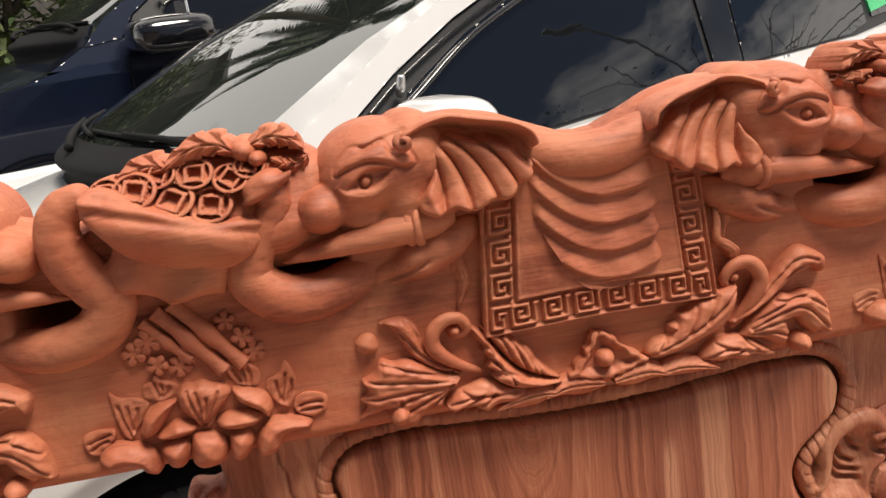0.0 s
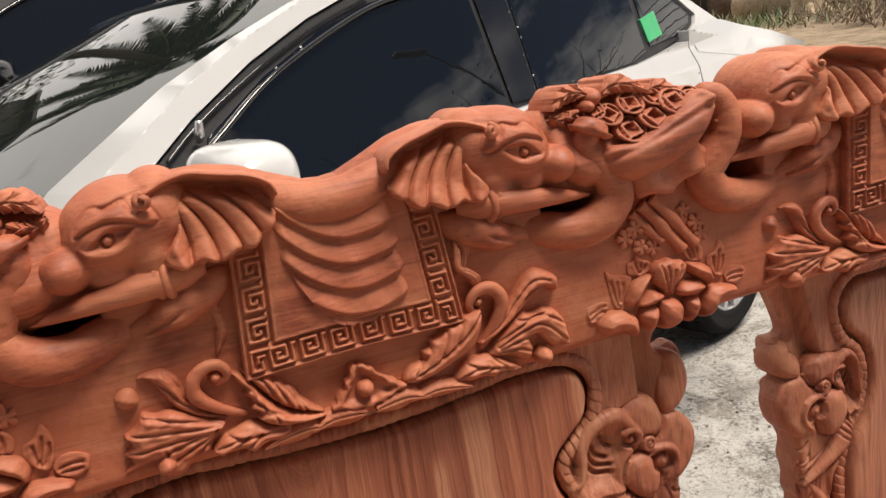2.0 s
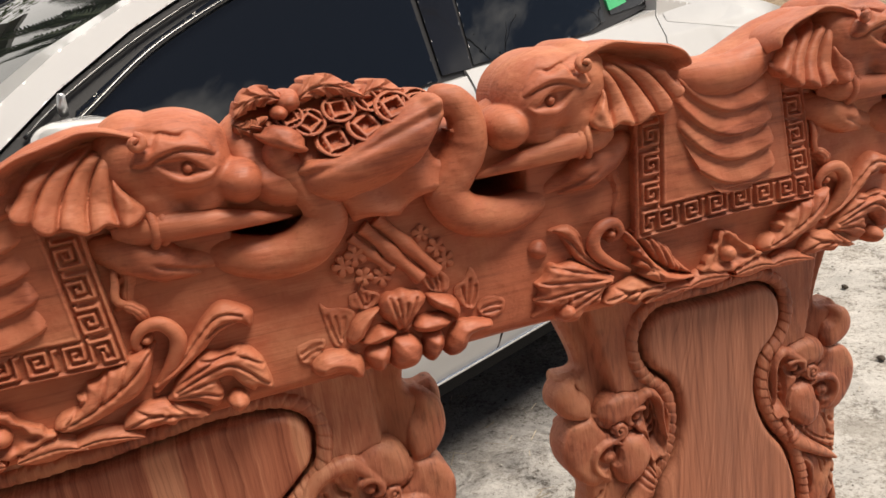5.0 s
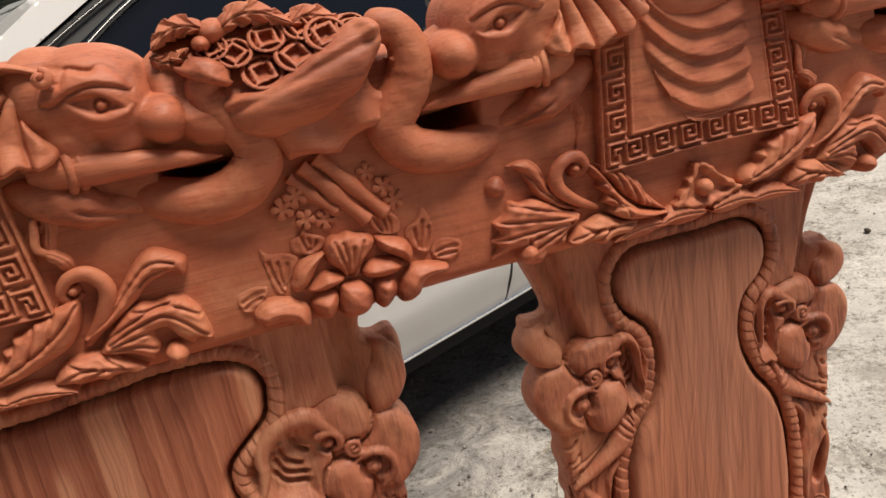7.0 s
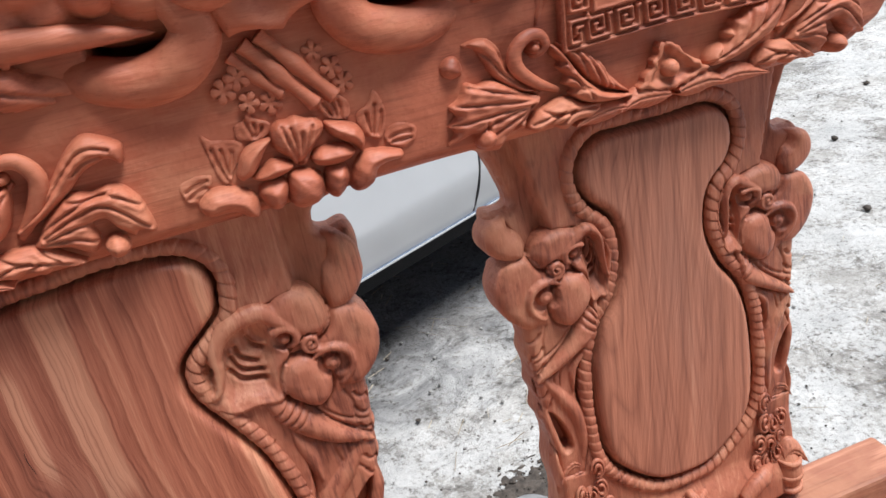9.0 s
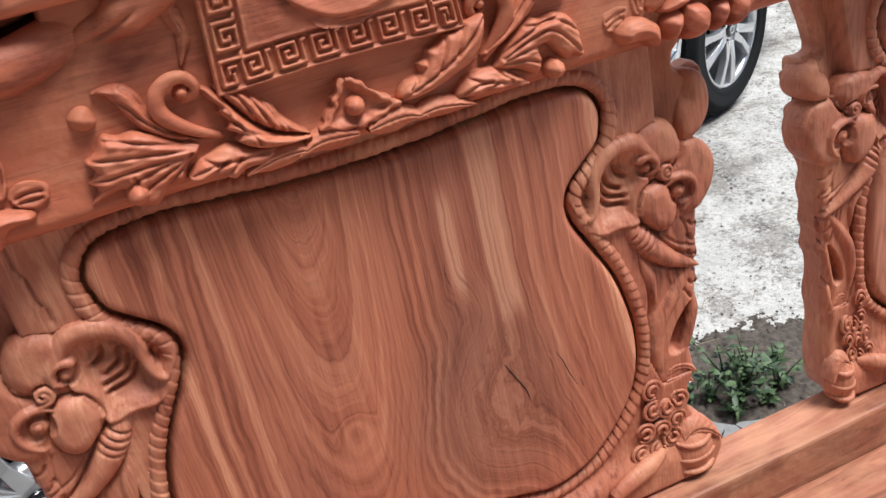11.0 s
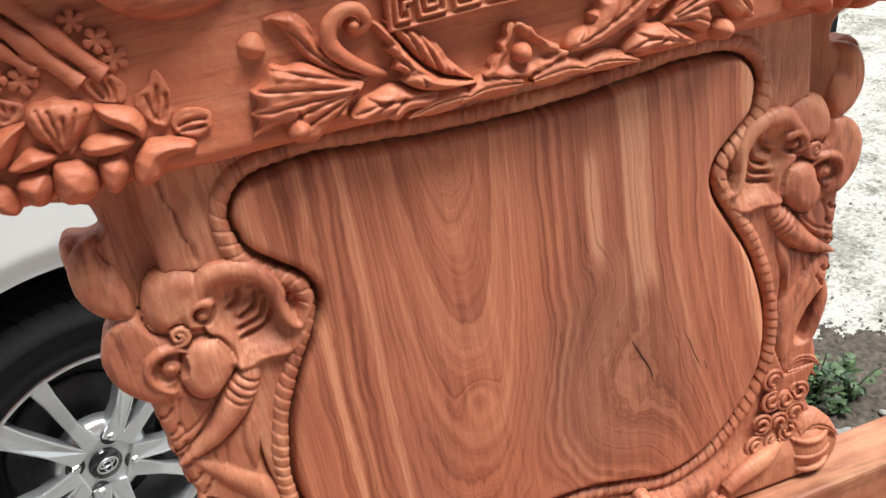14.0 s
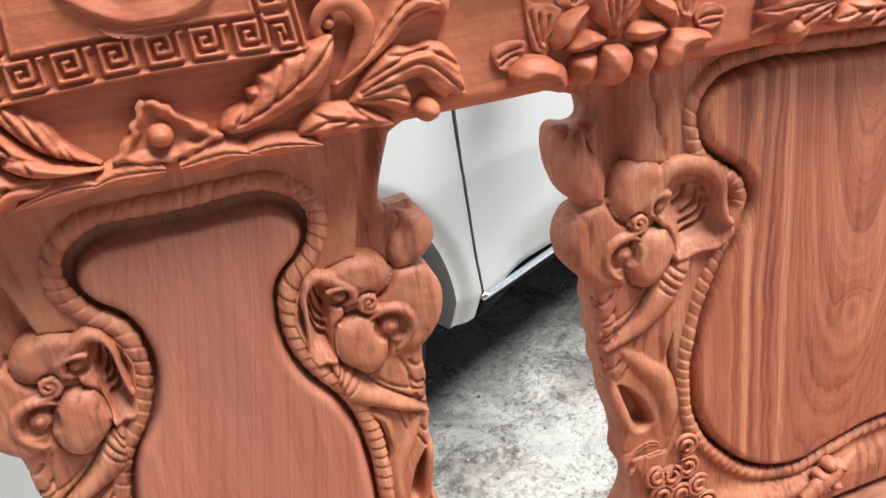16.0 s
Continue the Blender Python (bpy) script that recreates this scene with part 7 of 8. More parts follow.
    sheet("boot_lid", [(2.84, 1.105, .66, -.08, .03), (3.05, 1.075, .70, -.10, .03), (3.30, 1.045, .70, -.16, .03), (3.40, .98, .70, -.2, .0), (3.44, .70, .70, -.2, 0)], paint)
    sheet("bonnet", [(-.72, .72, .66, .22, .03), (-.60, .83, .70, .20, .04), (-.30, .925, .74, .14, .05), (.05, .985, .75, .14, .045), (.18, .998, .76, .16, .04)], paint)
    sheet("cowl", [(.10, .980, .74, .18, .035), (.12, 1.010, .73, .22, .02), (.10, 1.050, .715, .24, .0), (.165, 1.092, .70, .225, .0)], COWL_BLACK, "black cowl under the windscreen")
    part("far_side", box_bm(-3.3, .5, -.84, -.72, .25, .96, .05), paint, car)
    def on_screen(v, u, lift):
        """Point on the windscreen: v across, u up from its lower edge, lifted off the glass."""
        half, bow = .70 - .008 * u, .225 - .038 * u
        return (-(.155 + .115 * u + bow * v * v) + .4 * lift, half * v, 1.084 + .055 * u - .006 * u * v * v + lift)
    for v0 in (.80, -.02):
        sweep("wiper", [on_screen(v0, -.22, .012), on_screen(v0 - .12, .02, .020), on_screen(v0 - .50, .30, .016)], [.011, .009, .005], COWL_BLACK, car, "black wiper arm", 7, 16)
        sweep("wiper_blade", [on_screen(v0 + .02, .22, .008), on_screen(v0 - .40, .30, .008), on_screen(v0 - .84, .34, .008)], .006, COWL_BLACK, car, "", 6, 16)
    # door mirror: housing, dark underside, arm
    mir = part("mirror", bmesh.new(), mirror_mat, car, "rounded door mirror")
    vs, fs = [], []
    nu, nv = 28, 16
    for i in range(nu):
        a = 2 * math.pi * i / nu
        for j in range(nv):
            b = -math.pi / 2 + math.pi * j / (nv - 1)
            sx_, sy_, sz_ = math.cos(b) * math.cos(a), math.sin(b), math.cos(b) * math.sin(a)
            f = lambda v, e: math.copysign(abs(v) ** e, v)
            vs.append((-.525 + big * (.070 * squat[0] * f(sx_, .62) + .02 * sy_), .945 + big * .122 * f(sy_, .50), 1.085 + squat[2] + big * squat[1] * (.074 * f(sz_, .56) - .012 * sy_ ** 2)))
    for i in range(nu):
        for j in range(nv - 1):
            i2 = (i + 1) % nu
            fs.append((i * nv + j, i2 * nv + j, i2 * nv + j + 1, i * nv + j + 1))
    bpy.data.objects.remove(mir)
    mir = link_mesh("mirror", vs, fs, mirror_mat, car, "rounded door mirror")
    part("mirror_arm", box_bm(-.56, -.48, .77, .86, 1.02, 1.06, .012), BLACK_PLASTIC, car)
    part("mirror_glass", box_bm(-.588, -.580, .87, 1.01, 1.05, 1.13, .003), CHROME, car)
    sweep("door_tab", [(-.575, .742, 1.150), (-.570, .758, 1.165), (-.572, .762, 1.186)], [.008, .010, .006], ALLOY, car, "", 6, 8)
    for px, nm in ((0, "front"), (-2.55, "rear")):
        for sd in (1, -1):
            if sd > 0 or full:
                wheel(car, px, .80 * sd if sd > 0 else -.66, 0)
    # tail lamp and bumper
    sheet_l = [(3.17, 1.0), (3.32, .985), (3.44, .92), (3.42, .83), (3.24, .88)]
    panel_piece(car, "tail_lamp", sheet_l, RED_LENS, "red tail lamp").location.y += .006
    part("rear_bumper", box_bm(-3.50, -3.30, -.70, .70, .30, .62, .06, 3), paint, car)
    part("front_bumper", box_bm(.50, .78, -.66, .66, .28, .66, .08, 3), paint, car)
    return car


CARM = Matrix(((-0.9026, 0.4305, 0, -0.342), (-0.4305, -0.9026, 0, 1.218), (0, 0, 1, 0), (0, 0, 0, 1))) @ Matrix.Translation((0, -0.80, 0))
white_car = build_car("white_sedan", "clean white sedan with dark tinted windows parked behind the bench", WHITE_PAINT, CARM, WHITE_PAINT)
st = upper_piece(white_car, "sticker", [(2.155, 1.125), (2.16, 1.195), (2.265, 1.212), (2.255, 1.138)], GREEN_STICKER, .004, "green sticker on the rear side glass", .004)
DARKM = Matrix(((-0.9026, 0.4305, 0, -1.56), (-0.4305, -0.9026, 0, 4.456), (0, 0, 1, 0), (0, 0, 0, 1))) @ Matrix.Diagonal((1.14, 1.14, 1.27, 1))
build_car("navy_car", "glossy dark navy car parked beyond the white one", NAVY_PAINT, DARKM, BLACK_GLOSS, False, 1.35, (1.7, 0.62, -0.055))

# ---- things on the ground behind the bench ----
def leaf_mat(name, a, b_, rough=0.55):
    m, nt, b, li = material(name)
    geo = nt.nodes.new("ShaderNodeNewGeometry")
    r = ramp_node(nt, [(0.0, a), (1.0, b_)])
    li(geo.outputs["Random Per Island"], r.inputs["Fac"])
    li(r.outputs["Color"], b.inputs["Base Color"])
    b.inputs["Roughness"].default_value = rough
    b.inputs["Subsurface Weight"].default_value = 0.0
    return m


WEED_GREEN = leaf_mat("weed_leaves", (0.014, 0.032, 0.012), (0.085, 0.135, 0.050))
TREE_GREEN = leaf_mat("tree_leaves", (0.04, 0.07, 0.022), (0.16, 0.20, 0.07))
DARK_GREEN = leaf_mat("dark_leaves", (0.015, 0.028, 0.012), (0.05, 0.07, 0.03))
DRY = leaf_mat("dry_stalks", (0.20, 0.15, 0.09), (0.50, 0.42, 0.30), 0.8)
BARK = plain("bark", (0.10, 0.075, 0.055), 0.9, 0, 0, 0.9, 25, 0.4)
STONE = plain("grit_stone", (0.27, 0.255, 0.235), 0.9, 0, 0, 0.6, 60, 0.25)
SLAB = plain("weathered_slab", (0.20, 0.197, 0.192), 0.9, 0, 0, 0.7, 45, 0.22)
SLAB_DARK = plain("slab_crack", (0.035, 0.032, 0.03), 0.95, 0, 0, 0.5, 60, 0.3)
DARK_SOIL = plain("damp_soil", (0.070, 0.056, 0.045), 0.95, 0, 0, 1.0, 60, 0.6)
LITTER = plain("paper_litter", (0.75, 0.74, 0.72), 0.8, 0, 0, 0.2, 30, 0.05)
POLE_GREY = plain("galvanised_pole", (0.16, 0.165, 0.17), 0.5, 0.5, 0, 0.1, 40, 0.2)
WALL_GREY = plain("stained_wall", (0.20, 0.185, 0.165), 0.9, 0, 0, 0.4, 6, 0.35)
FENCE_WOOD = plain("dark_boards", (0.055, 0.042, 0.033), 0.85, 0, 0, 0.6, 14, 0.4)
LOG_WOOD = plain("pale_log", (0.42, 0.32, 0.21), 0.85, 0, 0, 0.6, 14, 0.3)


def slab():
    """Broken, cracked grey slab lying flat behind the bench."""
    outline = [(.705, 1.06), (.705, 1.10), (.725, 1.128), (.775, 1.132), (.825, 1.10), (.822, 1.03), (.845, .975), (.90, .955), (.95, .935), (1.02, .915), (1.12, .90), (1.16, .80),
               (1.12, .70), (.90, .68), (.72, .74), (.665, .86), (.668, .93), (.70, .965), (.755, .992), (.752, 1.022), (.73, 1.035)]
    root = tagged(new("cracked_slab"), "broken grey weathered slab with branching cracks", "slab")
    root.location = (0.85, 0.95, 0)
    bm = bmesh.new()
    pts = spline(outline, 90, True)
    rr = random.Random(3)
    vs = [bm.verts.new((x - .85 + rr.uniform(-.003, .003), y - .95 + rr.uniform(-.003, .003), 0.066)) for x, y in pts]
    f = bm.faces.new(vs)
    ext = bmesh.ops.extrude_face_region(bm, geom=[f])
    for v in ext["geom"]:
        if isinstance(v, bmesh.types.BMVert):
            v.co.z = -0.02
            v.co.x *= 1.02
    bmesh.ops.recalc_face_normals(bm, faces=bm.faces)
    bmesh.ops.bevel(bm, geom=[e for e in bm.edges if e.verts[0].co.z > .05 and e.verts[1].co.z > .05], offset=.006, segments=2, affect="EDGES")
    part("block", bm, SLAB, root)
    for path in ([(.76, .985), (.775, .955), (.79, .945), (.80, .915), (.79, .88)], [(.79, .945), (.82, .925), (.835, .905)], [(.86, .962), (.865, .935), (.885, .92), (.89, .895)],
                 [(.885, .92), (.91, .915), (.925, .90)], [(.94, .935), (.935, .915), (.95, .895)], [(.91, .915), (.90, .935)], [(.735, 1.105), (.76, 1.09), (.785, 1.075)], [(.72, 1.085), (.745, 1.075)],
                 [(.835, .96), (.815, .945), (.80, .935)], [(.98, .92), (.985, .895), (1.0, .88)]):
        sweep("crack", [(x - .85, y - .95, .0655) for x, y in path], [.0008, .0024, .0022, .0006], SLAB_DARK, root, "", 5, 14)


slab()


def scatter_mesh(name, items, mat, label, category):
    vs, fs = [], []
    for v, f in items:
        o = len(vs)
        vs += v
        fs += [tuple(i + o for i in q) for q in f]
    return tagged(link_mesh(name, vs, fs, mat, None, "", True), label, category, kind="stuff")


def pebble(rng, x, y, r, z=0.0):
    v, f = [], []
    for i in range(4):
        for j in range(6):
            a, b = 2 * math.pi * j / 6, -0.9 + 2.4 * i / 3
            k = r * rng.uniform(.75, 1.2)
            v.append((x + k * math.cos(a) * math.cos(b), y + k * math.sin(a) * math.cos(b), z + k * .6 * math.sin(b)))
    for i in range(3):
        for j in range(6):
            f.append((i * 6 + j, i * 6 + (j + 1) % 6, (i + 1) * 6 + (j + 1) % 6, (i + 1) * 6 + j))
    f.append(tuple(18 + j for j in range(6)))
    return v, f


rng = random.Random(11)
items = []
for i in range(2600):
    x, y = rng.uniform(-1.2, 4.2), rng.uniform(.85, 3.6)
    d = math.hypot(x - .95, y - 1.25)
    if rng.random() > (1.0 if d < .7 else 0.45):
        continue
    items.append(pebble(rng, x, y, rng.choice((.0018, .0022, .0025, .003, .0042)) * (1 + .12 * y)))
scatter_mesh("grit", items, STONE, "loose grit and small stones on the ground", "gravel")
items = []
for i in range(900):
    a, d = rng.uniform(0, 6.28), abs(rng.gauss(0, 1))
    items.append(pebble(rng, 1.0 + .26 * d * math.cos(a), 1.12 + .16 * d * math.sin(a), rng.uniform(.0015, .0038), .003))
for i in range(70):
    x, y = rng.uniform(-.8, 4.4), rng.uniform(.9, 4.2)
    items.append(pebble(rng, x, y, rng.uniform(.003, .007)))
scatter_mesh("dark_grit", items, DARK_SOIL, "dark crumbs of soil on the pale ground", "gravel")
items = []
for i in range(160):
    x, y = rng.uniform(.4, 2.2), rng.uniform(1.0, 2.3)
    a, l = rng.uniform(0, 6.28), rng.uniform(.01, .035)
    dx, dy, w = l * math.cos(a), l * math.sin(a), .0009
    items.append(([(x - dx, y - dy, .004), (x + dx, y + dy, .006), (x + dx - w, y + dy + w, .007), (x - dx - w, y - dy + w, .005)], [(0, 1, 2, 3)]))
scatter_mesh("straw", items, DRY, "bits of dry straw lying about", "straw")


def soil_patch():
    """Churned soil whose crumbs sink raggedly into the ground round it."""
    vs, fs = [], []
    nx, ny = 130, 96
    for i in range(nx):
        for k in range(ny):
            u, v = -1 + 2 * i / (nx - 1), -1 + 2 * k / (ny - 1)
            x, y = 1.00 + .30 * u, 1.11 + .18 * v
            rough_ = .60 * noise.noise((x * 14, y * 14, 1)) + .65 * noise.noise((x * 40, y * 40, 2)) + .60 * noise.noise((x * 105, y * 105, 3))
            vs.append((x, y, .004 + .017 * (.55 - (u * u + v * v)) + .0095 * rough_))
    for i in range(nx - 1):
        for k in range(ny - 1):
            fs.append((i * ny + k, (i + 1) * ny + k, (i + 1) * ny + k + 1, i * ny + k + 1))
    return tagged(link_mesh("soil_patch", vs, fs, DARK_SOIL), "patch of dark damp soil round the weeds", "soil", kind="stuff")


soil_patch()
items = []
rng = random.Random(77)
for i in range(420):
    a, d = rng.uniform(0, 6.28), abs(rng.gauss(.85, .35))
    items.append(pebble(rng, 1.0 + .22 * d * math.cos(a), 1.11 + .14 * d * math.sin(a), rng.uniform(.0015, .0050), .001))
scatter_mesh("soil_crumbs", items, DARK_SOIL, "dark crumbs of soil scattered round the weeds", "soil")


def blade(rng, base, yaw, length, width, droop, fold=0.25):
    """One leaf: a folded, pointed strip that bends over."""
    v, f = [], []
    n = 5
    c, s = math.cos(yaw), math.sin(yaw)
    for i in range(n):
        t = i / (n - 1)
        out = length * t * (1 - .25 * droop * t)
        up = length * (.55 * t - droop * t * t)
        w = width * math.sin(math.pi * min(.98, .12 + .86 * t)) ** .8
        for k, e in ((-1, 0), (0, -fold), (1, 0)):
            v.append((base[0] + out * c - k * w * s, base[1] + out * s + k * w * c, base[2] + up + e * w))
    for i in range(n - 1):
        for k in (0, 1):
            f.append((i * 3 + k, i * 3 + k + 1, (i + 1) * 3 + k + 1, (i + 1) * 3 + k))
    return v, f


def weed(x, y, h, count, seed):
    r = random.Random(seed)
    w = tagged(new("weed"), "small green broad-leaved weed in damp soil", "plant", group="weeds behind the bench")
    w.location = (x, y, 0)
    vs, fs = [], []
    for k in range(max(3, count // 9)):
        a, tilt = r.uniform(0, 6.28), r.uniform(.1, .7)
        hh = h * r.uniform(.5, 1)
        tip = (hh * tilt * math.cos(a), hh * tilt * math.sin(a), hh)
        sweep("stalk", [(0, 0, -.01), (tip[0] * .4, tip[1] * .4, tip[2] * .55), tip], [.0025, .002, .001], WEED_GREEN, w, "", 5, 8)
        for q in range(6):
            t = r.uniform(.25, 1)
            b = (tip[0] * t, tip[1] * t, tip[2] * t)
            v, f = blade(r, b, r.uniform(0, 6.28), r.uniform(.010, .034), r.uniform(.003, .009), r.uniform(-.2, 1.2))
            o = len(vs)
            vs += v
            fs += [tuple(i + o for i in z) for z in f]
    tagged(link_mesh("leaves", vs, fs, WEED_GREEN, w), kind="stuff")


for i, (x, y, h, c) in enumerate(((.90, 1.09, .10, 60), (.95, 1.06, .13, 80), (1.00, 1.09, .15, 90), (1.04, 1.05, .10, 60), (.86, 1.12, .07, 40), (.97, 1.13, .12, 60), (1.08, 1.10, .08, 40), (.92, 1.03, .06, 40), (1.0, 1.02, .06, 36))):
    weed(x, y, h, c, 20 + i)
bm = box_bm(-.022, .022, -.014, .014, 0, .004)
for v in bm.verts:
    v.co.z += .008 * math.sin(v.co.x * 120)
o = part("paper_scrap", bm, LITTER, None)
o.matrix_basis = pose(.865, 1.135, .045, 25, 10, 30)
tagged(o, "crumpled scrap of white paper among the weeds", "litter")
o = link_mesh("pebble", *pebble(random.Random(2), 0, 0, .009), STONE)
o.location = (1.07, .985, .008)
tagged(o, "single pale pebble at the foot of the slab", "stone")
for px, py in ((1.99, 1.27), (2.51, 2.23), (2.2, 1.75), (3.0, 2.6)):
    o = link_mesh("dark_pebble", *pebble(random.Random(int(px * 10)), 0, 0, .014), DARK_SOIL)
    o.location = (px, py, .006)
    tagged(o, "dark pebble on the pale ground", "stone", group="dark pebbles")


# ---- far edge of the yard ----
def crown_leaves(rng, n, cx, cy, cz, rx, ry, rz, size):
    vs, fs = [], []
    clumps = [(rng.gauss(0, .55), rng.gauss(0, .55), rng.uniform(-.9, .9)) for _ in range(max(5, n // 60))]
    for i in range(n):
        c = clumps[i % len(clumps)]
        p = (cx + rx * (c[0] + rng.gauss(0, .2)), cy + ry * (c[1] + rng.gauss(0, .2)), cz + rz * (c[2] + rng.gauss(0, .16)))
        v, f = blade(rng, p, rng.uniform(0, 6.28), size * rng.uniform(.6, 1.4), size * .22, rng.uniform(.2, 1.1))
        o = len(vs)
        vs += v
        fs += [tuple(k + o for k in q) for q in f]
    return vs, fs


def tree(name, x, y, h, spread_, leaves, mat, label, size=.16, seed=1, low=.35):
    r = random.Random(seed)
    t = tagged(new(name), label, "tree")
    t.location = (x, y, 0)
    sweep("trunk", [(0, 0, -.1), (r.uniform(-.1, .1), r.uniform(-.1, .1), h * .35), (r.uniform(-.2, .2), r.uniform(-.2, .2), h * .75)], [.13 * h / 4, .09 * h / 4, .04], BARK, t, "", 9, 16)
    for k in range(5):
        a = 2 * math.pi * k / 5 + r.random()
        z0 = h * r.uniform(.3, .6)
        sweep("limb", [(0, 0, z0), (spread_ * .4 * math.cos(a), spread_ * .4 * math.sin(a), z0 + h * .18), (spread_ * .8 * math.cos(a), spread_ * .8 * math.sin(a), z0 + h * .25)], [.06, .04, .015], BARK, t, "", 6, 10)
    tagged(link_mesh("crown", *crown_leaves(r, leaves, 0, 0, h * (low + 1) / 2, spread_, spread_, h * (1 - low) / 2, size), mat, t), kind="stuff")
    return t


tree("tree", -3.3, 10.2, 3.8, 1.7, 3600, TREE_GREEN, "leafy green shrub-like tree behind the parked cars", .22, 4, .1)
tree("tree", -1.6, 11.0, 2.6, 1.5, 2200, TREE_GREEN, "leafy green shrub-like tree behind the parked cars", .22, 5, .1)
tree("tree", -6.2, 11.0, 4.6, 2.3, 6500, TREE_GREEN, "leafy green tree at the yard's edge", .3, 6, .1)
tree("tree", -10.0, 11.5, 5.0, 2.6, 2000, DARK_GREEN, "dark green tree at the yard's edge", .3, 7, .1)
tree("tree", 1.8, 15.0, 3.0, 2.0, 1500, DARK_GREEN, "dark green tree at the yard's edge", .3, 8, .1)


def palm(x, y, h, seed):
    r = random.Random(seed)
    p = tagged(new("palm_tree"), "tall palm with drooping feathery fronds", "palm tree")
    p.location = (x, y, 0)
    sweep("trunk", [(0, 0, -.1), (.1, 0, h * .5), (0, .1, h)], [.17, .13, .10], BARK, p, "", 10, 24)
    for k in range(27):
        a = 2 * math.pi * k / 27 + r.uniform(-.15, .15)
        L, rise = r.uniform(2.4, 3.3), r.uniform(-.2, 1.1)
        pts = [(L * t * math.cos(a) * (1 - .12 * t), L * t * math.sin(a) * (1 - .12 * t), h + rise * t * 1.6 - 2.3 * t * t) for t in np.linspace(0, 1, 7)]
        fr = sweep("frond", pts, [.03, .02, .006], TREE_GREEN, p, "", 5, 14)
        vs, fs = [], []
        c = spline(pts, 46)
        for i in range(4, 46):
            tg = c[i] - c[i - 1]
            tg /= np.linalg.norm(tg)
            sd = np.cross(tg, (0, 0, 1.0))
            sd /= np.linalg.norm(sd) + 1e-9
            for sgn in (-1, 1):
                l = .55 * math.sin(math.pi * (i / 46) ** .7) + .12
                d = sd * sgn * .75 + tg * .55 + np.array((0, 0, -.45 + r.uniform(-.2, .1)))
                o = len(vs)
                b, e = c[i], c[i] + d * l
                w = tg * .045
                vs += [tuple(b - w), tuple(b + w), tuple((b + e) / 2 + w * .8 + (0, 0, .03)), tuple(e), tuple((b + e) / 2 - w * .8 + (0, 0, .03))]
                fs.append((o, o + 1, o + 2, o + 3, o + 4))
        tagged(link_mesh("leaflets", vs, fs, DARK_GREEN, fr), kind="stuff")


palm(-1.4, 11.4, 7.6, 3)


def street_lamp(x, y):
    l = tagged(new("street_lamp"), "tall street lamp with a curved arm", "street lamp")
    l.location = (x, y, 0)
    sweep("pole", [(0, 0, -.1), (0, 0, 4), (0, 0, 8.0)], [.08, .06, .045], POLE_GREY, l, "", 10, 12)
    sweep("arm", [(0, 0, 7.9), (-.2, -.08, 8.4), (-.5, -.22, 8.88), (-.94, -.45, 9.56), (-1.22, -.58, 9.95)], [.042, .036, .034, .032, .030], POLE_GREY, l, "", 8, 30)
    bm = box_bm(-.30, .30, -.09, .09, -.03, .06, .03)
    o = part("lamp_head", bm, POLE_GREY, l)
    o.matrix_basis = pose(-1.42, -.68, 10.05, 0, 14, 25)


street_lamp(17.1, -1.47)


def bare_tree(x, y, h, seed):
    r = random.Random(seed)
    t = tagged(new("bare_tree"), "nearly leafless tree with thin spreading branches", "tree")
    t.location = (x, y, 0)
    sweep("trunk", [(0, 0, -.1), (.1, .05, h * .3), (0, 0, h * .55)], [.16, .12, .08], BARK, t, "", 9, 14)

    def grow(p, d, L, w, depth):
        q = p + d * L
        mid = (p + q) / 2 + Vector((r.uniform(-.1, .1), r.uniform(-.1, .1), r.uniform(-.05, .1))) * L
        sweep("branch", [tuple(p), tuple(mid), tuple(q)], [w, w * .8, w * .55], BARK, t, "", 5, 6)
        if depth:
            for _ in range(3 if depth > 1 else 2):
                e = (d + Vector((r.uniform(-.9, .9), r.uniform(-.9, .9), r.uniform(-.35, .5)))).normalized()
                grow(q, e, L * r.uniform(.55, .8), w * .55, depth - 1)
    for k in range(4):
        a = 2 * math.pi * k / 4 + r.random()
        grow(Vector((0, 0, h * .5)), Vector((math.cos(a), math.sin(a), .45)).normalized(), h * .26, .06, 3)
    vs, fs = crown_leaves(r, 260, 0, 0, h * .75, h * .4, h * .4, h * .18, .14)
    tagged(link_mesh("leaves", vs, fs, DARK_GREEN, t), kind="stuff")


bare_tree(18.4, 1.5, 7.4, 9)
bare_tree(17.4, -3.0, 9.2, 10)
for py in (-30.2, 30.2):
    pole = tagged(new("utility_pole"), "plain grey utility pole that carries overhead wires", "pole", group="utility poles")
    pole.location = (24, py, 0)
    sweep("shaft", [(0, 0, -.3), (0, 0, 5), (0, 0, 9.3)], [.15, .13, .10], POLE_GREY, pole, "", 10, 10)
for k in range(5):
    z = 7.6 + .28 * k
    w = tagged(sweep("overhead_wire", [(24, -30.2, z), (24.2, 0, z - .5), (24, 30.2, z)], .016, BLACK_PLASTIC, None, "", 5, 20), "thin black overhead wire", "wire", group="overhead wires")

# twigs, dry grass, log and dark boards at the far side
DIRX, DIRY = 0.724, 0.690


DRY_WOOD = plain("dry_twig", (0.27, 0.21, 0.15), 0.85, 0, 0, 0.4, 30, 0.45)


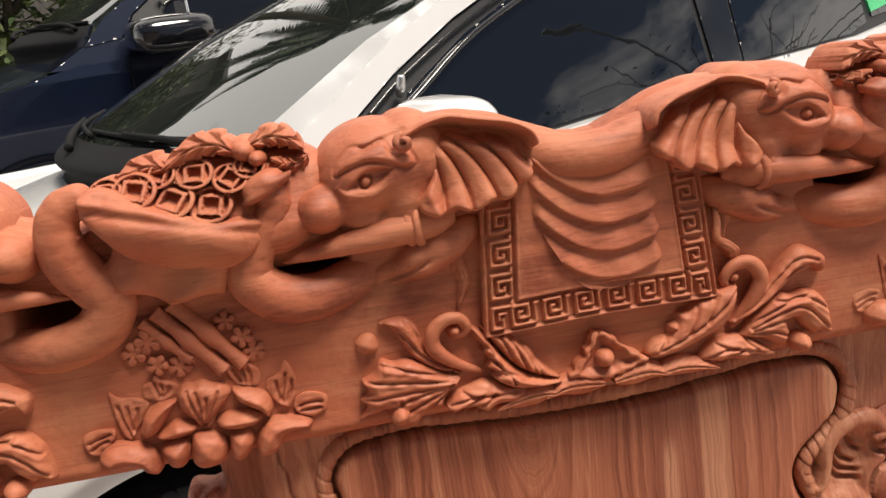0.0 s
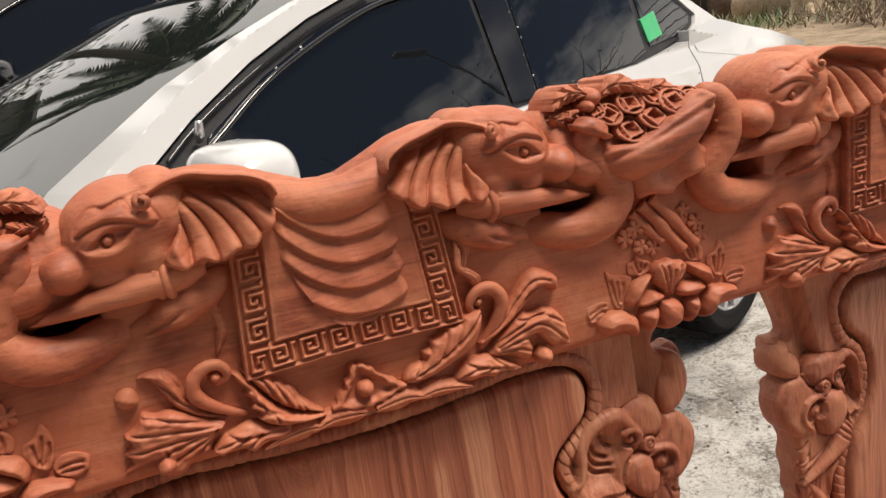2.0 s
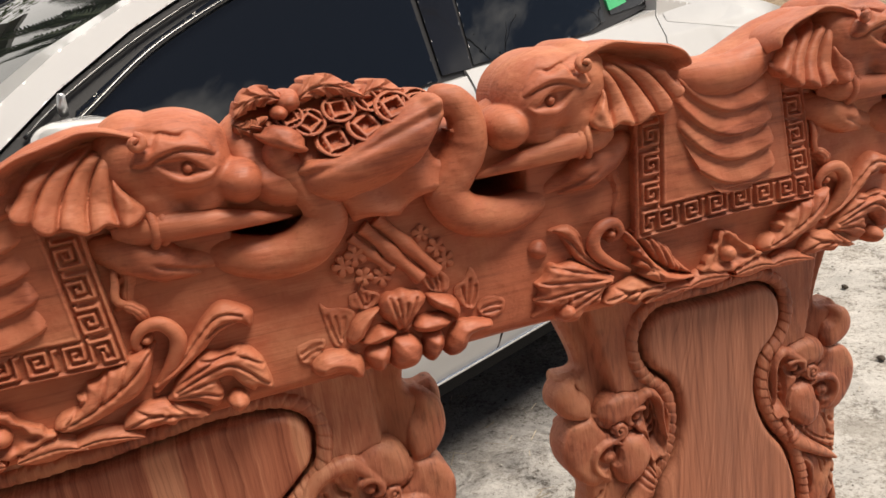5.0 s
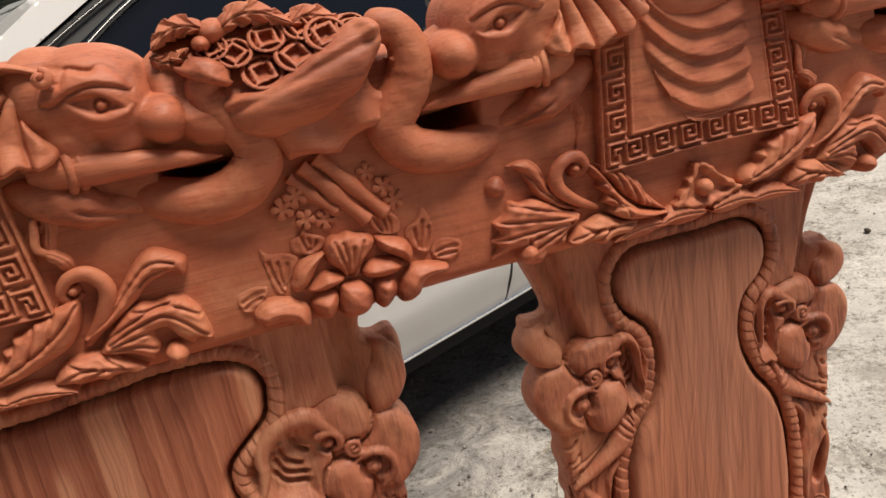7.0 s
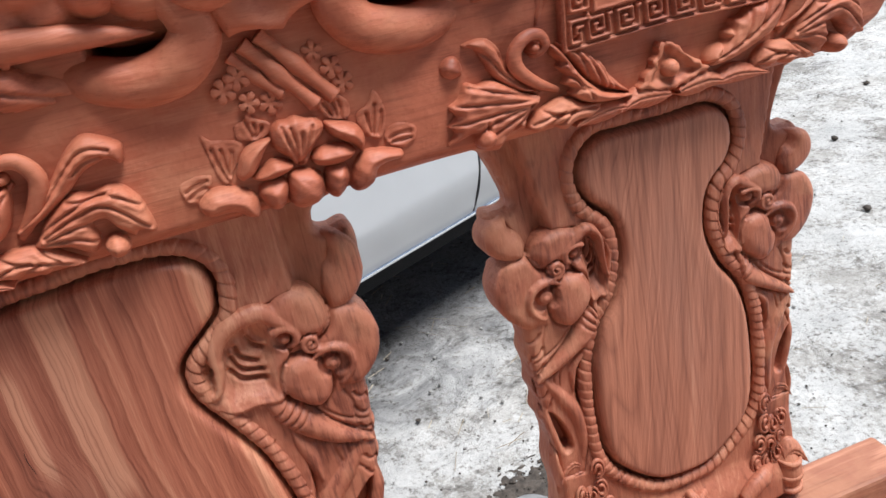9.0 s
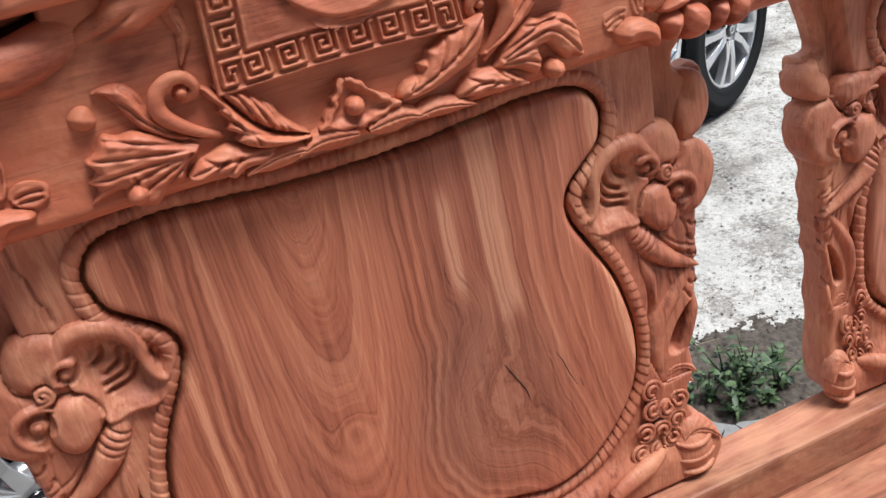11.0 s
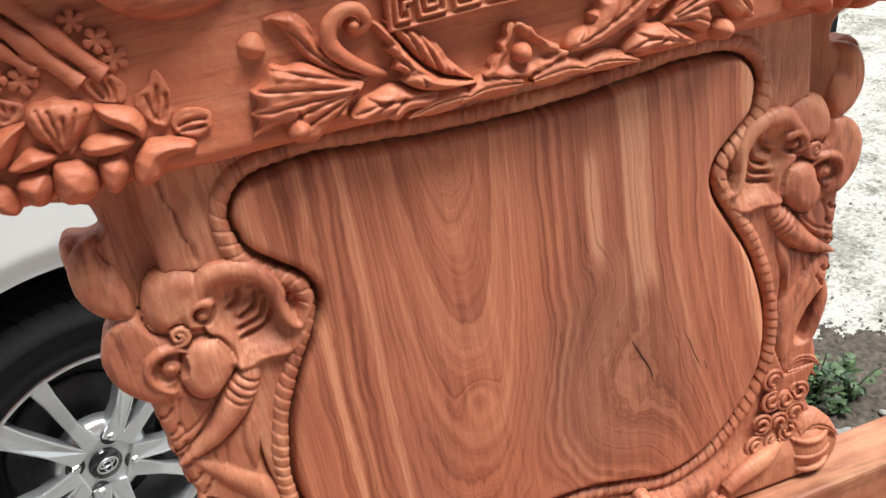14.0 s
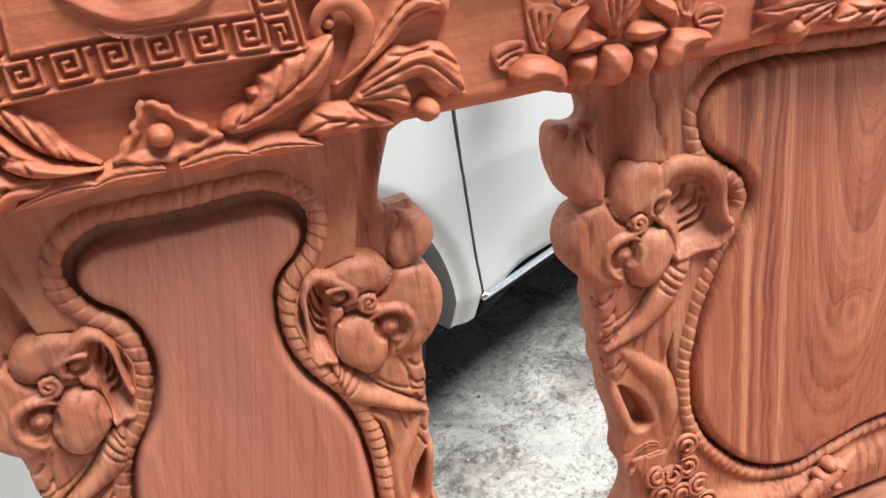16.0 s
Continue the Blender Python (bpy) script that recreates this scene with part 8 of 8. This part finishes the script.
def brush_pile(x, y, yaw, half, n, seed):
    """A long heap of dead branches: bowed stems that fork into thinner twigs."""
    r = random.Random(seed)
    t = tagged(new("brush_pile"), "heap of bare dry twigs and branches", "brushwood")
    t.matrix_basis = pose(x, y, 0, 0, 0, yaw)
    for k in range(n):
        a = r.gauss(0, .45) + (math.pi if r.random() < .5 else 0)
        px, py = r.uniform(-half, half), r.gauss(0, .25)
        L, up = r.uniform(.6, 1.5), r.uniform(.0, .8)
        ax, ay = L * math.cos(a) * .6, L * math.sin(a)
        mid = (px + ax * .5, py + ay * .5, .12 + up * .65)
        sweep("branch", [(px, py, r.uniform(-.02, .12)), mid, (px + ax, py + ay, .05 + up)], [.014, .010, .004], DRY_WOOD, t, "", 5, 8)
        for q in range(2):
            b = r.uniform(-1.2, 1.2)
            sweep("twig", [mid, (mid[0] + .25 * math.cos(a + b), mid[1] + .25 * math.sin(a + b), mid[2] + r.uniform(.0, .2)), (mid[0] + .5 * math.cos(a + b), mid[1] + .5 * math.sin(a + b), mid[2] + r.uniform(-.15, .3))], [.007, .005, .002], DRY_WOOD, t, "", 4, 6)


brush_pile(12.6, 12.2, 66, 1.5, 46, 21)
brush_pile(11.9, 10.5, 66, 1.0, 26, 22)
items = []
rng = random.Random(31)
for i in range(700):
    x, y = 13.4 + rng.gauss(0, .8), 14.2 + rng.gauss(0, 1.0)
    items.append(blade(rng, (x, y, 0), rng.uniform(0, 6.28), rng.uniform(.10, .28), .012, rng.uniform(-.8, .4)))
scatter_mesh("dry_grass", items, DRY, "dry yellow grass at the yard's edge", "grass")
items = []
for i in range(700):
    x, y = 13.0 + rng.gauss(0, 1.6), 14.4 + rng.gauss(0, .8)
    items.append(blade(rng, (x, y, 0), rng.uniform(0, 6.28), rng.uniform(.15, .35), .016, rng.uniform(-.8, .4)))
scatter_mesh("green_grass", items, TREE_GREEN, "tufts of green grass at the yard's edge", "grass")
fence = tagged(new("board_fence"), "dark weathered board fence at the yard's edge", "fence")
fence.matrix_basis = pose(16.4, 16.8, 0, 0, 0, -42)
r = random.Random(41)
first = None
for k in range(34):
    wd = .30
    bm = box_bm(-wd / 2, wd / 2, -.02, .02, -.1, 2.3, .006)
    if first is None:
        first = part("board", bm, FENCE_WOOD, fence)
        first.location = (-6.0, 0, 0)
    else:
        bm.free()
        o = again(first, fence, pose(-6.0 + k * .31, r.uniform(-.03, .03), r.uniform(-.25, .1), 0, r.uniform(-1.5, 1.5), 0))
wall = part("low_wall", box_bm(-4, 4, -.12, .12, -.1, 1.6, .01), WALL_GREY, None)
wall.matrix_basis = pose(15.2, 8.4, 0, 0, 0, -62)
tagged(wall, "low stained grey wall at the yard's edge", "wall", kind="structure")
LOG_DARK = plain("dark_log_bark", (0.085, 0.055, 0.040), 0.9, 0, 0, 0.9, 22, 0.4)
LOG_END = plain("sawn_log_end", (0.13, 0.085, 0.060), 0.85, 0, 0, 0.5, 18, 0.4)


def felled_log(p, q, r, bark, label):
    """A felled trunk with uneven girth and a sawn face at each end."""
    t = tagged(new("felled_log"), label, "log")
    p, q = Vector(p), Vector(q)
    d = (q - p).normalized()
    mid = (p + q) / 2 + Vector((0, 0, .02))
    sweep("trunk", [tuple(p), tuple(p.lerp(mid, .5)), tuple(mid), tuple(mid.lerp(q, .5)), tuple(q)], [r, r * 1.05, r * .97, r * 1.04, r * .98], bark, t, "bark-covered trunk", 20, 24)
    for at, s_ in ((p, -1), (q, 1)):
        sweep("sawn_face", [tuple(at - d * .02 * s_), tuple(at + d * .012 * s_)], [r * .95, r * .93], LOG_END, t, "sawn end", 20, 2)


felled_log((13.6, 16.2, .36), (14.1, 14.75, .36), .37, LOG_WOOD, "thick pale felled log lying on the ground")
felled_log((13.95, 17.1, .42), (15.6, 19.2, .42), .43, LOG_DARK, "thick dark felled log with its sawn end bare")
stump = tagged(new("tree"), "rough old tree trunk at the yard's edge", "tree")
stump.location = (14.0, 14.55, 0)
sweep("trunk", [(0, 0, -.15), (.02, 0, .25), (.05, .03, 1.2), (.02, .10, 2.8)], [.46, .34, .29, .25], LOG_WOOD, stump, "", 16, 24)
for k in range(5):
    a = 2 * math.pi * k / 5 + .4
    sweep("root", [(.18 * math.cos(a), .18 * math.sin(a), .30), (.42 * math.cos(a), .42 * math.sin(a), .08), (.75 * math.cos(a), .75 * math.sin(a), -.05)], [.13, .10, .04], LOG_WOOD, stump, "", 8, 10)


# ---- dark house beyond the trees, seen in the windscreens ----
house = tagged(new("house"), "dark two-storey house with a tin roof beyond the trees", "house")
house.location = (-9.6, 14.0, 0)
HOUSE_WALL = plain("weathered_dark_boards", (0.05, 0.045, 0.04), 0.85, 0, 0, 0.5, 6, 0.35)
HOUSE_TIN = plain("dark_tin", (0.06, 0.055, 0.05), 0.6, 0.2, 0, 0.4, 8, 0.4)
part("wall", box_bm(-5, 4.6, 0, 6, -.1, 7.7, .01), HOUSE_WALL, house)
part("roof", box_bm(-5.3, 5.0, -.5, 6.4, 7.7, 7.95, .02), HOUSE_TIN, house)
for hx in (-3.6, -1.2, 1.2, 3.2):
    for hz in (1.0, 4.6):
        win = part("window", box_bm(hx - .6, hx + .6, -.05, .02, hz, hz + 1.5, .008), BARK, house)
        part("pane", box_bm(hx - .5, hx + .5, -.058, -.05, hz + .1, hz + 1.4, .002), TINTED, win)

# ---- unseen wall and roof added behind the camera: block sky light, close the yard ----
blocker = tagged(new("sky_blocker"), "plain unseen plastered wall with an overhanging tin roof, added to block sky light", "building")
blocker.location = (-1.6, -3.2, 0)
PLASTER = plain("worn_plaster", (0.30, 0.27, 0.235), 0.9, 0, 0, 0.5, 5, 0.3)
TIN = plain("rusty_tin", (0.16, 0.12, 0.095), 0.6, 0.3, 0, 0.4, 8, 0.4)
part("wall", box_bm(-6, 4.2, -.2, 0, -.1, 3.3, .01), PLASTER, blocker)
rf = part("roof", box_bm(-6.2, 4.4, -.3, 1.1, 3.3, 3.38, .01), TIN, blocker)
rf.matrix_basis = pose(0, 0, 0, -2, 0, 0)
for px in (-5.8, -2.4, 1.0, 4.0):
    part("post", box_bm(px - .06, px + .06, 0.85, 0.97, -.1, 3.27, .008), BARK, blocker)
